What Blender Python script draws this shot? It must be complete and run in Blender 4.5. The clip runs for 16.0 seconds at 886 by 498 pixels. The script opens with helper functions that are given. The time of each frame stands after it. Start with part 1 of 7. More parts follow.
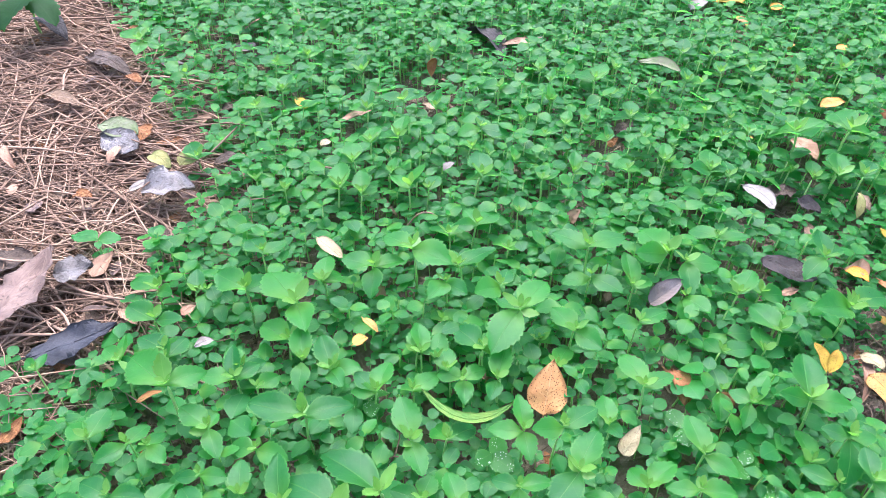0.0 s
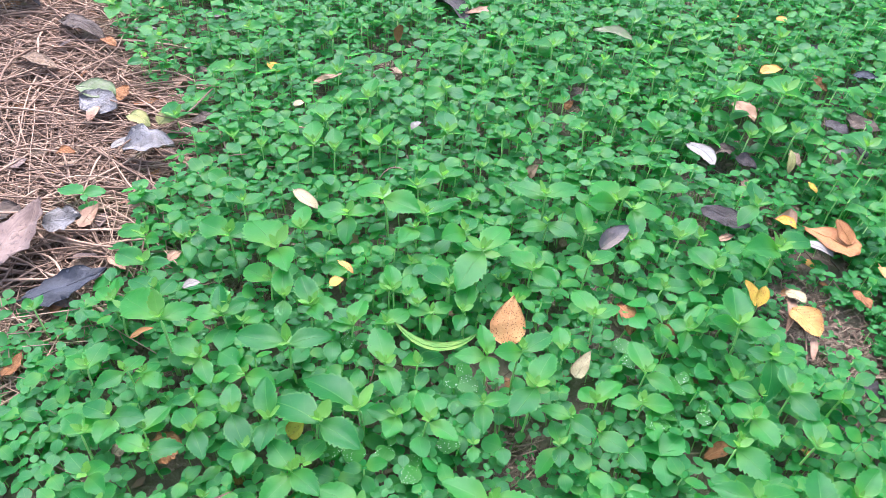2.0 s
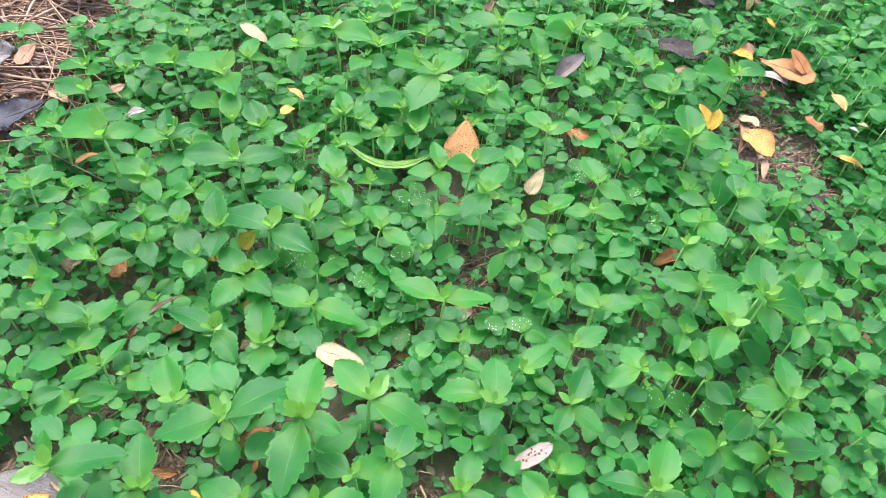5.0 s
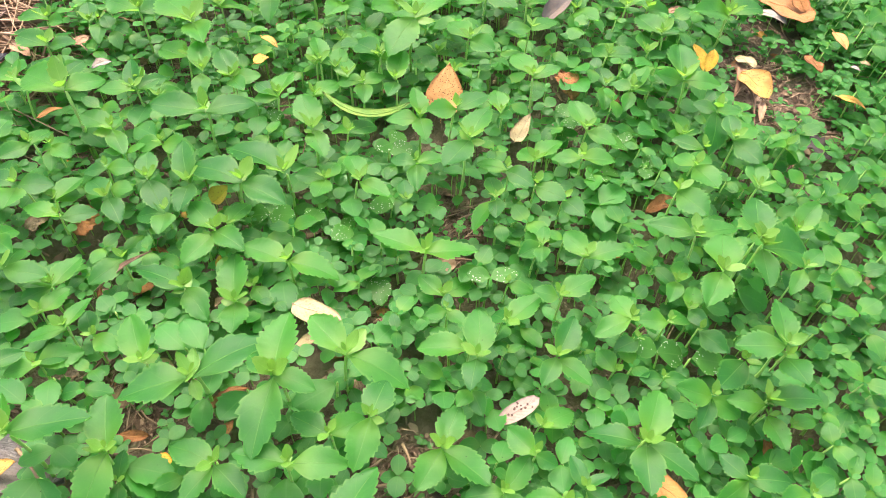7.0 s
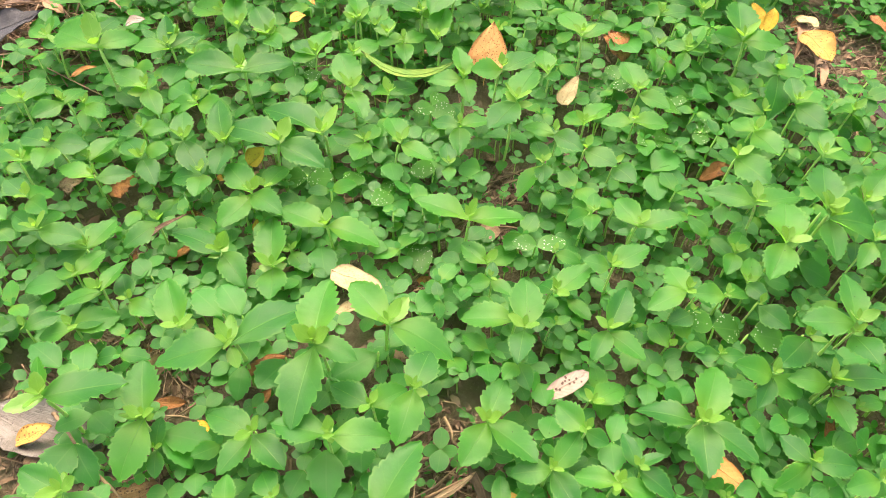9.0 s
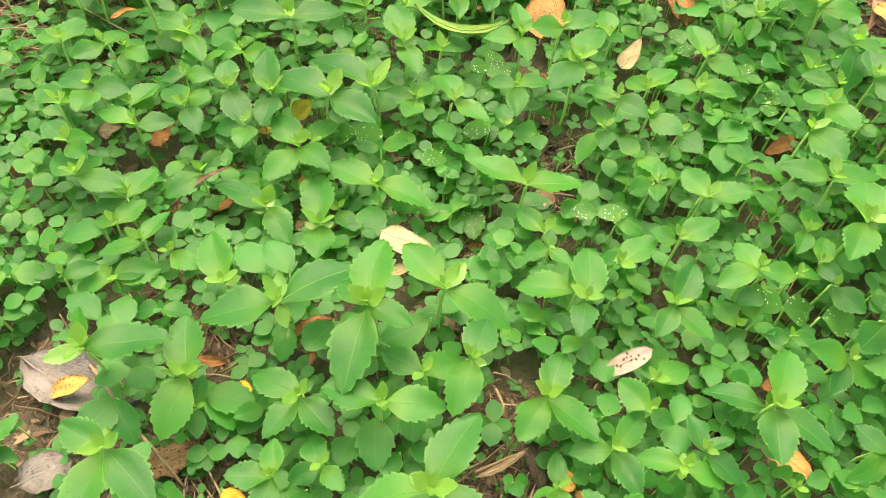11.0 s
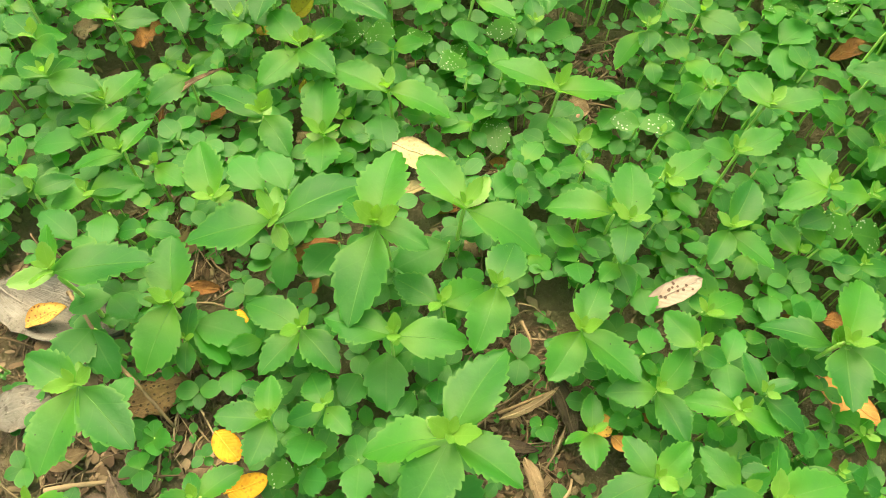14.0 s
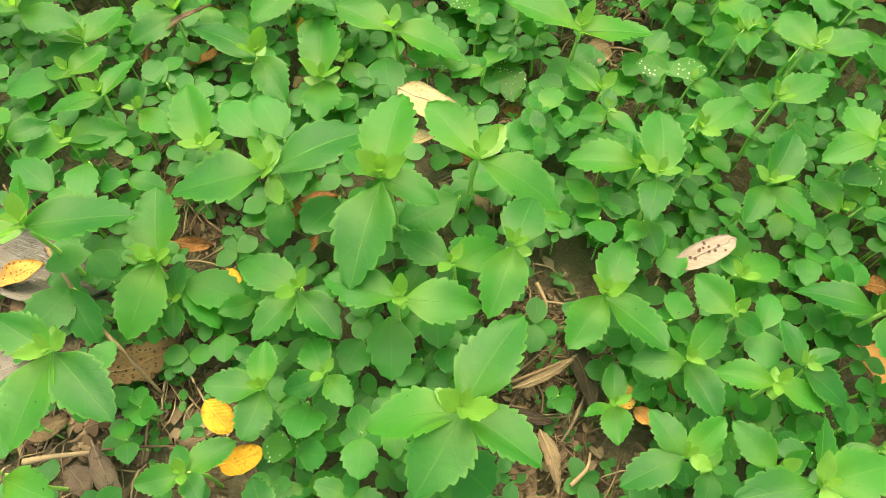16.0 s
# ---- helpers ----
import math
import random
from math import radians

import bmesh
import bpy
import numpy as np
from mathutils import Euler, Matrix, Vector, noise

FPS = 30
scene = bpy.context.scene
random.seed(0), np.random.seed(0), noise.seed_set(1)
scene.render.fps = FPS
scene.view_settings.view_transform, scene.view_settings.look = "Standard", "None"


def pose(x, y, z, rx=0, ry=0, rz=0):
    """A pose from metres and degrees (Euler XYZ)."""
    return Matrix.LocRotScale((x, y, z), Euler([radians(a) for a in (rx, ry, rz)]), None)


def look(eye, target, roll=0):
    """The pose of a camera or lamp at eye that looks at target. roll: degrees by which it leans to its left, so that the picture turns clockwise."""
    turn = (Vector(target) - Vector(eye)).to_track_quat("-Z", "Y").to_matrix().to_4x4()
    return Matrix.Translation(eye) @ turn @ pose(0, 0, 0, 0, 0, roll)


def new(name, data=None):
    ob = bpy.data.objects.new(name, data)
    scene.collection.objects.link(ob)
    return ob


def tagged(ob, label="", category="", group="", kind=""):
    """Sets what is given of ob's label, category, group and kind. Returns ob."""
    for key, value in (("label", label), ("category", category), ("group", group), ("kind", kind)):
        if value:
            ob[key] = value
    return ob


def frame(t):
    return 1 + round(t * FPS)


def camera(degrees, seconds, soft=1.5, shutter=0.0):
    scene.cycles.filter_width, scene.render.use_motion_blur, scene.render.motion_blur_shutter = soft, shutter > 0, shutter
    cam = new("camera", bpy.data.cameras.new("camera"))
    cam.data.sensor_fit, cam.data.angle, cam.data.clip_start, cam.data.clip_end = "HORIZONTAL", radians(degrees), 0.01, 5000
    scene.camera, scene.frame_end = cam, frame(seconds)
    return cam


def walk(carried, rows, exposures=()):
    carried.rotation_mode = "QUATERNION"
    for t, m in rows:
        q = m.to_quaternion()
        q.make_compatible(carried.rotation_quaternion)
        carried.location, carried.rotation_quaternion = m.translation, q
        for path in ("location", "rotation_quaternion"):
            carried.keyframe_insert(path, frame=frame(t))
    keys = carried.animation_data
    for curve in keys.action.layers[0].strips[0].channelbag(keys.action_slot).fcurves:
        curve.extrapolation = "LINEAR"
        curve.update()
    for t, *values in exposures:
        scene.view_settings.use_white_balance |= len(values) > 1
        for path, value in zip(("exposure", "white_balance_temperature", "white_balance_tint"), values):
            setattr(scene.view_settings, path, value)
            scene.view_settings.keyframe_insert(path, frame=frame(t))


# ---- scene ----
cam = camera(62.2, 16.0, soft=0.55)
PATH = [
    (0, (0.006, -0.496, 0.645), (-0.354, 0.96, -0.677), 0.7),
    (0.5, (0.02, -0.506, 0.66), (-0.308, 0.993, -0.623), 0.9),
    (1, (0.015, -0.511, 0.672), (-0.288, 0.982, -0.624), 2.6),
    (1.5, (0.005, -0.556, 0.675), (-0.302, 0.914, -0.645), 2.8),
    (2, (0.017, -0.573, 0.667), (-0.234, 0.867, -0.698), 3.1),
    (2.5, (0.025, -0.581, 0.642), (-0.165, 0.801, -0.791), 4.4),
    (3, (0.027, -0.594, 0.626), (-0.134, 0.756, -0.841), 5.5),
    (3.5, (0.04, -0.607, 0.62), (-0.138, 0.736, -0.851), 4.1),
    (4, (0.044, -0.623, 0.603), (-0.097, 0.69, -0.899), 5.3),
    (4.2, (0.048, -0.631, 0.597), (-0.093, 0.679, -0.908), 4.9),
    (6.3, (0.064, -0.647, 0.569), (-0.077, 0.636, -0.959), 4.3),
    (6.5, (0.068, -0.64, 0.562), (-0.042, 0.629, -0.98), 4.6),
    (7, (0.072, -0.631, 0.554), (-0.057, 0.606, -1.012), 3.6),
    (7.5, (0.072, -0.623, 0.542), (-0.068, 0.586, -1.045), 3.0),
    (8, (0.073, -0.612, 0.529), (-0.091, 0.55, -1.091), 1.7),
    (8.5, (0.069, -0.611, 0.526), (-0.105, 0.54, -1.1), 1.5),
    (9, (0.057, -0.62, 0.532), (-0.133, 0.541, -1.086), 1.7),
    (9.2, (0.046, -0.622, 0.53), (-0.155, 0.533, -1.09), 2.0),
    (11.5, (0.022, -0.61, 0.493), (-0.177, 0.453, -1.189), 3.1),
    (12, (0.025, -0.6, 0.48), (-0.166, 0.426, -1.226), 2.6),
    (12.5, (0.025, -0.598, 0.474), (-0.173, 0.406, -1.245), 2.1),
    (13, (0.02, -0.596, 0.466), (-0.181, 0.386, -1.265), 2.2),
    (13.5, (0.014, -0.594, 0.453), (-0.187, 0.355, -1.296), 2.4),
    (14, (0.013, -0.591, 0.446), (-0.183, 0.34, -1.314), 2.4),
    (14.5, (0.013, -0.586, 0.437), (-0.187, 0.314, -1.338), 1.8),
    (15, (0.014, -0.583, 0.433), (-0.182, 0.299, -1.352), 1.8),
    (15.5, (0.01, -0.581, 0.424), (-0.175, 0.282, -1.371), 2.4),
    (16, (0.005, -0.576, 0.413), (-0.168, 0.253, -1.399), 2.9),
]
EXPO = [(0.0, 2.36, 5350, 21), (1.0, 2.38, 5550, 27), (2.0, 2.32, 5300, 19), (3.0, 2.37, 5300, 19), (4.0, 2.33, 5450, 18), (6.5, 2.28, 6650, 15), (7.0, 2.43, 6950, 18), (8.0, 2.45, 7850, 15), (8.5, 2.45, 9400, 7), (9.0, 2.44, 7750, 16), (11.5, 2.36, 8600, 7), (12.5, 2.33, 9300, -4), (14.0, 2.26, 9350, -5), (16.0, 2.19, 8750, -4)]
walk(cam, [(t, look(eye, target, roll)) for t, eye, target, roll in PATH], EXPO)
# light: a bright overcast sky with a very soft sun high up
world = bpy.data.worlds.new("world")
scene.world = world
world.use_nodes = True
wn = world.node_tree
sky = wn.nodes.new("ShaderNodeTexSky")
sky.sky_type = 'NISHITA'
sky.sun_disc = False
sky.sun_elevation = radians(64)
sky.sun_rotation = radians(-20)
sky.dust_density = 7.0
wn.links.new(sky.outputs[0], wn.nodes["Background"].inputs[0])
wn.nodes["Background"].inputs[1].default_value = 0.15
sun = new("sun", bpy.data.lights.new("sun", 'SUN'))
sun.data.energy = 1.35
sun.data.angle = radians(75)
sun.data.color = (1.0, 0.96, 0.9)
sun.matrix_world = look((-0.33, 0.95, 2.1), (0, 0, 0))

# ---- materials ----


class Nodes:
    """Short hand for building a node material."""

    def __init__(self, name):
        self.mat = bpy.data.materials.new(name)
        self.mat.use_nodes = True
        self.tree = self.mat.node_tree
        self.bsdf = self.tree.nodes["Principled BSDF"]
        self.out = self.tree.nodes["Material Output"]

    def node(self, kind, **sets):
        n = self.tree.nodes.new(kind)
        for key, value in sets.items():
            if key == "operation":
                n.operation = value
            elif key == "blend":
                n.blend_type = value
        return n

    def link(self, a, b):
        self.tree.links.new(a, b)

    def math(self, op, a, b=None, c=None):
        n = self.node("ShaderNodeMath", operation=op)
        for i, v in enumerate((a, b, c)):
            if v is None:
                continue
            if isinstance(v, (int, float)):
                n.inputs[i].default_value = v
            else:
                self.link(v, n.inputs[i])
        return n.outputs[0]

    def mix(self, fac, a, b, blend='MIX'):
        n = self.node("ShaderNodeMix")
        n.data_type = 'RGBA'
        n.blend_type = blend
        for sock, v in ((n.inputs[0], fac), (n.inputs[6], a), (n.inputs[7], b)):
            if isinstance(v, (int, float)):
                sock.default_value = v
            elif isinstance(v, tuple):
                sock.default_value = (*v, 1)
            else:
                self.link(v, sock)
        return n.outputs[2]

    def noise(self, vec, scale, detail=4, rough=0.55):
        n = self.node("ShaderNodeTexNoise")
        n.inputs["Scale"].default_value = scale
        n.inputs["Detail"].default_value = detail
        n.inputs["Roughness"].default_value = rough
        self.link(vec, n.inputs["Vector"])
        return n.outputs["Fac"]

    def voronoi(self, vec, scale):
        n = self.node("ShaderNodeTexVoronoi")
        n.inputs["Scale"].default_value = scale
        self.link(vec, n.inputs["Vector"])
        return n.outputs["Distance"]

    def ramp(self, fac, *stops):
        n = self.node("ShaderNodeValToRGB")
        e = n.color_ramp.elements
        while len(e) < len(stops):
            e.new(0.5)
        for el, (p, c) in zip(e, stops):
            el.position = p
            el.color = (*c, 1) if isinstance(c, tuple) else (c, c, c, 1)
        self.link(fac, n.inputs[0])
        return n.outputs[0]

    def step(self, x, lo, hi):
        n = self.node("ShaderNodeMapRange")
        n.interpolation_type = 'SMOOTHSTEP'
        n.inputs[1].default_value = lo
        n.inputs[2].default_value = hi
        self.link(x, n.inputs[0])
        return n.outputs[0]

    def bump(self, height, strength, distance):
        n = self.node("ShaderNodeBump")
        n.inputs["Strength"].default_value = strength
        n.inputs["Distance"].default_value = distance
        self.link(height, n.inputs["Height"])
        self.link(n.outputs[0], self.bsdf.inputs["Normal"])
        return n.outputs[0]

    def finish(self, color, rough=0.6, spec=0.4, translucent=None):
        if isinstance(color, tuple):
            self.bsdf.inputs["Base Color"].default_value = (*color, 1)
        else:
            self.link(color, self.bsdf.inputs["Base Color"])
        self.bsdf.inputs["Roughness"].default_value = rough
        self.bsdf.inputs["Specular IOR Level"].default_value = spec
        if translucent:
            t = self.node("ShaderNodeBsdfTranslucent")
            if isinstance(color, tuple):
                t.inputs[0].default_value = (*color, 1)
            else:
                self.link(self.mix(1.0, color, (1.0, 1.0, 0.6), 'MULTIPLY'), t.inputs[0])
            m = self.node("ShaderNodeMixShader")
            m.inputs[0].default_value = translucent
            self.link(self.bsdf.outputs[0], m.inputs[1])
            self.link(t.outputs[0], m.inputs[2])
            self.link(m.outputs[0], self.out.inputs["Surface"])
        return self.mat


def chance_of(k):
    """One random number for each object and each loose piece."""
    o = k.node("ShaderNodeObjectInfo").outputs["Random"]
    g = k.node("ShaderNodeNewGeometry").outputs["Random Per Island"]
    return k.math('FRACT', k.math('ADD', o, g))


def leaf_material(name, dark, light, vein, base, speck=0.0, gloss=0.5, through_light=0.77):
    """A living leaf: thin pale veins, a yellower foot, blotches, small dark nicks, a painted edge halo, and light
    shining through.
    """
    k = Nodes(name)
    uv = k.node("ShaderNodeTexCoord").outputs["UV"]
    sep = k.node("ShaderNodeSeparateXYZ")
    k.link(uv, sep.inputs[0])
    along, across = sep.outputs[0], k.math('ABSOLUTE', sep.outputs[1])
    rib = k.math('SUBTRACT', 1.0, k.step(across, 0.02, 0.07))
    # side veins leave the rib steeply and bow towards the tip
    bow = k.math('MULTIPLY', k.math('POWER', across, 0.75), 1.15)
    wave = k.math('PINGPONG', k.math('SUBTRACT', k.math('MULTIPLY', along, 3.7), bow), 0.5)
    side = k.math('SUBTRACT', 1.0, k.step(wave, 0.012, 0.06))
    veins = k.math('MAXIMUM', rib, k.math('MULTIPLY', side, 0.3))
    r = chance_of(k)
    world_pos = k.node("ShaderNodeNewGeometry").outputs["Position"]
    blotch = k.noise(world_pos, 60, 3)
    fine = k.noise(world_pos, 900, 3)
    tone = k.math('ADD', k.math('MULTIPLY', r, 0.65), k.math('MULTIPLY', blotch, 0.5))
    col = k.mix(k.step(tone, 0.15, 0.95), dark, light)
    foot = k.math('SUBTRACT', 1.0, k.step(along, 0.05, 0.62))
    col = k.mix(k.math('MULTIPLY', foot, k.math('ADD', 0.2, k.math('MULTIPLY', r, 0.55))), col, base)
    col = k.mix(k.math('MULTIPLY', veins, 0.24), col, vein)
    col = k.mix(k.math('MULTIPLY', k.step(fine, 0.62, 0.8), 0.25), col, vein)
    # pale outline painted in to imitate the bright halo of sharpened edges
    halo_rim = k.math('MULTIPLY', k.step(across, 0.84, 1.0), 0.55)
    col = k.mix(halo_rim, col, vein)
    nick = k.math('SUBTRACT', 1.0, k.step(k.voronoi(world_pos, 150), 0.04, 0.10))
    few = k.step(k.noise(world_pos, 35, 1), 0.55, 0.60)
    col = k.mix(k.math('MULTIPLY', k.math('MULTIPLY', nick, few), 0.8), col, (0.03, 0.06, 0.015))
    if speck:
        dots = k.math('SUBTRACT', 1.0, k.step(k.voronoi(world_pos, 420), 0.16, 0.34))
        where = k.step(k.noise(world_pos, 90, 2), 0.48, 0.56)
        col = k.mix(k.math('MULTIPLY', k.math('MULTIPLY', dots, where), speck), col, (0.72, 0.80, 0.72))
    puff = k.math('MULTIPLY', k.math('MAXIMUM', side, rib), -0.07)
    puff = k.math('ADD', puff, k.math('MULTIPLY', k.noise(world_pos, 170, 2), 1.0))
    k.bump(k.math('ADD', puff, k.math('MULTIPLY', fine, 0.25)), 0.65, 0.001)
    return k.finish(col, 0.42, gloss, through_light)


PALE = (0.17, 0.40, 0.048)
M_LEAF = leaf_material("weed_leaf", (0.030, 0.20, 0.042), (0.070, 0.325, 0.046), (0.14, 0.40, 0.08), PALE)
M_YOUNG = leaf_material("weed_young_leaf", (0.09, 0.25, 0.036), (0.135, 0.305, 0.046), (0.18, 0.35, 0.08), (0.15, 0.315, 0.05), through_light=0.55)
M_LOW = leaf_material("weed_low_leaf", (0.037, 0.23, 0.048), (0.064, 0.33, 0.060), (0.125, 0.38, 0.095), (0.10, 0.33, 0.06))
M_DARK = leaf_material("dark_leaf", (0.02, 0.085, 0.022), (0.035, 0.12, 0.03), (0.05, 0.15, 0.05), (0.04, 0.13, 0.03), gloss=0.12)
M_SPECK = leaf_material("weed_speckled_leaf", (0.05, 0.21, 0.036), (0.085, 0.31, 0.048), (0.15, 0.38, 0.09), (0.10, 0.33, 0.06), 0.85)


def stem_material():
    k = Nodes("weed_stem")
    pos = k.node("ShaderNodeNewGeometry").outputs["Position"]
    col = k.mix(k.noise(pos, 120, 3), (0.17, 0.37, 0.065), (0.27, 0.44, 0.11))
    col = k.mix(k.step(k.noise(pos, 300, 2), 0.55, 0.7), col, (0.24, 0.25, 0.10))
    k.bump(k.noise(pos, 1500, 2), 0.3, 0.0005)
    return k.finish(col, 0.55, 0.35)


M_STEM = stem_material()


def rib_material():
    k = Nodes("weed_midrib")
    pos = k.node("ShaderNodeNewGeometry").outputs["Position"]
    return k.finish(k.mix(k.noise(pos, 200, 3), (0.075, 0.30, 0.048), (0.115, 0.355, 0.062)), 0.5, 0.3, 0.5)


M_RIB = rib_material()


def soil_material():
    k = Nodes("soil")
    pos = k.node("ShaderNodeNewGeometry").outputs["Position"]
    big, mid, fine = k.noise(pos, 6, 4), k.noise(pos, 60, 6, 0.65), k.noise(pos, 500, 4, 0.7)
    col = k.mix(k.step(mid, 0.3, 0.7), (0.085, 0.065, 0.042), (0.21, 0.165, 0.112))
    col = k.mix(k.step(big, 0.4, 0.65), col, (0.14, 0.112, 0.075))
    col = k.mix(k.step(fine, 0.55, 0.75), col, (0.23, 0.185, 0.13))
    k.bump(k.math('ADD', mid, k.math('MULTIPLY', fine, 0.6)), 1.0, 0.016)
    return k.finish(col, 0.95, 0.15)


M_SOIL = soil_material()


def dry_material(name, a, b, c):
    """Dry stalks and chips: one tone for each piece, with streaks."""
    k = Nodes(name)
    r = chance_of(k)
    pos = k.node("ShaderNodeNewGeometry").outputs["Position"]
    col = k.ramp(r, (0.0, a), (0.5, b), (1.0, c))
    col = k.mix(k.math('MULTIPLY', k.step(k.noise(pos, 250, 4, 0.7), 0.45, 0.75), 0.5), col, a)
    k.bump(k.noise(pos, 900, 3), 0.4, 0.0006)
    return k.finish(col, 0.85, 0.12)


M_STRAW = dry_material("straw", (0.11, 0.07, 0.045), (0.215, 0.14, 0.09), (0.29, 0.196, 0.13))
M_CHIP = dry_material("litter_chip", (0.05, 0.031, 0.02), (0.11, 0.075, 0.048), (0.23, 0.168, 0.112))
M_CRUMB = dry_material("leaf_crumb", (0.038, 0.024, 0.016), (0.095, 0.063, 0.041), (0.19, 0.135, 0.094))
M_TWIG = dry_material("twig", (0.08, 0.052, 0.033), (0.17, 0.117, 0.072), (0.27, 0.20, 0.135))


def fallen_material(name, base, edge, vein, spots=0.0, spot_color=(0.09, 0.03, 0.012), rough=0.6, grain=0.0, dots=300):
    k = Nodes("fallen_" + name)
    coord = k.node("ShaderNodeTexCoord")
    sep = k.node("ShaderNodeSeparateXYZ")
    k.link(coord.outputs["UV"], sep.inputs[0])
    across = k.math('ABSOLUTE', sep.outputs[1])
    pos = k.node("ShaderNodeNewGeometry").outputs["Position"]
    blotch = k.noise(pos, 45, 5, 0.65)
    col = k.mix(k.step(blotch, 0.38, 0.66), base, edge)
    rim = k.math('MULTIPLY', k.step(across, 0.6, 1.0), 0.45)
    col = k.mix(rim, col, edge)
    rib = k.math('SUBTRACT', 1.0, k.step(across, 0.02, 0.07))
    wave = k.math('PINGPONG', k.math('SUBTRACT', k.math('MULTIPLY', sep.outputs[0], 9), k.math('MULTIPLY', across, 2.2)), 0.5)
    side = k.math('MULTIPLY', k.math('SUBTRACT', 1.0, k.step(wave, 0.03, 0.12)), 0.35)
    col = k.mix(k.math('MULTIPLY', k.math('MAXIMUM', rib, side), 0.4), col, vein)
    fine = k.noise(pos, 700, 3, 0.7)
    col = k.mix(k.math('MULTIPLY', k.step(fine, 0.5, 0.8), 0.3), col, edge)
    if spots:
        d = k.math('SUBTRACT', 1.0, k.step(k.voronoi(pos, dots), 0.2, 0.31))
        d = k.math('MULTIPLY', d, k.step(k.noise(pos, 70, 2), 0.30, 0.42))
        col = k.mix(k.math('MULTIPLY', d, spots), col, spot_color)
    if grain:
        # decayed tissue: streaks along the blade and eaten, darker patches
        stretch = k.node("ShaderNodeCombineXYZ")
        k.link(k.math('MULTIPLY', sep.outputs[0], 3.0), stretch.inputs[0])
        k.link(k.math('MULTIPLY', sep.outputs[1], 14.0), stretch.inputs[1])
        k.link(k.math('MULTIPLY', k.node("ShaderNodeObjectInfo").outputs["Random"], 60.0), stretch.inputs[2])
        fibre = k.noise(stretch.outputs[0], 1.3, 4, 0.7)
        col = k.mix(k.math('MULTIPLY', k.step(fibre, 0.42, 0.62), grain), col, edge)
        col = k.mix(k.math('MULTIPLY', k.step(fibre, 0.60, 0.78), grain), col, vein)
        eaten = k.step(k.noise(pos, 170, 4, 0.7), 0.56, 0.66)
        col = k.mix(k.math('MULTIPLY', eaten, grain), col, (0.035, 0.026, 0.018))
        fine = k.math('ADD', fine, k.math('MULTIPLY', fibre, 2.5))
    k.bump(k.math('ADD', k.math('ADD', k.math('MULTIPLY', wave, 0.35), k.math('MULTIPLY', blotch, 2.0)), k.math('MULTIPLY', fine, 0.5)), 0.9 if grain else 0.55, 0.0018)
    return k.finish(col, rough, 0.15, 0.12)


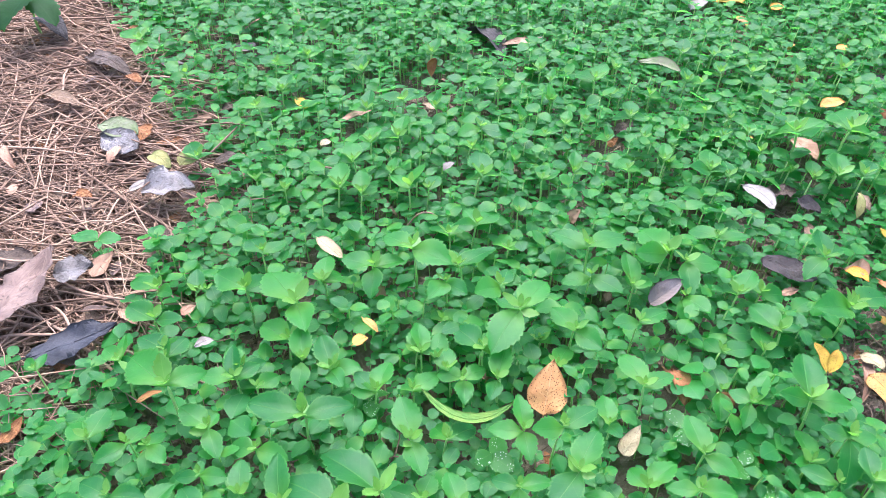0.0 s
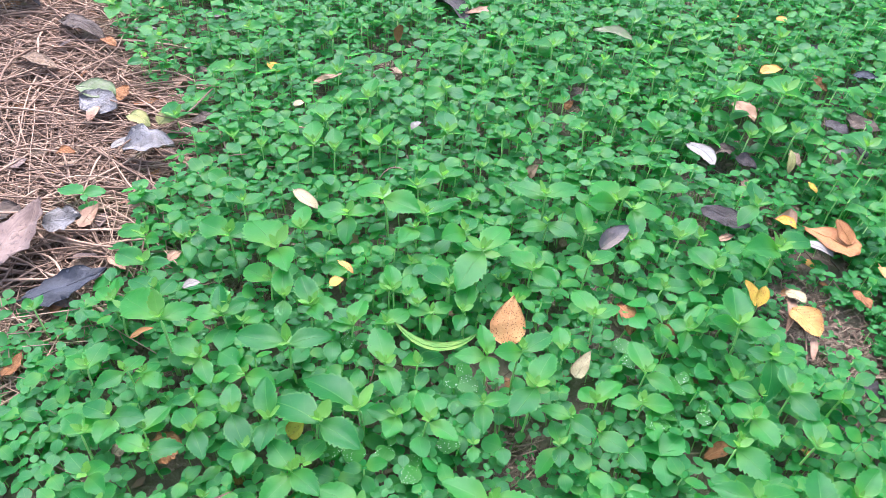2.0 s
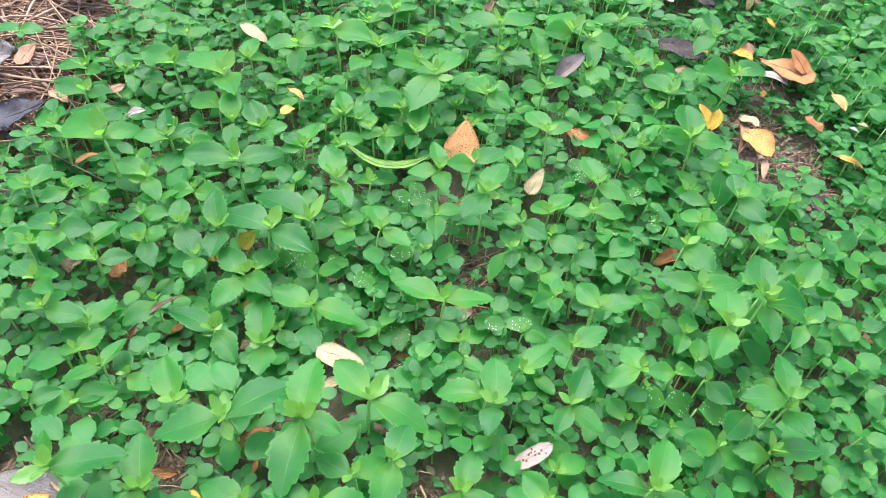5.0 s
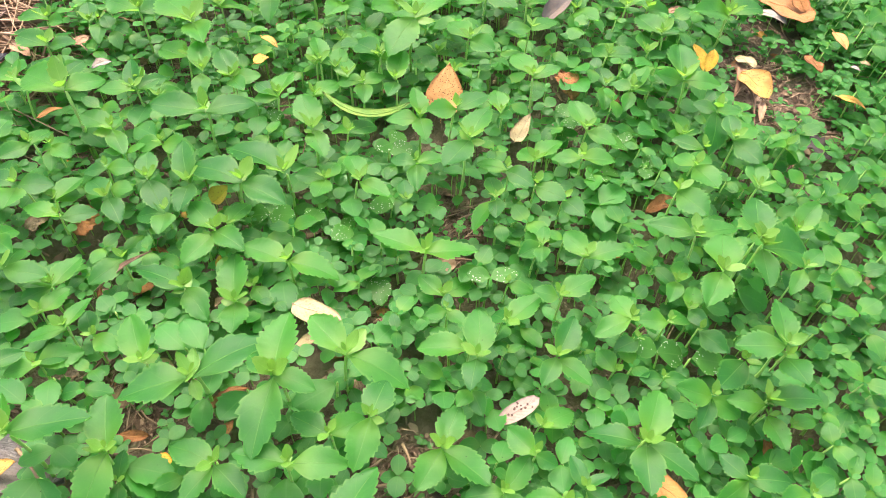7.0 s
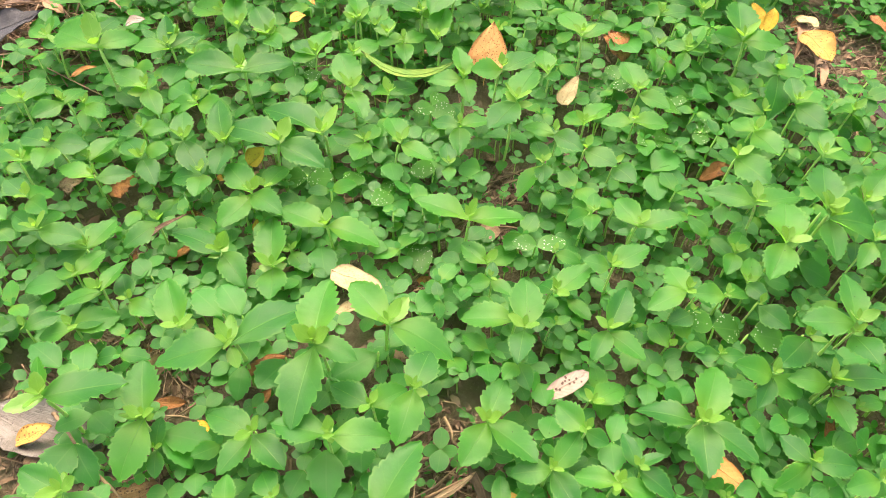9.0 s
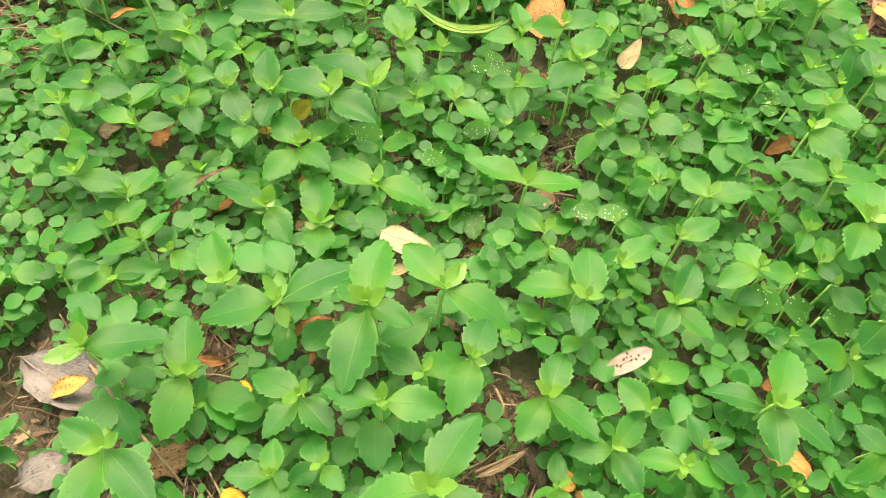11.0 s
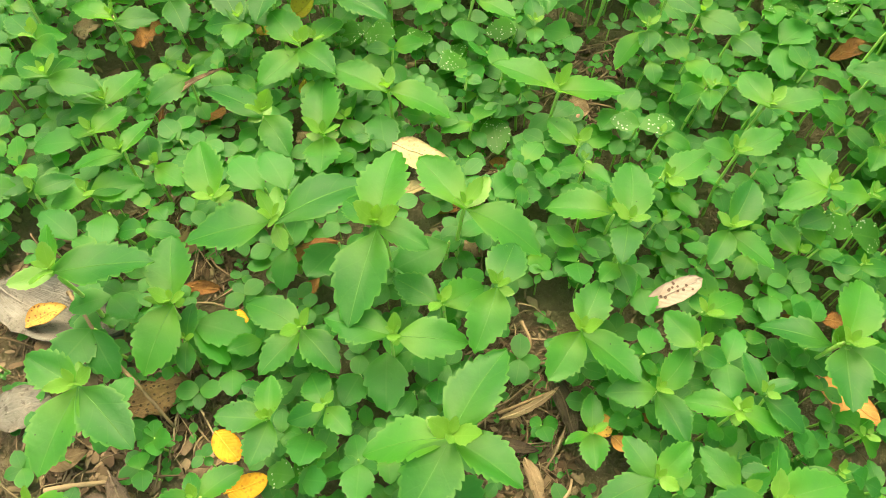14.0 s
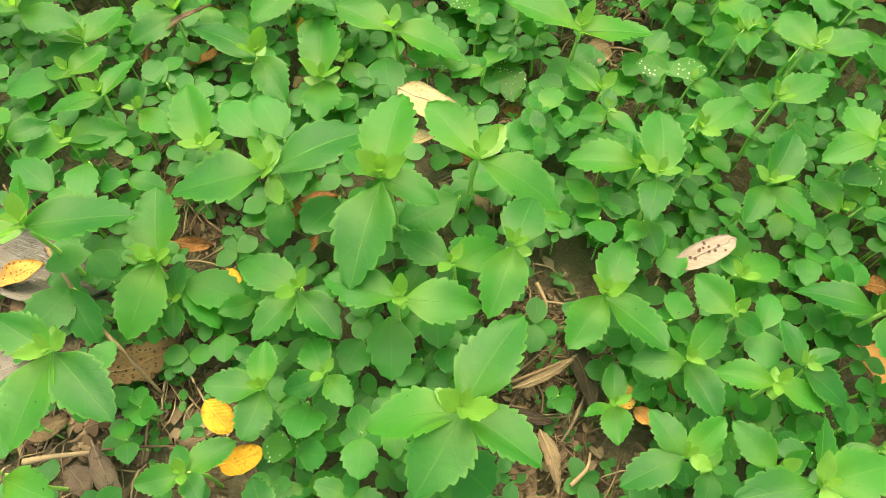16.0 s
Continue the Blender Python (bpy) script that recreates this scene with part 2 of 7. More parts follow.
FALLEN = {
    "orange_spotted": fallen_material("orange_spotted", (0.422, 0.224, 0.0836), (0.352, 0.167, 0.0598), (0.458, 0.264, 0.114), 0.9, dots=430),
    "ochre_spotted": fallen_material("ochre_spotted", (0.36, 0.21, 0.052), (0.29, 0.145, 0.04), (0.39, 0.25, 0.085), 0.8, dots=380),
    "orange": fallen_material("orange", (0.4, 0.192, 0.064), (0.296, 0.124, 0.044), (0.448, 0.248, 0.104)),
    "amber": fallen_material("amber", (0.527, 0.264, 0.0298), (0.442, 0.178, 0.0187), (0.561, 0.332, 0.068), 0.35),
    "yellow": fallen_material("yellow", (0.355, 0.251, 0.031), (0.294, 0.178, 0.021), (0.379, 0.281, 0.067), 0.3),
    "yellow_orange": fallen_material("yellow_orange", (0.429, 0.244, 0.0444), (0.326, 0.155, 0.037), (0.444, 0.289, 0.0962), 0.4),
    "yellowgreen": fallen_material("yellowgreen", (0.197, 0.181, 0.057), (0.130, 0.140, 0.041), (0.228, 0.207, 0.094), 0.3),
    "cream": fallen_material("cream", (0.258, 0.218, 0.118), (0.202, 0.157, 0.078), (0.314, 0.274, 0.162), 0.3),
    "white": fallen_material("white", (0.211, 0.194, 0.163), (0.156, 0.133, 0.105), (0.252, 0.231, 0.201)),
    "white_spotted": fallen_material("white_spotted", (0.236, 0.197, 0.163), (0.185, 0.140, 0.112), (0.281, 0.241, 0.208), 0.95, (0.05, 0.026, 0.018), dots=270),
    "peach": fallen_material("peach", (0.266, 0.165, 0.101), (0.206, 0.115, 0.069), (0.284, 0.193, 0.129)),
    "tan_orange": fallen_material("tan_orange", (0.25, 0.112, 0.038), (0.20, 0.082, 0.027), (0.29, 0.145, 0.056), 0.5, dots=380),
    "rust": fallen_material("rust", (0.29, 0.135, 0.05), (0.19, 0.08, 0.03), (0.34, 0.19, 0.085), 0.4, grain=0.6),
    "brown": fallen_material("brown", (0.215, 0.145, 0.088), (0.14, 0.092, 0.053), (0.33, 0.24, 0.15), grain=0.6),
    "brown_holes": fallen_material("brown_holes", (0.21, 0.13, 0.062), (0.14, 0.083, 0.042), (0.30, 0.20, 0.10), 0.95, (0.03, 0.018, 0.01), grain=0.6),
    "pinkbrown": fallen_material("pinkbrown", (0.31, 0.22, 0.14), (0.20, 0.135, 0.084), (0.40, 0.305, 0.205), grain=0.6),
    "greybrown": fallen_material("greybrown", (0.20, 0.14, 0.108), (0.13, 0.09, 0.072), (0.29, 0.21, 0.16), grain=0.6),
    "darkbrown": fallen_material("darkbrown", (0.09, 0.066, 0.046), (0.055, 0.04, 0.03), (0.16, 0.11, 0.08), grain=0.6),
    "dark": fallen_material("dark", (0.055, 0.047, 0.043), (0.034, 0.029, 0.027), (0.102, 0.085, 0.076), 0.3, grain=0.6),
    "black": fallen_material("black", (0.026, 0.028, 0.034), (0.015, 0.016, 0.019), (0.053, 0.053, 0.060), rough=0.45),
    "grey": fallen_material("grey", (0.19, 0.178, 0.168), (0.135, 0.12, 0.104), (0.25, 0.228, 0.205), grain=0.6),
    "greypurple": fallen_material("greypurple", (0.088, 0.077, 0.072), (0.14, 0.11, 0.092), (0.13, 0.11, 0.10)),
    "fresh": fallen_material("fresh", (0.0525, 0.133, 0.0196), (0.10, 0.165, 0.026), (0.085, 0.16, 0.034)),
    "olive": fallen_material("olive", (0.088, 0.119, 0.044), (0.119, 0.123, 0.070), (0.141, 0.154, 0.088)),
}

# ---- plan of the place ----
# the weeds stop along this line; the straw lies on its far side (x at each y)
EDGE_Y = [-0.75, -0.145, -0.119, -0.091, -0.046, -0.01, 0.041, 0.156, 0.241, 0.294, 0.319, 0.408, 0.561, 0.79, 1.6]
EDGE_X = [-0.60, -0.57, -0.59, -0.54, -0.50, -0.50, -0.525, -0.52, -0.54, -0.50, -0.58, -0.70, -0.83, -1.05, -1.6]
# thin or bare spots: x, y, radius, how much is left of the cover
BARE_FAR = [
    (0.375, 0.095, 0.065, 0.03), (0.345, 0.15, 0.045, 0.1), (0.40, 0.045, 0.045, 0.1), (0.345, 0.30, 0.05, 0.35), (0.28, 0.36, 0.05, 0.4),
    (-0.29, 0.575, 0.075, 0.1), (-0.65, 0.59, 0.07, 0.5), (-0.69, 0.475, 0.06, 0.4), (-0.76, 0.68, 0.08, 0.45), (-0.54, 0.475, 0.05, 0.55),
    (-0.59, 0.372, 0.05, 0.5), (-0.50, 0.70, 0.06, 0.6), (-0.37, 0.545, 0.045, 0.15), (-0.32, 0.005, 0.025, 0.3),
]
BARE_NEAR = [
    (0.03, -0.42, 0.032, 0.1), (0.035, -0.465, 0.032, 0.1), (0.06, -0.50, 0.04, 0.2), (-0.225, -0.385, 0.022, 0.1), (-0.17, -0.50, 0.04, 0.15),
    (-0.20, -0.555, 0.06, 0.15), (-0.27, -0.465, 0.05, 0.1), (-0.18, -0.41, 0.025, 0.2), (-0.005, -0.28, 0.025, 0.35), (0.032, -0.212, 0.025, 0.2),
    (-0.022, -0.337, 0.018, 0.15), (0.20, -0.37, 0.02, 0.3), (-0.38, -0.16, 0.03, 0.3), (0.04, -0.16, 0.03, 0.35),
]
BARE = BARE_FAR + BARE_NEAR


def edge_at(y):
    return float(np.interp(y, EDGE_Y, EDGE_X))


def cover(x, y):
    """How dense the weeds stand, 0 to 1."""
    c = min(1.0, max(0.0, (x - edge_at(y) + 0.01) / 0.055))
    for bx, by, r, left in BARE:
        d = math.hypot(x - bx, y - by)
        if d < r * 1.25:
            c *= left + (1 - left) * min(1.0, max(0.0, (d - 0.8 * r) / (0.45 * r)))
    return c


def ground_z(x, y):
    n = noise.noise(Vector((x * 3, y * 3, 0))) * 0.006 + noise.noise(Vector((x * 14, y * 14, 5))) * 0.004
    n += noise.noise(Vector((x * 55, y * 55, 9))) * 0.002
    return n - 0.004


def mesh_object(name, verts, faces, material, uvs=None, parent=None, smooth=True):
    """One mesh object from code-made verts and faces; uvs: one pair for each vert."""
    me = bpy.data.meshes.new(name)
    me.from_pydata(verts, [], faces)
    if uvs is not None:
        layer = me.uv_layers.new(name="UVMap")
        index = np.empty(len(me.loops), np.int32)
        me.loops.foreach_get("vertex_index", index)
        layer.data.foreach_set("uv", np.asarray(uvs, np.float32)[index].ravel())
    if smooth:
        me.polygons.foreach_set("use_smooth", [True] * len(me.polygons))
    me.materials.append(material)
    me.update()
    ob = new(name, me)
    if parent:
        ob.parent = parent
    return ob


def build_ground():
    """One sheet: fine in the middle of the place, coarse out to the horizon."""
    xs = [-60, -20, -6, -2.6] + list(np.linspace(-1.6, 1.1, 150)) + [2.2, 6, 20, 60]
    ys = [-60, -20, -6, -2.0] + list(np.linspace(-0.9, 1.8, 150)) + [2.8, 6, 20, 60]
    verts = [(x, y, ground_z(x, y)) for y in ys for x in xs]
    n = len(xs)
    faces = [(j * n + i, j * n + i + 1, (j + 1) * n + i + 1, (j + 1) * n + i) for j in range(len(ys) - 1) for i in range(n - 1)]
    ob = mesh_object("ground", verts, faces, M_SOIL)
    tagged(ob, "dark brown crumbly soil under weeds and litter", "ground", kind="structure")


build_ground()

# ---- weeds ----


def leaf_shape(rng, rows, across, aspect, teeth, fold, droop, blunt=1.0, nick=1.0, widest=0.5):
    """A blade one unit long along +x with a wedge foot and a toothed outer part: verts, faces, uvs. rows serves toothless blades."""
    if teeth:
        first = 0.30
        ts, k = [0.0, 0.06, 0.15, 0.24, first], [1, 1, 1, 1, 1]
        step = (0.95 - first) / teeth
        for i in range(teeth):
            a = first + i * step
            bite = nick * rng.uniform(0.7, 1.3) * (0.6 if i == 0 else 1)
            if across > 5:
                ts.append(a + 0.42 * step)
                k.append(1 + 0.04 * bite)
            ts += [a + 0.80 * step, a + step]
            k += [1 + 0.10 * bite, 1 - 0.09 * bite]
        ts.append(1.0)
        k.append(1)
    else:
        ts = list(np.linspace(0, 1, rows))
        k = [1] * rows
    lanes = {3: (-1, 0, 1), 5: (-1, -0.72, 0, 0.72, 1), 7: (-1, -0.84, -0.42, 0, 0.42, 0.84, 1)}[across]
    verts, uvs, faces = [], [], []
    bend = rng.uniform(-0.08, 0.08)
    twist = rng.uniform(-0.25, 0.25)
    dent = rng.uniform(0, 40)
    for t, f in zip(ts, k):
        if t < widest:
            w = 0.5 * aspect * math.sin(math.pi / 2 * t / widest) ** (1.0 * blunt)
        else:
            w = 0.5 * aspect * max(0.0, math.cos(math.pi / 2 * (t - widest) / (1 - widest))) ** (0.78 * blunt)
        w = max(w, 0.016 if t < 0.3 else 0.0)
        for s in lanes:
            y = s * w * (1 + 0.05 * noise.noise(Vector((t * 4, dent, s * 2))))
            edge = f if abs(s) == 1 else 1.0
            z = fold * abs(y) - 0.8 * fold * y * y / max(0.1, aspect) - droop * t * t + 0.25 * droop * t + twist * y * t
            z += 0.08 * abs(s) * noise.noise(Vector((t * 2.4, s * 1.4, dent)))
            verts.append((t + 0.014 * (edge > 1.05), y * edge + bend * t * t, z))
            uvs.append((t, s))
    n = len(ts)
    for i in range(n - 1):
        for j in range(across - 1):
            a = i * across + j
            faces.append((a, a + across, a + across + 1, a + 1))
    return verts, faces, uvs


shape_rng = random.Random(11)
BIG = [leaf_shape(shape_rng, 0, 7, shape_rng.uniform(0.54, 0.66), shape_rng.choice((5, 6, 6)), shape_rng.uniform(0.2, 0.5), shape_rng.uniform(0.08, 0.40), 1.0, 1.0, shape_rng.uniform(0.42, 0.50)) for _ in range(14)]
ROUND = [leaf_shape(shape_rng, 0, 5, shape_rng.uniform(0.64, 0.80), 4, shape_rng.uniform(0.1, 0.3), shape_rng.uniform(0.05, 0.35), 0.86, 0.9, 0.48) for _ in range(8)]
SLIM = [leaf_shape(shape_rng, 0, 5, shape_rng.uniform(0.46, 0.58), 4, 0.45, -0.12, 0.95, 1.0, 0.47) for _ in range(5)]
LOWS = [leaf_shape(shape_rng, 0, 5, shape_rng.uniform(0.60, 0.78), 4, shape_rng.uniform(0.1, 0.4), shape_rng.uniform(0.02, 0.40), 0.96, 1.1, 0.48) for _ in range(8)]
TINY = [leaf_shape(shape_rng, 7, 3, shape_rng.uniform(0.70, 0.90), 0, 0.12, shape_rng.uniform(0.05, 0.25), 0.75, 0.5, 0.5) for _ in range(5)]


def blade_mesh(shape, material):
    """A shared leaf mesh."""
    ob = mesh_object("leaf", shape[0], shape[1], material, shape[2])
    me = ob.data
    bpy.data.objects.remove(ob)
    return me


MESH_BIG = [blade_mesh(s, M_LEAF) for s in BIG]
MESH_ROUND = [blade_mesh(s, M_LOW) for s in ROUND]
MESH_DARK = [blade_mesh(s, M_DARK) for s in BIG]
MESH_SPECK = [blade_mesh(s, M_SPECK) for s in ROUND]
MESH_YOUNG = [blade_mesh(s, M_YOUNG) for s in SLIM]


def rib_mesh(shape, across):
    """The raised midrib that runs under a blade's fold, as a shared mesh."""
    spine = [Vector(p) for p in shape[0][across // 2::across]]
    verts, faces = [], []
    for i, p in enumerate(spine):
        r = 0.0052 * (1 - 0.85 * i / (len(spine) - 1))
        for a in (0.0, 2.1, 4.2):
            verts.append((p.x, p.y + r * math.sin(a), p.z + 0.002 + r * math.cos(a)))
    for i in range(len(spine) - 1):
        for j in range(3):
            faces.append((i * 3 + j, i * 3 + 3 + j, i * 3 + 3 + (j + 1) % 3, i * 3 + (j + 1) % 3))
    ob = mesh_object("midrib", verts, faces, M_RIB)
    me = ob.data
    bpy.data.objects.remove(ob)
    return me


def stem_shape(rng, sides=6, rings=None):
    """A hairless stalk one unit high with swollen nodes and a slight bow."""
    verts, faces = [], []
    bx, by = rng.uniform(-0.05, 0.05), rng.uniform(-0.05, 0.05)
    rings = rings or [(0, 1.15), (0.2, 1.0), (0.42, 0.95), (0.5, 1.25), (0.58, 0.9), (0.8, 0.8), (0.94, 0.95), (1.0, 0.45)]
    for z, r in rings:
        off = math.sin(math.pi * z)
        for i in range(sides):
            a = i * 2 * math.pi / sides
            verts.append((bx * off + r * 0.022 * math.cos(a), by * off + r * 0.022 * math.sin(a), z))
    for i in range(len(rings) - 1):
        for j in range(sides):
            faces.append((i * sides + j, i * sides + (j + 1) % sides, (i + 1) * sides + (j + 1) % sides, (i + 1) * sides + j))
    faces.append(tuple(range(len(verts) - sides, len(verts))))
    return verts, faces


MESH_STEM = []
RIB_OF = {me.name: rib_mesh(sh, 7) for me, sh in zip(MESH_BIG, BIG)}
for _ in range(4):
    v, f = stem_shape(shape_rng)
    ob = mesh_object("stem", v, f, M_STEM)
    MESH_STEM.append(ob.data)
    bpy.data.objects.remove(ob)

plant_rng = random.Random(5)
STANDING = []
LYING = []
# spots where a fallen leaf lies open to the sky: x, y, radius
CLEAR = [(0.400, 0.225, 0.040), (0.288, 0.110, 0.022), (0.225, -0.408, 0.02), (-0.063, -0.303, 0.036), (0.113, -0.370, 0.022), (-0.004, -0.010, 0.034), (0.254, 0.235, 0.042), (0.340, 0.085, 0.035),
         (-0.115, -0.526, 0.018), (-0.103, -0.540, 0.018), (-0.076, -0.055, 0.030), (0.127, 0.022, 0.022), (0.086, -0.055, 0.020),
         (0.227, 0.374, 0.030), (-0.287, 0.117, 0.026), (0.395, 0.240, 0.045), (0.110, 0.145, 0.022), (0.285, 0.114, 0.022)]


def leaf_pose(x, y, z, yaw, pitch, roll, size):
    return Matrix.Translation((x, y, z)) @ Euler((roll, -pitch, yaw)).to_matrix().to_4x4() @ Matrix.Diagonal((size, size, size, 1))


def weed(x, y, h, leaves, kind="tall"):
    """One weed at (x, y), h high; leaves: heading in degrees and length in metres of the blades that spread from its top,
    and where known how far they rise, in degrees, how broad they are and how far they roll."""
    rng = plant_rng
    longest = max(leaf[1] for leaf in leaves)
    names = {"tall": ("bright green weed with broad toothed leaves in opposite pairs", MESH_BIG),
             "small": ("low green weed seedling with rounded leaves", MESH_ROUND),
             "speckled": ("low green weed with white-speckled rounded leaves", MESH_SPECK),
             "dark": ("dark green broad-leaved weed standing in the straw", MESH_DARK)}
    label, pool = names[kind]
    base = new("weed_plant")
    g = ground_z(x, y)
    # the stalk leans a little, its top stays over (x, y)
    lean_x, lean_y = rng.uniform(-0.08, 0.08) * h, rng.uniform(-0.05, 0.12) * h
    base.location = (x + lean_x, y + lean_y, g)
    tagged(base, label, "plant", "weeds of the green carpet")
    stem = new("stem", rng.choice(MESH_STEM))
    stem.parent = base
    tall = h - g
    tip = Vector((-lean_x, -lean_y, tall))
    thick = (0.42 + 14 * longest) * 0.06
    stem.matrix_basis = Matrix(((thick, 0, tip.x, 0), (0, thick, tip.y, 0), (0, 0, tall * 0.955, 0), (0, 0, 0, 1)))

    def add(mesh, p, yaw, pitch, size, name="leaf", broad=1.0, roll=None):
        ob = new(name, mesh)
        ob.parent = base
        ob.matrix_basis = leaf_pose(p.x, p.y, p.z, yaw, pitch, rng.uniform(-0.3, 0.3) if roll is None else roll, size) @ Matrix.Diagonal((1, broad, 1, 1))
        if mesh.name in RIB_OF and size > 0.028:
            rib = new("midrib", RIB_OF[mesh.name])
            rib.parent = ob

    for i, (yaw, size, *more) in enumerate(leaves):
        young = size < 0.62 * longest and kind == "tall"
        mesh = rng.choice(MESH_YOUNG if size < 0.5 * longest and kind == "tall" else pool)
        rise, broad, roll = (radians(more[0]) + 0.14, more[1], radians(more[2])) if more else (rng.uniform(-0.10, 0.16) + (0.25 if young else 0), 1.0, rng.uniform(-0.3, 0.3))
        add(mesh, tip - Vector((0, 0, 0.002 + 0.001 * i)), radians(yaw), rise, size, "young_leaf" if young else "leaf", broad, roll)
    # the bud: two or three small upright leaves at the top
    turn = radians(leaves[0][0]) + math.pi / 2 + rng.uniform(-0.4, 0.4)
    if kind in ("tall", "dark"):
        for i in range(2):
            add(rng.choice(MESH_YOUNG), tip + Vector((0, 0, 0.002)), turn + i * math.pi, rng.uniform(0.5, 1.0), longest * rng.uniform(0.30, 0.42), "bud_leaf")
        for i in range(2):
            add(rng.choice(MESH_YOUNG), tip + Vector((0, 0, 0.004)), turn + math.pi / 2 + i * math.pi, rng.uniform(0.7, 1.05), longest * rng.uniform(0.15, 0.22), "bud_leaf")
    STANDING.append((x, y, longest))
    if kind == "dark":
        return
    # older pair below
    def open_spot(p, yaw, size):
        px, py = base.location.x + p.x + 0.6 * size * math.cos(yaw), base.location.y + p.y + 0.6 * size * math.sin(yaw)
        return any(math.hypot(px - cx, py - cy) < r for cx, cy, r in CLEAR)

    first = radians(leaves[0][0]) + math.pi / 2 + rng.uniform(-0.3, 0.3)
    for i in range(2):
        lower = tip * rng.uniform(0.45, 0.62)
        yaw, size = first + i * math.pi + rng.uniform(-0.3, 0.3), longest * rng.uniform(0.34, 0.5)
        if not open_spot(lower, yaw, size):
            add(rng.choice(MESH_ROUND), lower, yaw, rng.uniform(-0.1, 0.2), size)
    if kind == "tall" and longest > 0.03:
        for i in range(2):
            lower = tip * rng.uniform(0.2, 0.35)
            add(rng.choice(MESH_ROUND), lower, first + math.pi / 2 + i * math.pi, rng.uniform(0, 0.25), longest * rng.uniform(0.26, 0.4))


# the weeds that stand out, one by one
weed(-0.246, -0.370, 0.060, [(80, 0.032, -5, 1.02, -9), (-157, 0.034, -10, 1.03, 18)])
weed(-0.258, -0.399, 0.050, [(44, 0.025, -5, 1.05, 0), (38, 0.033, -5, 1.03, 9), (-157, 0.028, -10, 1.02, 0)])
weed(-0.288, -0.409, 0.055, [(49, 0.024, -5, 0.96, 9)])
weed(-0.234, -0.294, 0.052, [(-125, 0.034, -5, 1.03, -18)])
weed(-0.175, -0.311, 0.049, [(161, 0.049, 0, 0.94, 18), (-38, 0.036, -5, 0.95, 0), (84, 0.012, -15, 1.03, 9), (-154, 0.011, -5, 0.98, -9)])
weed(-0.175, -0.389, 0.060, [(127, 0.043, 5, 0.91, -9), (39, 0.013, -5, 1.06, 9)])
weed(-0.125, -0.406, 0.085, [(-153, 0.052, -5, 1.02, 9), (50, 0.061, -5, 0.96, -18), (100, 0.022, 5, 0.95, -9), (-55, 0.02, -10, 0.96, 0)])
weed(-0.065, -0.401, 0.098, [(96, 0.051, 5, 0.96, -9), (146, 0.03, -10, 1.04, 0), (-2, 0.031, -5, 0.9, -9), (-91, 0.058, -10, 0.93, 9)])
weed(-0.022, -0.367, 0.081, [(144, 0.046, -5, 1.0, 9), (-10, 0.051, -5, 0.91, -9), (66, 0.025, 0, 0.93, -9)])
weed(0.007, -0.417, 0.090, [(83, 0.037, -15, 1.07, 0), (-91, 0.037, -5, 1.04, 0), (-1, 0.01, -20, 1.21, 18)])
weed(-0.098, -0.272, 0.053, [(0, 0.046, -5, 1.03, -9), (163, 0.044, 0, 0.98, 9)])
weed(-0.131, -0.315, 0.045, [(110, 0.048, 10, 0.94, -9), (-70, 0.036, 10, 1.04, 0), (173, 0.013, -15, 1.09, -9), (44, 0.012, -15, 1.1, 18)])
weed(-0.125, -0.290, 0.035, [(-45, 0.027, 0, 1.01, 0), (98, 0.026, 5, 0.92, -18)])
weed(-0.026, -0.252, 0.025, [(108, 0.031, -10, 0.97, 0), (-71, 0.031, -5, 0.98, 0), (-160, 0.013, -5, 1.04, -9), (40, 0.017, -5, 0.97, 0)], "speckled")
weed(-0.036, -0.288, 0.020, [(104, 0.017, -10, 1.04, 0), (-94, 0.016, 5, 1.05, 0), (-25, 0.016, 20, 1.18, 18)], "small")
weed(0.016, -0.243, 0.056, [(165, 0.05, 0, 0.94, 9), (17, 0.047, -5, 0.98, -9), (99, 0.013, 5, 0.94, 9)])
weed(0.037, -0.275, 0.042, [(149, 0.029, -5, 1.03, -9), (48, 0.034, -10, 0.99, 0)])
weed(0.043, -0.296, 0.052, [(-145, 0.02, 10, 1.13, -18), (-35, 0.022, 0, 1.02, 0), (94, 0.017, 5, 0.94, 9)])
weed(0.073, -0.351, 0.078, [(89, 0.043, 5, 0.98, 9), (-91, 0.03, 15, 1.12, 9)])
weed(0.066, -0.332, 0.055, [(-179, 0.041, -5, 1.03, 9), (99, 0.021, 5, 0.94, 36)])
weed(0.093, -0.311, 0.071, [(48, 0.038, 0, 0.99, -9), (127, 0.024, -30, 1.15, -18), (96, 0.01, 0, 0.97, 0)])
weed(0.096, -0.331, 0.060, [(-167, 0.011, 10, 1.11, -18), (37, 0.014, 0, 0.96, 0)])
weed(0.131, -0.284, 0.078, [(36, 0.037, 0, 0.96, 0), (-174, 0.021, 10, 1.09, -18)])
weed(0.152, -0.239, 0.076, [(128, 0.034, -10, 1.08, -9), (25, 0.035, 5, 0.99, -9)])
weed(0.115, -0.228, 0.070, [(93, 0.023, -5, 0.95, 0), (-87, 0.021, 5, 1.04, 9)])
weed(0.133, -0.336, 0.071, [(69, 0.039, 10, 0.88, 18), (-105, 0.026, 0, 1.04, 0), (-29, 0.034, -5, 1.01, 0)])
weed(0.189, -0.294, 0.076, [(-150, 0.034, -10, 0.92, 9), (121, 0.029, -15, 1.04, -9)])
weed(0.197, -0.302, 0.060, [(-138, 0.023, 5, 1.07, -9)])
weed(0.182, -0.329, 0.050, [(123, 0.026, -10, 1.04, -18)])
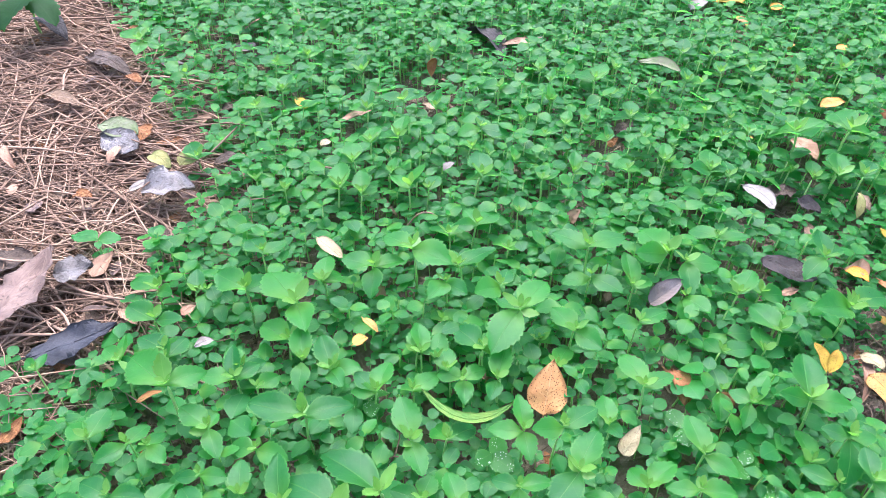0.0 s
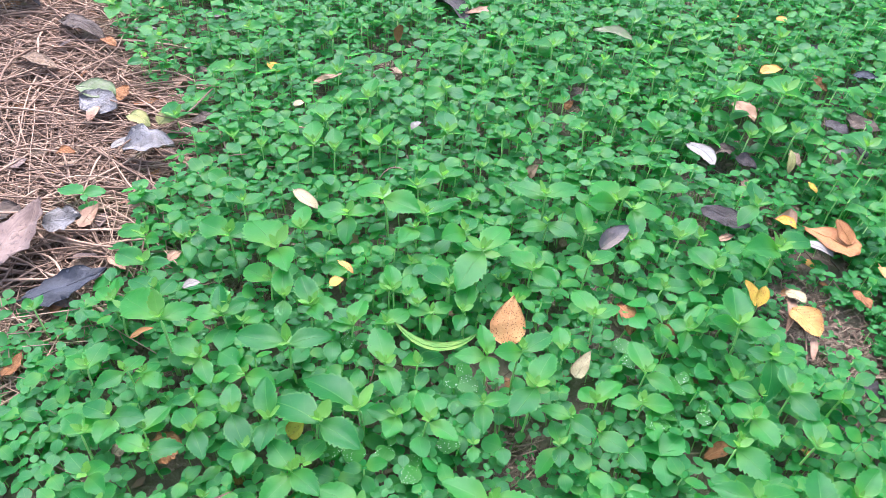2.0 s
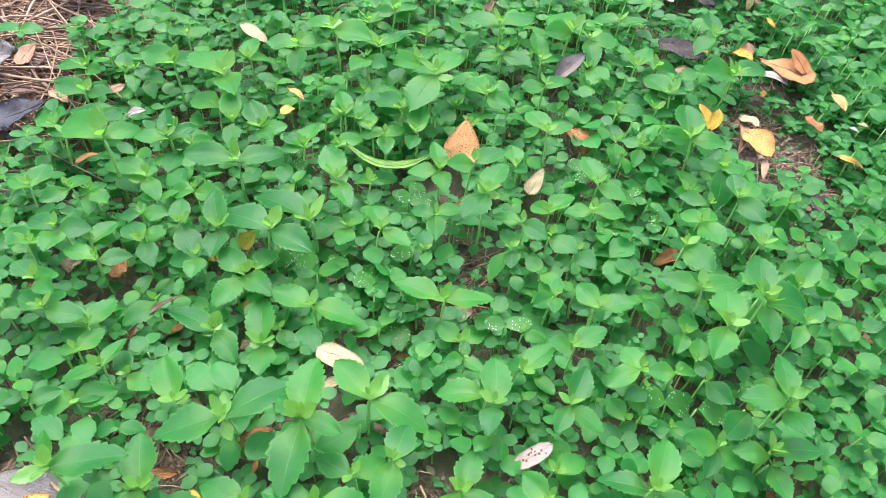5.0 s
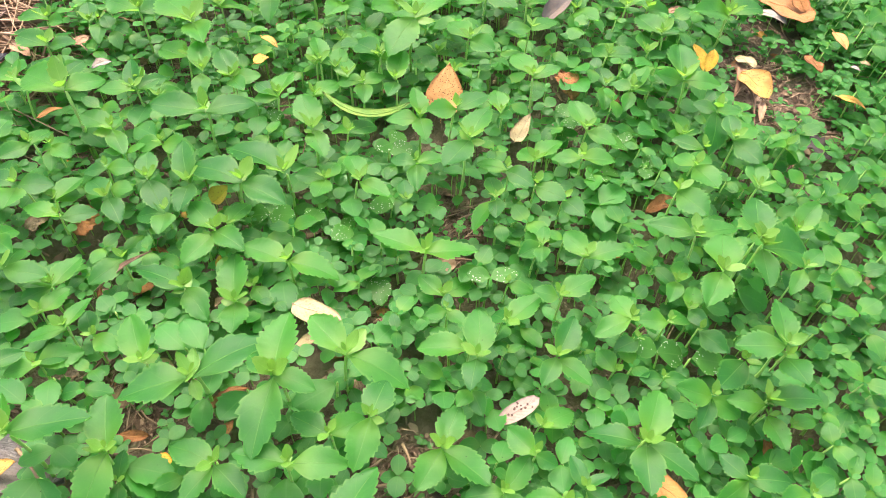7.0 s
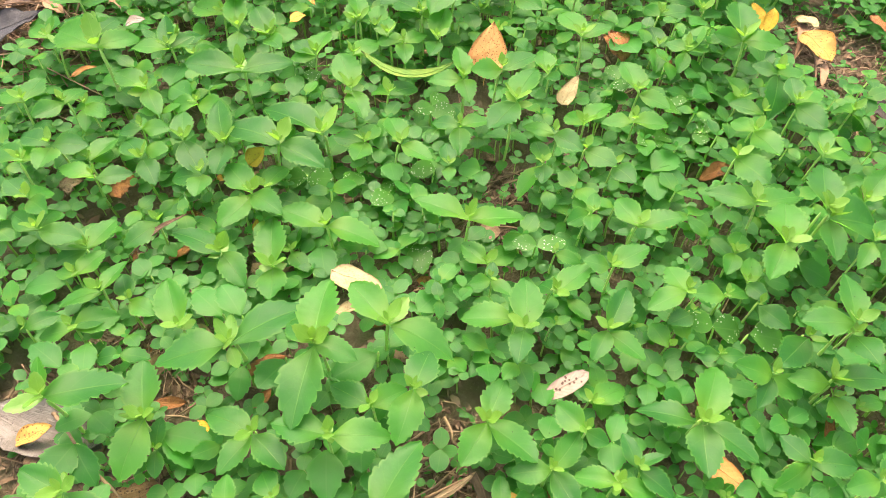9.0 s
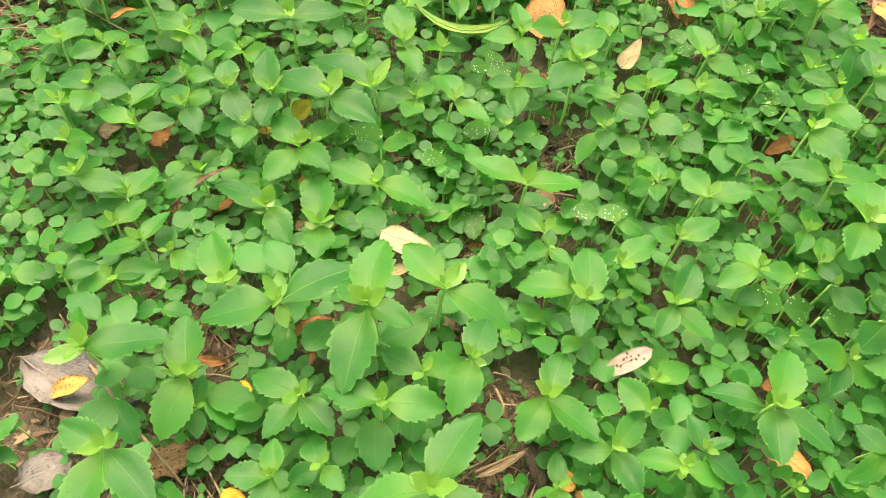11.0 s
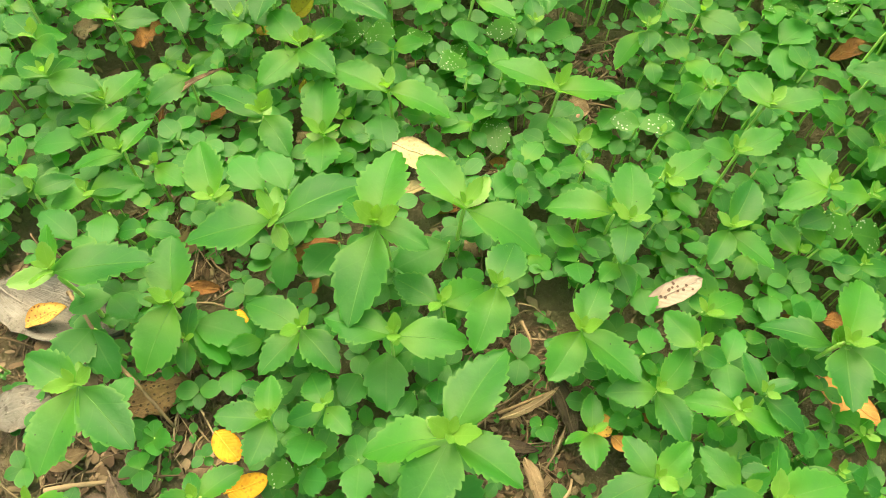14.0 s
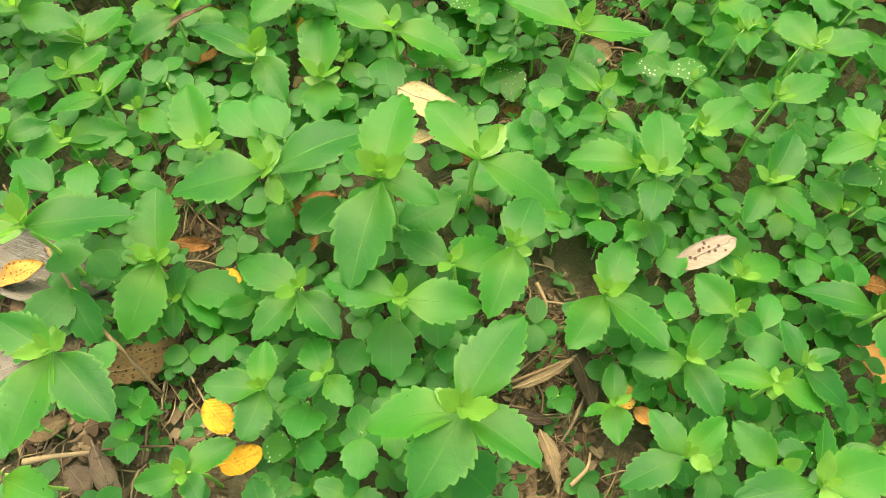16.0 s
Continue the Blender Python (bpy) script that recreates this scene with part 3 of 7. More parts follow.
weed(0.075, -0.258, 0.055, [(-179, 0.02, 0, 1.12, -18), (24, 0.026, -5, 1.04, 0)], "speckled")
weed(0.090, -0.260, 0.050, [(-4, 0.022, -5, 1.03, 9)])
weed(0.116, -0.211, 0.050, [(-136, 0.029, 10, 1.03, -9), (128, 0.024, -15, 1.04, -18)])
weed(0.073, -0.370, 0.062, [(-119, 0.02, 15, 1.13, 0), (-57, 0.021, 0, 1.04, 9), (59, 0.012, -10, 1.02, 0)])
weed(0.058, -0.419, 0.063, [(77, 0.037, -5, 1.03, 0), (-109, 0.035, -5, 0.98, 0), (-24, 0.042, -5, 1.04, -27)])
weed(0.091, -0.374, 0.045, [(-74, 0.02, 10, 1.13, 9), (-157, 0.015, 45, 1.29, -36)], "small")
weed(0.123, -0.414, 0.068, [(146, 0.027, -10, 1.13, -18), (-16, 0.019, -25, 1.18, 18), (66, 0.01, 5, 0.9, 9)])
weed(0.128, -0.387, 0.055, [(43, 0.031, -10, 1.01, 0), (112, 0.018, -15, 1.05, -9)])
weed(0.144, -0.411, 0.050, [(78, 0.023, 0, 1.01, 0), (-88, 0.024, 15, 1.1, 9)], "small")
weed(0.105, -0.441, 0.058, [(54, 0.033, 5, 0.87, 18), (-163, 0.027, 0, 1.06, 0), (-48, 0.032, -5, 0.94, 0)])
weed(0.147, -0.445, 0.065, [(175, 0.029, -10, 0.93, 9), (-4, 0.027, -5, 0.98, -9), (91, 0.01, -5, 1.03, 0), (-98, 0.009, 10, 1.09, 9)])
weed(0.159, -0.432, 0.066, [(40, 0.02, 10, 0.88, -27), (113, 0.025, 0, 0.98, 9), (-27, 0.028, -5, 1.02, 0)])
weed(0.199, -0.390, 0.060, [(172, 0.04, -5, 1.02, 18), (44, 0.022, -5, 1.02, 0)])
weed(0.076, -0.468, 0.042, [(98, 0.023, 0, 0.98, 0), (-74, 0.022, 10, 1.16, 9), (-153, 0.016, -5, 0.97, 36)])
weed(0.106, -0.492, 0.072, [(52, 0.028, 0, 0.92, 9), (-147, 0.033, -10, 0.92, 18), (132, 0.026, -5, 1.02, 0)])
weed(0.152, -0.485, 0.060, [(138, 0.029, -5, 1.04, -9), (39, 0.021, 5, 0.87, 27)])
weed(0.153, -0.497, 0.100, [(-159, 0.036, -10, 0.93, 9), (32, 0.04, -10, 0.99, 0), (89, 0.031, 5, 0.88, 36)])
weed(0.205, -0.460, 0.050, [(-158, 0.022, -10, 0.94, 36), (23, 0.017, 5, 0.93, -9)])
weed(-0.040, -0.455, 0.083, [(-177, 0.039, 0, 0.96, 9), (11, 0.04, -5, 0.99, 0), (108, 0.009, -10, 1.07, 0), (-67, 0.008, 20, 1.12, 0)])
weed(-0.022, -0.424, 0.066, [(162, 0.034, -5, 0.98, 0), (46, 0.03, -15, 1.09, 9)])
weed(-0.094, -0.458, 0.065, [(-31, 0.035, 0, 1.02, 0), (159, 0.037, 0, 0.97, 9), (-118, 0.033, -5, 0.99, 9)])
weed(-0.067, -0.496, 0.065, [(134, 0.025, -15, 1.05, 0), (-142, 0.022, -15, 1.14, -9), (-34, 0.021, 5, 1.15, 0)])
weed(-0.046, -0.454, 0.050, [(-76, 0.033, -5, 0.99, 0)], "small")
weed(-0.058, -0.469, 0.045, [(-99, 0.021, 15, 1.16, -9)], "small")
weed(0.002, -0.502, 0.092, [(77, 0.053, 0, 0.9, -18), (-102, 0.042, -5, 1.05, 0), (-16, 0.042, -5, 0.93, -27), (-163, 0.043, -5, 0.95, 27), (154, 0.016, -5, 0.97, 0), (4, 0.015, -5, 1.05, 0)])
weed(0.002, -0.518, 0.060, [(-20, 0.029, -35, 1.26, 9)], "small")
weed(-0.043, -0.518, 0.050, [(-74, 0.023, 20, 1.19, 0), (-175, 0.012, -15, 1.09, 0), (114, 0.019, -15, 1.08, 0), (0, 0.011, 0, 1.15, 9)], "small")
weed(-0.074, -0.508, 0.045, [(-77, 0.025, 35, 1.2, -9)], "small")
weed(-0.071, -0.532, 0.045, [(5, 0.017, 25, 1.2, 9), (166, 0.014, -35, 1.11, 0)], "small")
weed(-0.023, -0.448, 0.050, [(-76, 0.023, 30, 1.13, 0)], "small")
weed(-0.013, -0.461, 0.045, [(-81, 0.019, 25, 1.14, 0)], "small")
weed(-0.027, -0.470, 0.040, [(-106, 0.019, 20, 1.17, -9)], "small")
weed(0.050, -0.466, 0.025, [(162, 0.009, -30, 1.22, -9), (38, 0.013, -25, 1.09, 9), (-63, 0.012, 30, 1.2, 9), (-122, 0.009, 10, 1.12, 0)], "small")
weed(-0.169, -0.461, 0.065, [(117, 0.043, 0, 1.0, -9), (-95, 0.041, -5, 1.04, -9), (-173, 0.017, 0, 0.93, 27), (24, 0.009, 20, 1.16, 18)])
weed(-0.161, -0.474, 0.045, [(110, 0.024, 0, 0.95, -9), (-75, 0.019, 0, 1.04, 0)])
weed(-0.163, -0.461, 0.040, [(1, 0.035, -5, 0.94, -9), (-32, 0.033, -10, 0.91, -27)], "small")
weed(-0.134, -0.480, 0.030, [(-67, 0.018, 15, 1.17, -9), (75, 0.022, -15, 1.14, 9), (148, 0.017, -20, 1.08, 0)], "small")
weed(-0.091, -0.512, 0.075, [(110, 0.023, 0, 0.96, 0), (-168, 0.028, 0, 0.96, 18), (-89, 0.025, 0, 1.08, -9)])
weed(-0.210, -0.462, 0.055, [(-147, 0.024, 0, 1.0, 0), (-26, 0.025, 10, 1.07, 0)], "small")
weed(-0.228, -0.468, 0.088, [(25, 0.053, -5, 0.96, -9), (127, 0.031, 0, 0.94, -27), (-151, 0.024, -5, 1.04, -9)])
weed(-0.212, -0.484, 0.055, [(-100, 0.028, 0, 1.18, -18), (-43, 0.032, -10, 0.92, 9)], "small")
weed(-0.184, -0.523, 0.090, [(-26, 0.045, -5, 0.95, 0), (-93, 0.045, -5, 0.91, 9), (170, 0.034, 0, 0.94, 0), (115, 0.014, -5, 1.0, 0)])
weed(-0.161, -0.529, 0.033, [(123, 0.014, -30, 1.12, 9), (5, 0.016, 35, 1.08, 9), (-177, 0.015, -30, 1.12, -9), (-52, 0.015, 35, 1.1, -9)], "small")
weed(-0.159, -0.547, 0.035, [(134, 0.015, -30, 1.16, 9), (-53, 0.014, 25, 1.16, -9)], "small")
weed(-0.158, -0.503, 0.025, [(114, 0.009, -15, 1.11, 9), (2, 0.01, 5, 1.08, 9), (171, 0.01, -30, 1.05, 0), (-73, 0.008, 5, 1.15, -9)], "small")
weed(-0.116, -0.556, 0.060, [(-150, 0.023, 0, 0.95, 0), (135, 0.017, -15, 1.05, 0), (-32, 0.017, 20, 1.17, -9), (59, 0.026, -5, 0.94, -18)])
weed(-0.184, -0.579, 0.080, [(-6, 0.029, 10, 1.11, 0)])
weed(-0.075, -0.531, 0.045, [(-176, 0.019, -30, 1.1, 0), (66, 0.013, -35, 1.22, 9)], "speckled")
weed(-0.153, -0.367, 0.050, [(151, 0.034, -5, 0.97, 0)], "small")
weed(-0.131, -0.375, 0.070, [(134, 0.031, 5, 0.92, 9)], "small")
weed(-0.171, -0.262, 0.050, [(-116, 0.032, -5, 1.0, -9), (59, 0.024, -20, 1.1, 18)])
weed(-0.229, -0.367, 0.047, [(129, 0.028, 0, 0.98, 0), (-19, 0.026, 0, 1.04, 9)])
weed(-0.281, -0.329, 0.050, [(80, 0.037, -10, 1.04, 0), (-142, 0.026, -5, 1.04, -18), (168, 0.043, 5, 0.96, 9)])
weed(-0.278, -0.355, 0.050, [(68, 0.029, -5, 1.04, 9), (174, 0.02, -10, 1.06, -9)])
weed(-0.286, -0.361, 0.045, [(-167, 0.032, -5, 1.03, 9)], "small")
weed(-0.227, -0.338, 0.040, [(149, 0.021, 0, 1.02, 0), (70, 0.015, -10, 1.05, 9)], "small")
weed(-0.250, -0.432, 0.050, [(155, 0.033, 5, 0.93, 9)], "small")
weed(-0.245, -0.407, 0.045, [(-67, 0.027, 10, 1.03, -9)], "small")
weed(-0.008, -0.335, 0.050, [(63, 0.027, -15, 1.06, 9)], "small")
weed(-0.029, -0.379, 0.055, [(-136, 0.037, -5, 1.03, 0)], "small")
weed(-0.094, -0.395, 0.050, [(-105, 0.031, 15, 1.11, -9)], "small")
weed(-0.101, -0.282, 0.040, [(-70, 0.033, 5, 1.09, 0)], "small")
weed(0.004, -0.277, 0.030, [(-100, 0.024, 20, 1.03, 0), (67, 0.02, -25, 1.1, 9), (140, 0.013, -20, 1.12, -18)], "small")
weed(0.021, -0.290, 0.030, [(-87, 0.024, 25, 1.03, 0), (61, 0.015, -20, 1.05, 9), (141, 0.013, -30, 1.1, -18)], "small")
weed(-0.014, -0.398, 0.045, [(-109, 0.025, 20, 1.15, -9), (67, 0.021, -30, 1.05, 9)], "small")
weed(0.051, -0.363, 0.040, [(-83, 0.024, 30, 1.1, 9), (121, 0.024, -35, 1.05, -18)], "small")
weed(0.170, -0.357, 0.040, [(-97, 0.021, 20, 1.04, 9), (45, 0.021, -25, 1.01, 0)], "small")
weed(0.190, -0.390, 0.045, [(-44, 0.018, -5, 1.08, 18), (-123, 0.015, 15, 1.12, 9)], "small")
weed(0.169, -0.466, 0.045, [(89, 0.016, -45, 1.32, -27), (170, 0.013, 10, 1.13, -9)], "small")
weed(0.194, -0.448, 0.045, [(56, 0.016, -20, 1.03, -9), (-172, 0.02, 40, 1.05, -9)], "small")
weed(0.100, -0.415, 0.045, [(81, 0.021, -20, 1.07, 0), (126, 0.014, -40, 1.16, -18)], "small")
weed(0.123, -0.448, 0.040, [(67, 0.014, -20, 1.11, -9), (9, 0.019, -15, 1.05, 9)], "small")
weed(0.091, -0.455, 0.035, [(32, 0.016, -20, 1.1, 0), (126, 0.011, -30, 1.14, -18)], "small")
weed(0.219, -0.436, 0.050, [(78, 0.022, -45, 1.12, -18), (1, 0.021, -45, 1.09, 18)])
weed(0.198, -0.446, 0.045, [(-175, 0.019, 25, 1.09, -9), (67, 0.015, -30, 1.04, -9), (-36, 0.013, -35, 1.21, 18)], "small")
weed(0.170, -0.461, 0.040, [(49, 0.018, -20, 1.09, 0)], "small")
weed(0.172, -0.470, 0.050, [(-174, 0.017, -5, 1.03, 0)], "small")
weed(0.210, -0.421, 0.035, [(-154, 0.014, 20, 1.05, 0), (29, 0.015, -35, 1.02, 0), (-95, 0.013, 10, 1.07, 9)], "small")
weed(0.220, -0.460, 0.050, [(-173, 0.016, 45, 1.06, -18), (-2, 0.016, -35, 1.08, 18)], "small")
weed(0.095, -0.453, 0.035, [(-144, 0.013, 20, 1.11, -9), (13, 0.015, -30, 1.11, 9)], "small")
weed(0.146, -0.447, 0.040, [(-136, 0.017, 35, 1.09, 0), (-18, 0.015, -35, 1.14, 18)], "small")
weed(0.191, -0.467, 0.045, [(18, 0.017, 0, 1.0, 0)], "small")
weed(0.192, -0.395, 0.040, [(-172, 0.016, 35, 1.05, -18), (33, 0.016, -15, 1.01, 0)], "small")
weed(0.081, -0.431, 0.035, [(130, 0.014, -45, 1.14, -18), (1, 0.011, -35, 1.19, 18)], "small")
weed(-0.350, -0.138, 0.090, [(53, 0.04, -10, 1.06, 18), (157, 0.07, -15, 1.04, 0)])
weed(-0.216, -0.131, 0.080, [(-177, 0.056, -5, 0.99, 0), (34, 0.047, 0, 0.97, 9), (112, 0.019, -5, 1.02, 0)])
weed(-0.246, -0.063, 0.070, [(117, 0.041, 10, 0.91, 0), (-77, 0.033, -10, 1.01, 0)])
weed(-0.215, -0.061, 0.065, [(130, 0.043, 5, 0.97, 0), (26, 0.028, -5, 1.06, 27)])
weed(-0.305, -0.098, 0.065, [(118, 0.037, 15, 0.91, -9), (-171, 0.037, 0, 1.01, 0), (63, 0.03, -5, 1.03, 9)])
weed(-0.302, -0.157, 0.065, [(161, 0.039, 0, 1.0, 9), (-53, 0.034, -10, 0.93, 0), (-154, 0.018, -10, 1.11, -18), (93, 0.02, 0, 0.98, 0)])
weed(-0.248, -0.167, 0.065, [(-179, 0.03, -15, 1.06, -18), (-10, 0.033, 10, 1.05, 18)])
weed(-0.243, -0.213, 0.065, [(115, 0.035, 5, 0.96, 0), (-52, 0.039, -5, 1.02, 0)])
weed(-0.203, -0.214, 0.070, [(121, 0.045, 15, 0.87, -18), (-82, 0.033, 0, 1.0, 0)])
weed(-0.155, -0.209, 0.075, [(162, 0.056, 0, 1.02, 9), (-17, 0.048, -5, 0.97, 0), (109, 0.017, 5, 0.96, 0)])
weed(-0.127, -0.178, 0.060, [(157, 0.071, 0, 0.94, 18)])
weed(-0.349, -0.245, 0.070, [(170, 0.034, 0, 0.98, 0), (12, 0.031, 5, 1.09, 18), (-73, 0.031, 10, 1.06, -18)])
weed(-0.362, -0.195, 0.070, [(-115, 0.031, 5, 1.06, -18), (86, 0.029, -10, 1.07, 9)])
weed(-0.346, -0.190, 0.065, [(-21, 0.028, 0, 0.98, 0), (85, 0.024, -15, 0.99, 9), (166, 0.019, -20, 1.07, -9), (-65, 0.025, -5, 0.97, 0)])
weed(-0.288, -0.202, 0.060, [(-160, 0.023, -10, 1.02, -18), (6, 0.027, 10, 1.06, 18), (120, 0.016, 5, 0.97, -9)])
weed(-0.272, -0.237, 0.060, [(137, 0.038, -5, 0.97, 0), (-43, 0.031, 0, 1.07, 0)])
weed(-0.403, -0.196, 0.065, [(98, 0.038, -10, 1.07, 9), (162, 0.034, -10, 1.04, -9)])
weed(-0.319, -0.244, 0.055, [(79, 0.035, -10, 1.02, -9), (79, 0.03, -30, 1.1, 27)])
weed(-0.363, -0.267, 0.070, [(94, 0.035, -30, 1.07, 27), (157, 0.034, -10, 1.03, 0)])
weed(-0.431, -0.103, 0.060, [(160, 0.031, -10, 1.07, 0), (111, 0.033, 5, 1.0, -27)])
weed(-0.387, -0.089, 0.060, [(90, 0.039, -15, 1.01, 9), (123, 0.032, 10, 0.92, -18)])
weed(-0.282, -0.096, 0.055, [(67, 0.028, -15, 1.09, 18), (147, 0.037, -25, 0.98, -9)])
weed(-0.293, -0.134, 0.050, [(94, 0.035, -5, 1.01, 0), (-30, 0.031, 10, 1.07, 9)], "small")
weed(-0.186, -0.083, 0.040, [(153, 0.026, -25, 1.01, -18), (63, 0.02, -30, 1.1, 27), (-72, 0.03, 5, 0.98, 0), (89, 0.016, 0, 1.02, 0)], "small")
weed(-0.164, -0.073, 0.060, [(93, 0.041, 0, 0.99, -9), (-171, 0.028, -10, 1.09, -18), (149, 0.036, -5, 0.95, 0)])
weed(-0.114, -0.125, 0.070, [(115, 0.047, 5, 0.99, 0), (-61, 0.038, -5, 0.97, 0), (-104, 0.015, 20, 1.0, -18), (68, 0.017, -25, 0.99, 18)])
weed(-0.131, -0.060, 0.055, [(59, 0.036, -5, 1.0, 9), (126, 0.026, -30, 1.02, -9)])
weed(-0.085, -0.036, 0.060, [(164, 0.031, -10, 1.05, -9), (55, 0.032, -10, 1.03, 0), (-73, 0.03, 5, 1.07, 0)])
weed(-0.051, -0.032, 0.065, [(93, 0.041, 10, 0.93, -9), (-91, 0.03, 5, 1.01, 0)])
weed(-0.015, -0.089, 0.070, [(107, 0.038, 10, 0.94, 18), (-71, 0.031, 5, 1.08, 9), (-173, 0.034, -5, 1.08, -9)])
weed(0.020, -0.086, 0.085, [(-147, 0.031, 10, 1.12, -27), (48, 0.042, -5, 1.01, 0)])
weed(0.038, -0.132, 0.090, [(81, 0.046, 5, 0.98, -9), (-111, 0.044, 0, 1.02, 0), (131, 0.016, -5, 1.0, 0), (3, 0.015, -5, 1.01, 18)])
weed(-0.010, -0.141, 0.060, [(175, 0.026, -5, 0.97, -9), (28, 0.032, 0, 0.97, 0), (-75, 0.032, -10, 0.95, 0)])
weed(-0.057, -0.174, 0.060, [(117, 0.038, 0, 0.96, 9), (-22, 0.035, 0, 1.02, 9)])
weed(-0.092, -0.169, 0.050, [(87, 0.031, -15, 1.06, 9), (-88, 0.031, 10, 1.05, -9), (170, 0.031, -5, 0.99, -9)])
weed(-0.042, -0.104, 0.045, [(-120, 0.023, 15, 1.1, -18), (70, 0.026, -15, 1.04, 18), (-34, 0.03, 10, 1.1, 18)], "speckled")
weed(-0.084, -0.103, 0.050, [(55, 0.038, -15, 1.04, 9), (139, 0.033, -25, 1.09, -9)])
weed(0.076, -0.144, 0.070, [(165, 0.03, -5, 1.03, 0), (-33, 0.031, 10, 1.12, 18)])
weed(0.070, -0.168, 0.055, [(110, 0.03, 0, 1.01, 9), (-80, 0.023, 5, 1.07, 0), (-125, 0.035, -15, 0.89, 27)])
weed(0.089, -0.016, 0.080, [(117, 0.045, 0, 0.95, 0), (37, 0.035, 0, 1.03, 0)])
weed(0.062, -0.055, 0.060, [(107, 0.034, 0, 0.96, 0), (-57, 0.023, 25, 1.11, 18)])
weed(-0.076, 0.005, 0.060, [(157, 0.03, -10, 1.07, -18), (61, 0.043, -10, 0.99, 0)])
weed(-0.141, -0.016, 0.060, [(100, 0.037, 0, 1.02, 0)])
weed(-0.118, -0.016, 0.055, [(101, 0.037, 0, 0.97, 0)])
weed(-0.172, -0.070, 0.040, [(126, 0.028, -25, 1.01, 0), (98, 0.041, -35, 0.96, 9), (-73, 0.021, 5, 1.05, 0)], "speckled")
weed(0.004, 0.012, 0.050, [(79, 0.039, -10, 0.96, 0), (121, 0.032, -25, 1.05, -18)])
weed(-0.019, 0.041, 0.050, [(115, 0.034, -20, 1.02, -9), (65, 0.037, -20, 0.97, 18)])
weed(-0.011, -0.187, 0.055, [(106, 0.026, 10, 0.95, 9), (-77, 0.019, 10, 1.1, 0)])
weed(0.194, 0.004, 0.065, [(155, 0.024, -10, 1.04, -18), (41, 0.035, -10, 1.0, 0), (-101, 0.029, -15, 0.93, 0), (67, 0.039, 10, 0.95, -18)])
weed(0.169, 0.022, 0.050, [(102, 0.032, 0, 1.04, 0), (-87, 0.035, -10, 0.93, -9)])
weed(0.148, -0.069, 0.065, [(107, 0.043, 0, 1.0, 9), (-21, 0.034, -5, 1.03, 18)])
weed(0.146, -0.103, 0.060, [(-169, 0.029, -5, 1.01, -9), (13, 0.034, -10, 1.05, 0), (96, 0.014, 0, 0.96, 9)])
weed(0.102, -0.106, 0.050, [(55, 0.04, 5, 0.98, -9), (131, 0.029, -25, 1.03, -18)])
weed(0.105, -0.149, 0.060, [(-38, 0.032, 10, 1.13, 18)])
weed(0.241, 0.004, 0.085, [(96, 0.055, 0, 1.02, 9), (9, 0.042, -5, 0.99, 9), (-168, 0.03, 10, 1.11, -27)])
weed(0.278, -0.019, 0.070, [(179, 0.025, 5, 1.1, -18), (22, 0.028, -10, 1.09, 9), (-89, 0.048, -15, 0.91, -18)])
weed(0.289, -0.066, 0.075, [(98, 0.034, 0, 0.97, 0), (48, 0.039, 0, 1.01, 0), (-48, 0.037, 0, 1.04, 18)])
weed(0.253, -0.100, 0.065, [(128, 0.027, -20, 1.06, -18), (-61, 0.038, 10, 1.11, 18), (61, 0.03, -5, 1.03, 0)])
weed(0.248, -0.042, 0.050, [(50, 0.028, -5, 0.95, 0), (98, 0.04, 0, 0.93, 18), (-153, 0.022, 25, 1.04, -27)])
weed(0.267, -0.063, 0.055, [(166, 0.033, -5, 1.0, 0)])
weed(0.308, -0.124, 0.070, [(92, 0.039, -5, 0.96, 0), (28, 0.032, -5, 0.97, 0)])
weed(0.344, -0.056, 0.065, [(102, 0.03, -30, 1.09, -27), (33, 0.044, -35, 1.0, 27), (46, 0.023, -15, 1.09, 9)])
weed(0.244, -0.118, 0.050, [(56, 0.032, -5, 1.0, 0), (-164, 0.021, 15, 1.09, -18)])
weed(0.215, -0.083, 0.040, [(116, 0.023, -30, 1.07, -27), (51, 0.038, -35, 1.01, 18), (-102, 0.021, 10, 1.0, 0), (75, 0.023, 0, 0.97, 0)], "speckled")
weed(0.188, -0.057, 0.045, [(74, 0.024, -10, 0.98, 0), (-118, 0.03, 30, 1.02, -18), (57, 0.027, -20, 1.0, 0)], "speckled")
weed(0.171, -0.102, 0.040, [(54, 0.025, -20, 1.1, 9), (-121, 0.039, 35, 0.98, -9), (-84, 0.021, 10, 1.04, 0)], "speckled")
weed(0.207, -0.003, 0.045, [(-115, 0.026, 25, 1.03, -9), (56, 0.034, -25, 1.02, 9), (-69, 0.02, 15, 1.01, 18)], "small")
weed(0.220, -0.030, 0.045, [(52, 0.03, -30, 1.06, 18), (-133, 0.026, 20, 1.05, -9)], "small")
weed(0.135, 0.032, 0.045, [(-114, 0.029, 10, 1.0, -9), (-71, 0.033, 20, 1.09, 18), (90, 0.023, -10, 0.99, 9)], "small")
weed(0.137, 0.056, 0.045, [(-81, 0.032, 30, 1.06, 27), (112, 0.024, -15, 1.05, -18)], "small")
weed(0.132, -0.029, 0.045, [(112, 0.027, -10, 0.97, -9), (-81, 0.025, 15, 1.12, 9)], "speckled")
weed(0.171, 0.076, 0.050, [(27, 0.037, -5, 1.04, 0), (130, 0.028, -20, 1.13, -18)])
weed(0.216, 0.081, 0.050, [(55, 0.033, -15, 1.02, 9), (-122, 0.028, 15, 0.98, -9)], "small")
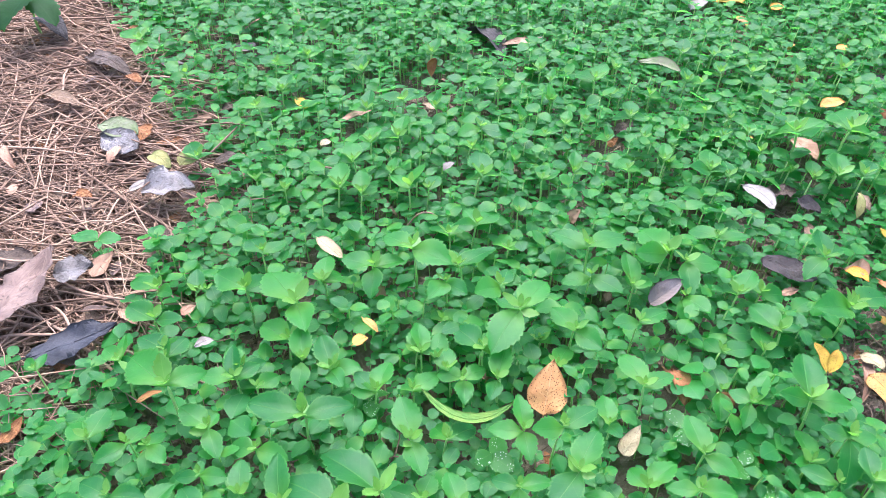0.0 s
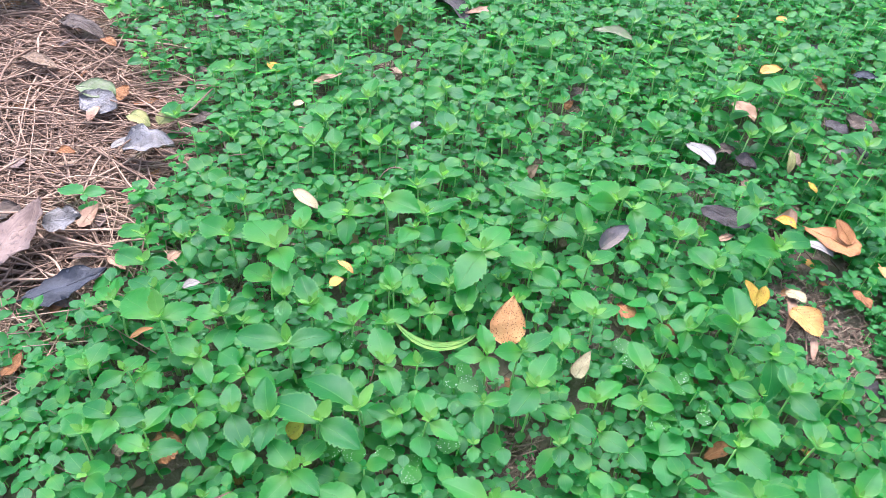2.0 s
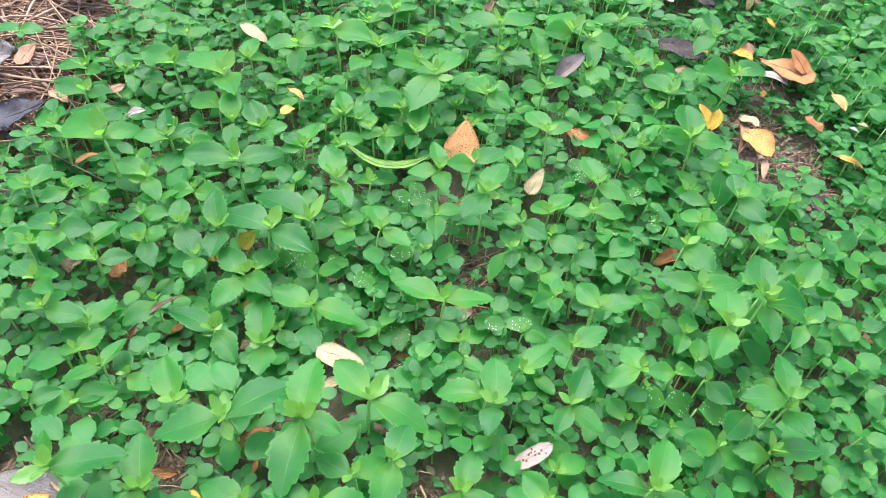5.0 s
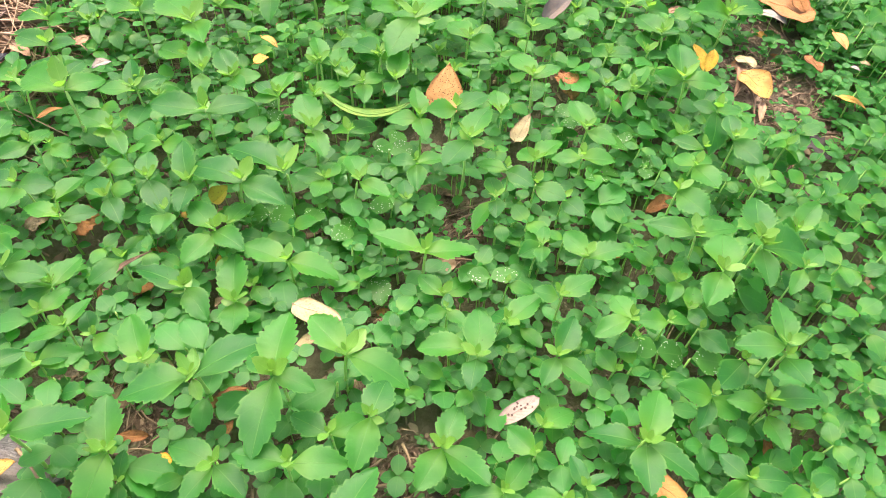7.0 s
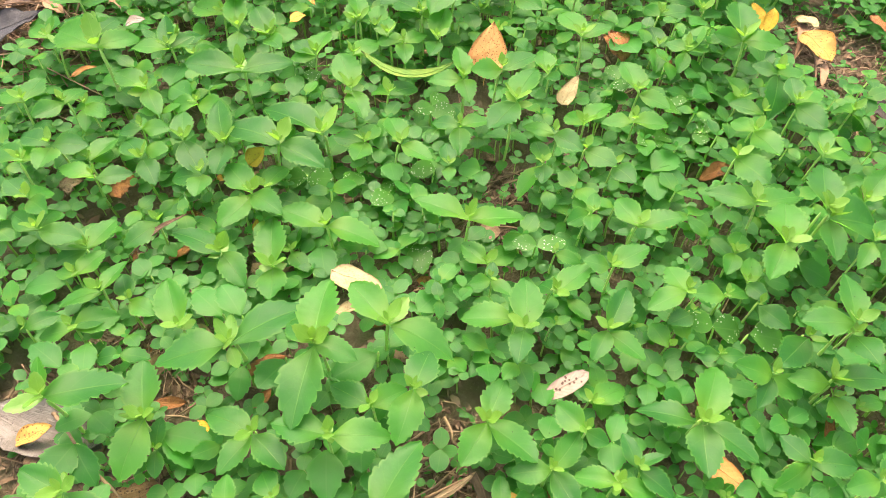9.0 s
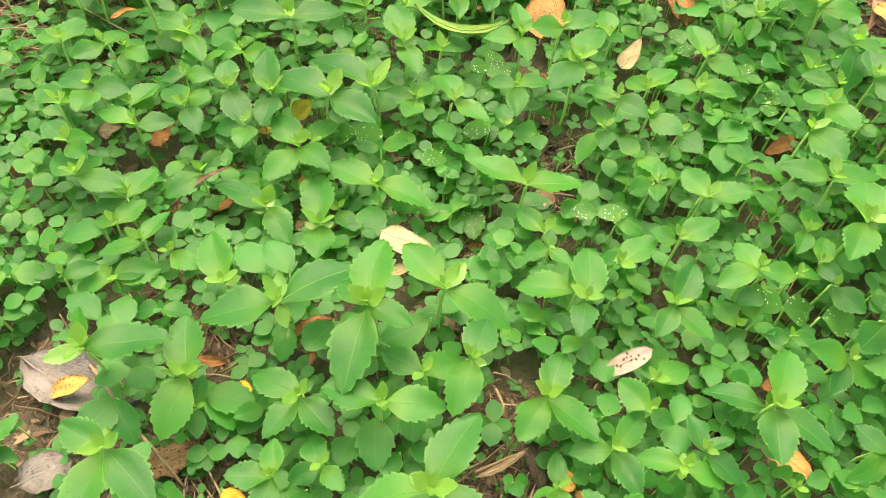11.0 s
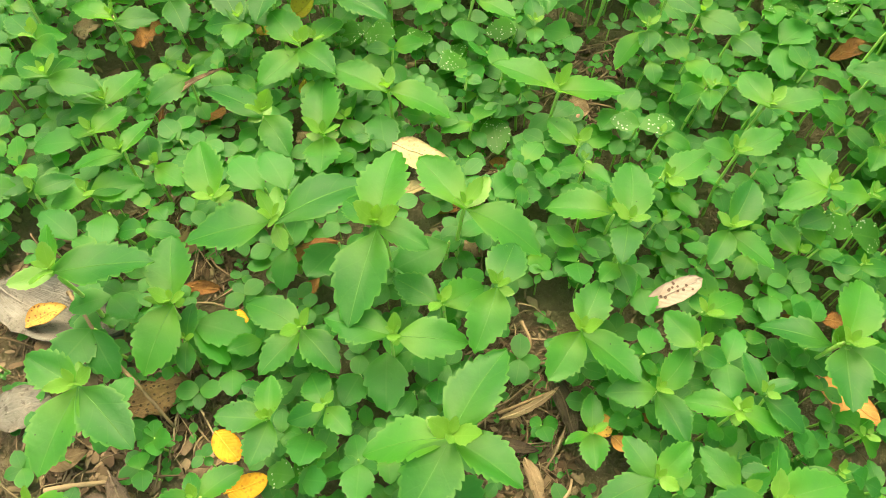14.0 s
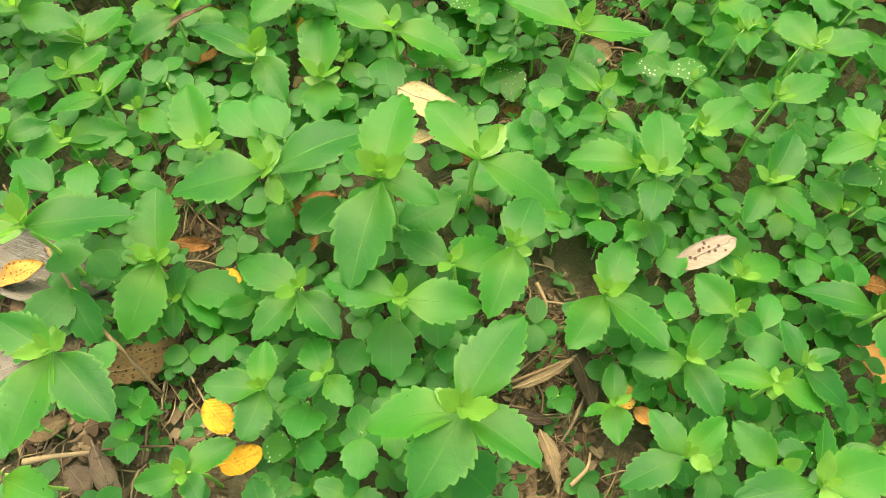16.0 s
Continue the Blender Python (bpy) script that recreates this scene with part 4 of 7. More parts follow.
weed(-0.303, -0.265, 0.060, [(174, 0.034, 5, 0.99, 9), (26, 0.031, -5, 1.01, 9)])
weed(-0.333, -0.307, 0.075, [(154, 0.032, -5, 0.96, 0), (87, 0.027, -30, 1.15, 27), (-24, 0.028, 5, 1.05, 9)])
weed(-0.313, -0.332, 0.070, [(162, 0.033, -10, 1.0, -9), (-3, 0.034, 0, 1.01, 9), (108, 0.039, -20, 1.0, 9)])
weed(-0.216, -0.243, 0.060, [(-172, 0.032, -20, 1.11, -18), (-72, 0.028, 10, 1.1, -9)])
weed(-0.166, -0.255, 0.060, [(143, 0.04, 0, 0.96, 0), (-30, 0.036, 10, 1.03, 9), (-111, 0.041, -5, 1.02, 0)])
weed(-0.160, -0.244, 0.055, [(81, 0.037, -10, 0.99, 0)])
weed(-0.134, -0.212, 0.040, [(171, 0.03, -30, 1.05, -27), (-8, 0.027, 15, 1.13, 18), (106, 0.015, -5, 1.0, 0)], "speckled")
weed(-0.092, -0.194, 0.035, [(-94, 0.026, 20, 1.09, -9), (85, 0.015, -10, 0.97, 0)], "speckled")
weed(-0.066, -0.179, 0.040, [(-71, 0.028, 10, 1.09, 0)], "small")
weed(-0.059, -0.211, 0.035, [(128, 0.028, -30, 1.02, -9), (-108, 0.027, 25, 1.09, -18)], "speckled")
weed(0.016, -0.173, 0.040, [(160, 0.024, -20, 1.13, -18), (-74, 0.02, 10, 1.1, 9)], "small")
weed(-0.024, -0.181, 0.040, [(179, 0.024, -10, 1.07, -18), (137, 0.02, -15, 1.02, -9)], "speckled")
weed(-0.055, -0.220, 0.035, [(135, 0.037, -45, 1.02, -18), (-56, 0.027, 20, 1.1, 9), (83, 0.012, 0, 1.03, 0)], "small")
weed(-0.043, -0.201, 0.035, [(75, 0.034, -40, 0.98, 18), (-103, 0.028, 40, 1.04, -18)], "small")
weed(0.132, -0.153, 0.050, [(-52, 0.03, 20, 1.08, 18)])
weed(0.167, -0.152, 0.050, [(111, 0.038, -35, 0.99, -18), (52, 0.035, 0, 1.0, 0), (-8, 0.03, -5, 1.05, 18), (-75, 0.03, -5, 1.04, 0)], "small")
weed(0.233, -0.142, 0.070, [(-53, 0.041, 10, 1.09, 18)])
weed(0.243, -0.200, 0.080, [(169, 0.039, -5, 0.96, -9), (31, 0.044, -10, 1.01, 0)])
weed(0.257, -0.249, 0.095, [(85, 0.046, -10, 1.04, 0), (-108, 0.038, -5, 1.02, 0), (32, 0.013, -25, 1.03, 18)])
weed(0.286, -0.218, 0.105, [(92, 0.044, 0, 1.03, 0)])
weed(0.292, -0.218, 0.095, [(29, 0.065, -30, 1.06, 9), (-87, 0.036, -10, 0.99, 0)])
weed(0.296, -0.314, 0.100, [(93, 0.041, 5, 0.97, 9), (-169, 0.037, -5, 1.0, 0)])
weed(0.326, -0.229, 0.090, [(52, 0.026, 0, 1.04, 0), (-113, 0.026, -10, 1.0, 0)])
weed(0.233, -0.234, 0.055, [(73, 0.029, -10, 0.97, 0), (-104, 0.025, 10, 1.03, 0)])
weed(0.223, -0.281, 0.060, [(-170, 0.028, 5, 1.09, -9), (42, 0.026, -15, 1.02, 0)])
weed(0.241, -0.262, 0.055, [(73, 0.028, -5, 0.99, 0), (-55, 0.023, 20, 1.15, 27)])
weed(0.247, -0.285, 0.060, [(-45, 0.027, 5, 1.2, 27)])
weed(0.288, -0.226, 0.045, [(-8, 0.034, -25, 1.09, 27)], "small")
weed(0.336, -0.171, 0.070, [(59, 0.037, 15, 0.89, 0), (-147, 0.032, 30, 1.09, -27)])
weed(0.199, -0.396, 0.075, [(78, 0.046, 0, 0.94, 9), (-91, 0.038, 0, 1.06, 9), (-28, 0.042, -5, 0.92, -9)])
weed(0.218, -0.331, 0.055, [(-167, 0.019, 0, 1.05, -9), (13, 0.021, -10, 1.06, 9)])
weed(0.251, -0.346, 0.065, [(-174, 0.03, 10, 1.1, -18), (-23, 0.027, -25, 1.17, 18), (-106, 0.026, -10, 0.95, -9)])
weed(0.291, -0.345, 0.065, [(-178, 0.029, 0, 1.06, -9)])
weed(0.290, -0.345, 0.070, [(15, 0.043, 0, 0.95, -18)])
weed(0.276, -0.314, 0.070, [(-127, 0.036, 0, 1.01, 0)])
weed(0.301, -0.314, 0.085, [(-78, 0.033, 25, 1.13, 18)])
weed(0.295, -0.350, 0.055, [(-70, 0.029, 5, 1.08, 9)])
weed(0.314, -0.353, 0.050, [(33, 0.023, 0, 0.98, -9)])
weed(0.274, -0.404, 0.060, [(145, 0.025, -5, 1.05, -9), (10, 0.031, 0, 1.01, 0), (-132, 0.031, -10, 0.91, -27)])
weed(0.242, -0.424, 0.050, [(78, 0.016, -5, 1.03, 0), (-159, 0.016, 5, 1.04, -9), (6, 0.021, -35, 1.12, 9)], "small")
weed(0.265, -0.372, 0.050, [(39, 0.02, -5, 1.03, 0), (-144, 0.019, 20, 1.13, -9)], "small")
weed(0.248, -0.377, 0.045, [(-82, 0.018, -5, 1.0, 0), (-167, 0.015, 20, 1.09, -9), (93, 0.015, -15, 1.03, -9)], "small")
weed(0.287, -0.415, 0.050, [(59, 0.014, -25, 1.03, -9), (-140, 0.015, 5, 1.08, 0), (-4, 0.018, -30, 1.08, 18)], "small")
weed(0.306, -0.417, 0.080, [(-158, 0.026, 5, 1.07, 0), (44, 0.025, -5, 1.01, 0)])
weed(0.299, -0.381, 0.040, [(33, 0.024, -15, 1.03, 0), (89, 0.025, -45, 1.23, -36)], "small")
weed(0.231, -0.375, 0.040, [(-164, 0.018, 45, 1.08, -18), (-4, 0.016, -45, 1.2, 27)], "speckled")
weed(0.226, -0.347, 0.040, [(-5, 0.023, -40, 1.16, 27), (2, 0.024, -5, 1.0, 0)], "small")
weed(0.243, -0.305, 0.050, [(9, 0.031, -20, 1.06, 9)], "speckled")
weed(0.215, -0.304, 0.050, [(-173, 0.024, 20, 1.12, -18), (15, 0.03, -25, 1.04, 18)], "speckled")
weed(0.292, -0.300, 0.045, [(-70, 0.026, 10, 1.1, 18)], "small")
weed(0.307, -0.310, 0.040, [(18, 0.03, 0, 0.95, -9)], "small")
weed(0.320, -0.376, 0.045, [(-173, 0.021, 45, 1.19, -27), (12, 0.029, -45, 1.03, 27)], "small")
weed(0.193, -0.370, 0.045, [(-172, 0.02, 35, 1.19, -18), (65, 0.018, -5, 1.0, 0)], "small")
weed(0.220, -0.429, 0.045, [(120, 0.018, -45, 1.14, -18), (1, 0.014, -45, 1.35, 27)], "small")
weed(-0.337, 0.003, 0.085, [(159, 0.052, -10, 0.96, -9), (64, 0.042, -20, 1.11, 18)])
weed(-0.279, 0.002, 0.080, [(141, 0.069, -5, 1.05, 0), (-51, 0.05, 5, 0.98, 0)])
weed(-0.268, 0.051, 0.070, [(109, 0.044, -5, 1.01, 0), (79, 0.04, -25, 1.01, 18), (139, 0.037, -10, 1.04, 0)])
weed(-0.448, 0.000, 0.060, [(161, 0.045, -5, 0.95, 0), (-19, 0.027, 20, 0.98, 18)])
weed(-0.426, -0.043, 0.060, [(166, 0.047, -10, 0.98, -9), (9, 0.033, 10, 1.07, 18)])
weed(-0.406, 0.010, 0.055, [(117, 0.037, 5, 0.97, 0)])
weed(-0.397, 0.015, 0.055, [(-65, 0.036, 0, 0.99, 0), (-23, 0.026, 10, 1.0, 9)])
weed(-0.354, 0.077, 0.070, [(142, 0.043, -10, 0.98, -9), (65, 0.035, -10, 1.07, 9), (105, 0.027, -5, 0.96, 0)])
weed(-0.395, -0.078, 0.060, [(164, 0.04, -5, 1.02, 0), (63, 0.028, -20, 1.07, 27)])
weed(-0.410, -0.114, 0.060, [(83, 0.044, -25, 1.04, 27), (150, 0.034, -10, 1.01, -9)])
weed(-0.216, -0.063, 0.065, [(120, 0.041, 5, 0.99, 0), (-44, 0.032, 20, 1.01, 9)])
weed(-0.274, -0.032, 0.060, [(160, 0.047, -15, 1.02, -9)])
weed(-0.305, -0.082, 0.060, [(142, 0.036, 0, 1.0, 0), (50, 0.027, -10, 1.03, 18)])
weed(-0.456, -0.069, 0.050, [(118, 0.023, 5, 0.96, 0), (169, 0.034, -30, 1.05, -18), (-16, 0.022, 15, 1.04, 18)], "small")
weed(-0.073, 0.094, 0.070, [(-118, 0.04, 25, 1.08, -27), (83, 0.037, -10, 1.0, 0)])
weed(-0.044, 0.045, 0.090, [(70, 0.057, 0, 1.03, 0), (-110, 0.062, 0, 0.98, 0), (156, 0.032, -10, 1.03, 9), (-8, 0.022, -5, 0.99, 9)])
weed(0.015, 0.164, 0.090, [(38, 0.055, 0, 0.95, 0), (158, 0.047, 0, 1.01, -9)])
weed(-0.182, 0.115, 0.085, [(152, 0.051, -10, 1.0, 0), (-15, 0.055, 0, 1.07, 9), (82, 0.021, -5, 1.03, 0)])
weed(-0.221, 0.090, 0.070, [(171, 0.043, -10, 1.04, 0), (35, 0.037, -5, 1.01, 0), (-76, 0.041, -15, 0.9, 9)])
weed(-0.134, 0.084, 0.070, [(-99, 0.038, 15, 1.1, -9), (-30, 0.035, 10, 1.02, 18)])
weed(-0.128, 0.119, 0.065, [(49, 0.055, 0, 0.95, -9), (136, 0.034, 0, 1.03, 0)])
weed(-0.153, 0.176, 0.060, [(125, 0.051, -20, 1.06, 0), (73, 0.033, -5, 1.05, 0)])
weed(-0.121, 0.194, 0.070, [(-159, 0.03, 0, 1.07, -27), (64, 0.045, -5, 0.98, 0), (128, 0.039, -5, 0.94, 0)])
weed(-0.077, 0.242, 0.060, [(101, 0.032, 10, 0.9, 9), (65, 0.034, -20, 1.0, 9)])
weed(0.017, 0.048, 0.070, [(130, 0.046, -10, 1.02, -9), (-34, 0.037, 5, 1.1, 18)])
weed(0.081, 0.073, 0.075, [(-150, 0.032, 5, 1.05, -9), (48, 0.043, -10, 0.96, 0)])
weed(0.071, 0.137, 0.065, [(100, 0.048, 10, 0.9, 27), (56, 0.035, -10, 1.06, 0)])
weed(-0.073, -0.001, 0.070, [(144, 0.049, -10, 0.98, -9), (39, 0.037, -25, 1.1, 27)])
weed(-0.134, -0.019, 0.065, [(110, 0.04, 10, 0.92, 27), (65, 0.027, -20, 1.07, 18)])
weed(-0.103, -0.030, 0.060, [(115, 0.039, -5, 1.06, 0)])
weed(-0.079, 0.181, 0.050, [(124, 0.038, -15, 1.07, 0), (66, 0.034, -20, 0.98, 18)])
weed(-0.128, 0.044, 0.050, [(50, 0.033, -5, 1.04, 0), (128, 0.026, -15, 1.04, -9)])
weed(0.024, 0.142, 0.065, [(-30, 0.041, 5, 1.04, 9), (-156, 0.035, -5, 1.04, -9)])
weed(0.106, 0.188, 0.080, [(120, 0.064, -15, 0.97, -18), (-156, 0.041, 10, 1.1, -27)])
weed(0.127, 0.183, 0.075, [(-74, 0.045, -10, 0.94, 0), (15, 0.044, -5, 1.04, 9)])
weed(0.168, 0.252, 0.065, [(147, 0.039, -10, 1.05, -9), (16, 0.039, 0, 0.97, 0)])
weed(0.189, 0.160, 0.060, [(65, 0.045, 5, 0.98, -9), (109, 0.035, -25, 1.06, -18)])
weed(0.217, 0.180, 0.050, [(31, 0.043, -25, 1.03, 27), (105, 0.033, -10, 1.01, 0)])
weed(0.287, 0.234, 0.075, [(-128, 0.039, -10, 0.94, 9), (101, 0.043, 10, 0.97, 9), (49, 0.032, 5, 0.99, -9)])
weed(0.309, 0.170, 0.060, [(-140, 0.061, 25, 1.03, -18)])
weed(0.318, 0.186, 0.055, [(37, 0.048, -5, 1.07, 0)])
weed(0.228, 0.108, 0.065, [(124, 0.051, -15, 1.02, -9), (49, 0.036, -5, 0.96, 0)])
weed(0.213, 0.084, 0.055, [(96, 0.038, 0, 1.01, 9)])
weed(0.130, 0.140, 0.060, [(-56, 0.038, 20, 1.11, 18), (-82, 0.032, -10, 0.96, 0)])
weed(0.460, 0.421, 0.070, [(106, 0.06, -10, 1.11, -9), (41, 0.065, -5, 0.95, -9)])
weed(0.330, 0.448, 0.060, [(87, 0.039, 5, 1.01, 9), (46, 0.036, -5, 0.97, 9)])
weed(0.104, 0.400, 0.060, [(98, 0.038, 10, 0.95, 9), (56, 0.042, -15, 0.95, 9)])
weed(0.162, 0.394, 0.060, [(93, 0.038, 10, 0.93, 9), (48, 0.034, -10, 0.98, 18)])
weed(-0.574, 0.067, 0.050, [(170, 0.039, -5, 0.99, 0), (29, 0.027, 0, 1.1, 18), (-50, 0.015, 5, 0.99, 0)], "small")
weed(-0.393, 0.542, 0.060, [(104, 0.039, 15, 0.9, -27), (131, 0.061, -20, 1.01, 0)])
weed(-0.500, 0.571, 0.060, [(89, 0.05, -5, 1.0, 0), (139, 0.037, -15, 1.07, -9)])
weed(-0.298, 0.638, 0.060, [(92, 0.046, 10, 0.99, -18), (126, 0.044, -5, 1.03, 9)])
weed(-0.295, 0.454, 0.070, [(159, 0.044, -5, 0.97, -9), (73, 0.054, -10, 0.98, 0)])
weed(-0.341, 0.416, 0.070, [(101, 0.046, 10, 0.94, -18), (145, 0.045, -10, 1.06, -9)])
weed(-0.247, 0.466, 0.060, [(95, 0.04, 15, 0.97, -36), (66, 0.03, -10, 0.97, 18)])
weed(-0.507, 0.386, 0.065, [(160, 0.051, -10, 1.08, -9), (70, 0.048, -5, 1.05, 9)])
weed(-0.490, 0.444, 0.065, [(103, 0.046, 10, 0.94, -9), (154, 0.041, 5, 1.01, 0)])
weed(-0.272, 0.356, 0.070, [(101, 0.05, 10, 0.93, -18), (141, 0.047, -20, 1.11, -9)])
weed(-0.313, 0.349, 0.060, [(101, 0.044, 0, 0.96, -9), (133, 0.034, -15, 1.0, -9)])
weed(-0.315, 0.282, 0.070, [(113, 0.045, 0, 1.0, 0), (146, 0.036, -15, 1.04, -18)])
weed(-0.308, 0.215, 0.075, [(115, 0.053, 0, 0.99, 0), (94, 0.054, -25, 0.95, 9), (144, 0.048, -15, 0.98, -9)])
weed(-0.282, 0.222, 0.065, [(111, 0.042, 10, 0.94, 0), (73, 0.032, -15, 1.0, 18)])
weed(-0.261, 0.284, 0.060, [(101, 0.031, 15, 0.92, -27), (68, 0.025, -20, 1.07, 18)])
weed(-0.224, 0.245, 0.070, [(139, 0.042, -5, 0.97, 9), (92, 0.059, 5, 0.93, -36)])
weed(-0.135, 0.282, 0.080, [(109, 0.053, 0, 0.98, 0), (70, 0.047, -20, 0.99, 9), (123, 0.062, -35, 0.92, -27)])
weed(-0.201, 0.260, 0.060, [(86, 0.037, 0, 1.04, 0)])
weed(-0.141, 0.359, 0.060, [(101, 0.03, 15, 0.89, 36), (70, 0.025, -15, 0.98, 9)])
weed(-0.103, 0.354, 0.060, [(100, 0.032, 15, 0.95, 36), (63, 0.029, -15, 0.98, 9)])
weed(-0.166, 0.420, 0.065, [(-136, 0.036, 0, 1.04, -18), (-8, 0.044, 0, 1.02, 9), (106, 0.029, 15, 0.9, 9)])
weed(-0.160, 0.533, 0.070, [(150, 0.049, -10, 0.97, -9), (10, 0.03, -5, 1.05, 27)])
weed(-0.075, 0.512, 0.070, [(97, 0.042, 15, 0.94, 45), (63, 0.034, -15, 1.05, 9)])
weed(-0.085, 0.584, 0.065, [(95, 0.031, 20, 0.88, -27)])
weed(-0.109, 0.626, 0.060, [(92, 0.034, 20, 0.91, -18), (116, 0.054, -20, 1.06, 0)])
weed(-0.112, 0.460, 0.060, [(100, 0.036, 15, 0.95, 45), (134, 0.028, 0, 0.97, 0)])
weed(-0.071, 0.431, 0.060, [(73, 0.036, 0, 1.0, 0), (125, 0.032, -15, 1.09, -9)])
weed(-0.058, 0.314, 0.065, [(99, 0.035, 5, 1.02, 0), (59, 0.035, 0, 1.05, 0)])
weed(-0.168, 0.371, 0.060, [(123, 0.038, -10, 0.98, 0), (66, 0.03, -15, 1.02, 18)])
weed(-0.536, 0.526, 0.065, [(163, 0.04, -5, 1.07, -9), (78, 0.042, -15, 0.99, 18)])
weed(-0.432, 0.220, 0.060, [(114, 0.034, 5, 0.96, 0), (76, 0.031, -20, 1.1, 18)])
weed(-0.385, 0.211, 0.060, [(106, 0.031, 0, 0.97, -9), (143, 0.032, -20, 1.02, -9)])
weed(-0.277, 0.329, 0.055, [(111, 0.028, 5, 0.98, 0)])
weed(-0.015, 0.591, 0.075, [(78, 0.052, 5, 0.95, 0), (127, 0.052, -15, 0.98, -9)])
weed(0.013, 0.656, 0.065, [(45, 0.042, -20, 1.02, 27), (86, 0.029, 10, 0.97, 0)])
weed(-0.046, 0.461, 0.065, [(92, 0.03, 15, 0.94, 0), (125, 0.027, -15, 1.04, -18)])
weed(-0.019, 0.480, 0.065, [(95, 0.029, 15, 0.89, 9), (60, 0.033, -15, 1.02, 9)])
weed(0.018, 0.442, 0.060, [(93, 0.033, 15, 0.95, 36), (119, 0.033, -20, 1.05, -9)])
weed(0.046, 0.498, 0.070, [(97, 0.041, 15, 0.94, 9), (129, 0.039, -25, 1.11, -18), (55, 0.034, -5, 0.96, 9)])
weed(0.069, 0.453, 0.065, [(84, 0.034, 15, 0.9, -27), (-105, 0.033, 10, 1.01, -9)])
weed(0.124, 0.500, 0.060, [(89, 0.031, 15, 0.9, 9), (114, 0.034, -20, 1.11, -9)])
weed(0.098, 0.394, 0.070, [(91, 0.036, 10, 0.93, 18), (60, 0.032, -10, 0.97, 0)])
weed(-0.019, 0.342, 0.065, [(97, 0.039, 15, 0.93, 27), (58, 0.032, -10, 1.01, 9)])
weed(-0.036, 0.417, 0.060, [(74, 0.037, -10, 0.99, 0), (121, 0.034, -25, 1.08, -18)])
weed(0.120, 0.742, 0.065, [(91, 0.044, 10, 0.95, 0), (60, 0.045, -10, 0.93, 9)])
weed(0.173, 0.757, 0.060, [(88, 0.032, 10, 0.91, 9), (102, 0.043, -20, 1.1, -9)])
weed(0.182, 0.686, 0.065, [(87, 0.041, 10, 0.94, 0), (104, 0.056, -20, 0.99, -9)])
weed(0.128, 0.642, 0.065, [(92, 0.036, 15, 0.97, 9), (110, 0.045, -20, 1.06, -9)])
weed(0.158, 0.382, 0.075, [(93, 0.045, 5, 1.01, 0), (-134, 0.04, 25, 0.99, -27), (52, 0.039, -10, 1.01, 0)])
weed(0.187, 0.395, 0.060, [(97, 0.035, 10, 0.99, 18), (56, 0.035, -15, 1.05, 0)])
weed(0.252, 0.641, 0.060, [(61, 0.044, 0, 0.97, -9), (113, 0.034, -20, 1.13, -18)])
weed(0.304, 0.710, 0.070, [(92, 0.045, 10, 1.0, 18), (53, 0.037, -10, 0.94, 9)])
weed(0.275, 0.493, 0.085, [(107, 0.067, -25, 1.15, -27), (40, 0.052, 5, 1.0, -9), (-83, 0.074, 25, 1.05, 9)])
weed(0.328, 0.421, 0.070, [(88, 0.052, 0, 0.98, 9), (51, 0.041, -10, 0.97, 0)])
weed(0.353, 0.522, 0.085, [(101, 0.073, -15, 1.02, -9), (39, 0.069, -20, 0.93, 18)])
weed(0.380, 0.757, 0.065, [(83, 0.046, 10, 0.96, 18), (103, 0.052, -20, 1.01, -18)])
weed(0.296, 0.413, 0.065, [(89, 0.039, 10, 0.96, 9), (47, 0.033, -5, 1.0, 0)])
weed(0.271, 0.431, 0.060, [(88, 0.035, 10, 0.94, 27), (108, 0.032, -25, 0.99, -27)])
weed(0.217, 0.509, 0.065, [(79, 0.032, 5, 0.98, 0), (111, 0.034, -25, 1.05, -27)])
weed(0.182, 0.496, 0.060, [(71, 0.034, -5, 0.97, -9), (107, 0.039, -25, 1.07, -18)])
weed(0.111, 0.454, 0.055, [(90, 0.026, 10, 0.94, 9)])
weed(0.365, 0.438, 0.065, [(66, 0.04, 5, 0.96, 0), (94, 0.047, -25, 1.08, -18)])
weed(0.151, 0.642, 0.065, [(128, 0.037, -15, 0.96, -18), (51, 0.045, -10, 0.98, 0)])
weed(0.157, 0.553, 0.065, [(124, 0.035, -25, 1.09, -27), (49, 0.04, -10, 0.93, 9)])
weed(0.192, 0.548, 0.060, [(75, 0.03, 5, 1.03, 0)])
weed(0.300, 0.610, 0.065, [(110, 0.04, -20, 0.97, -27), (50, 0.04, -10, 1.01, 9)])
weed(0.012, 0.572, 0.060, [(119, 0.038, -15, 1.04, -9), (62, 0.038, -15, 1.08, 9)])
weed(0.073, 0.589, 0.060, [(111, 0.045, -20, 1.05, -9), (62, 0.037, -15, 1.05, 9)])
weed(0.234, 0.710, 0.060, [(100, 0.057, -20, 0.96, -9), (59, 0.045, -15, 0.95, 9)])
weed(0.051, 0.367, 0.065, [(118, 0.037, -15, 1.02, -9), (61, 0.034, -15, 1.08, 9)])
weed(0.232, 0.467, 0.060, [(103, 0.044, -25, 0.98, -18), (54, 0.033, -10, 0.98, 9)])
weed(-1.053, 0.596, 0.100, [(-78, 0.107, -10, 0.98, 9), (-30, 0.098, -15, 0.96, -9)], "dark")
weed(-0.506, -0.136, 0.060, [(156, 0.022), (103, 0.023)])
weed(-0.532, 0.246, 0.060, [(137, 0.049), (62, 0.027)])
weed(-0.658, 0.390, 0.060, [(-123, 0.03), (39, 0.038)])
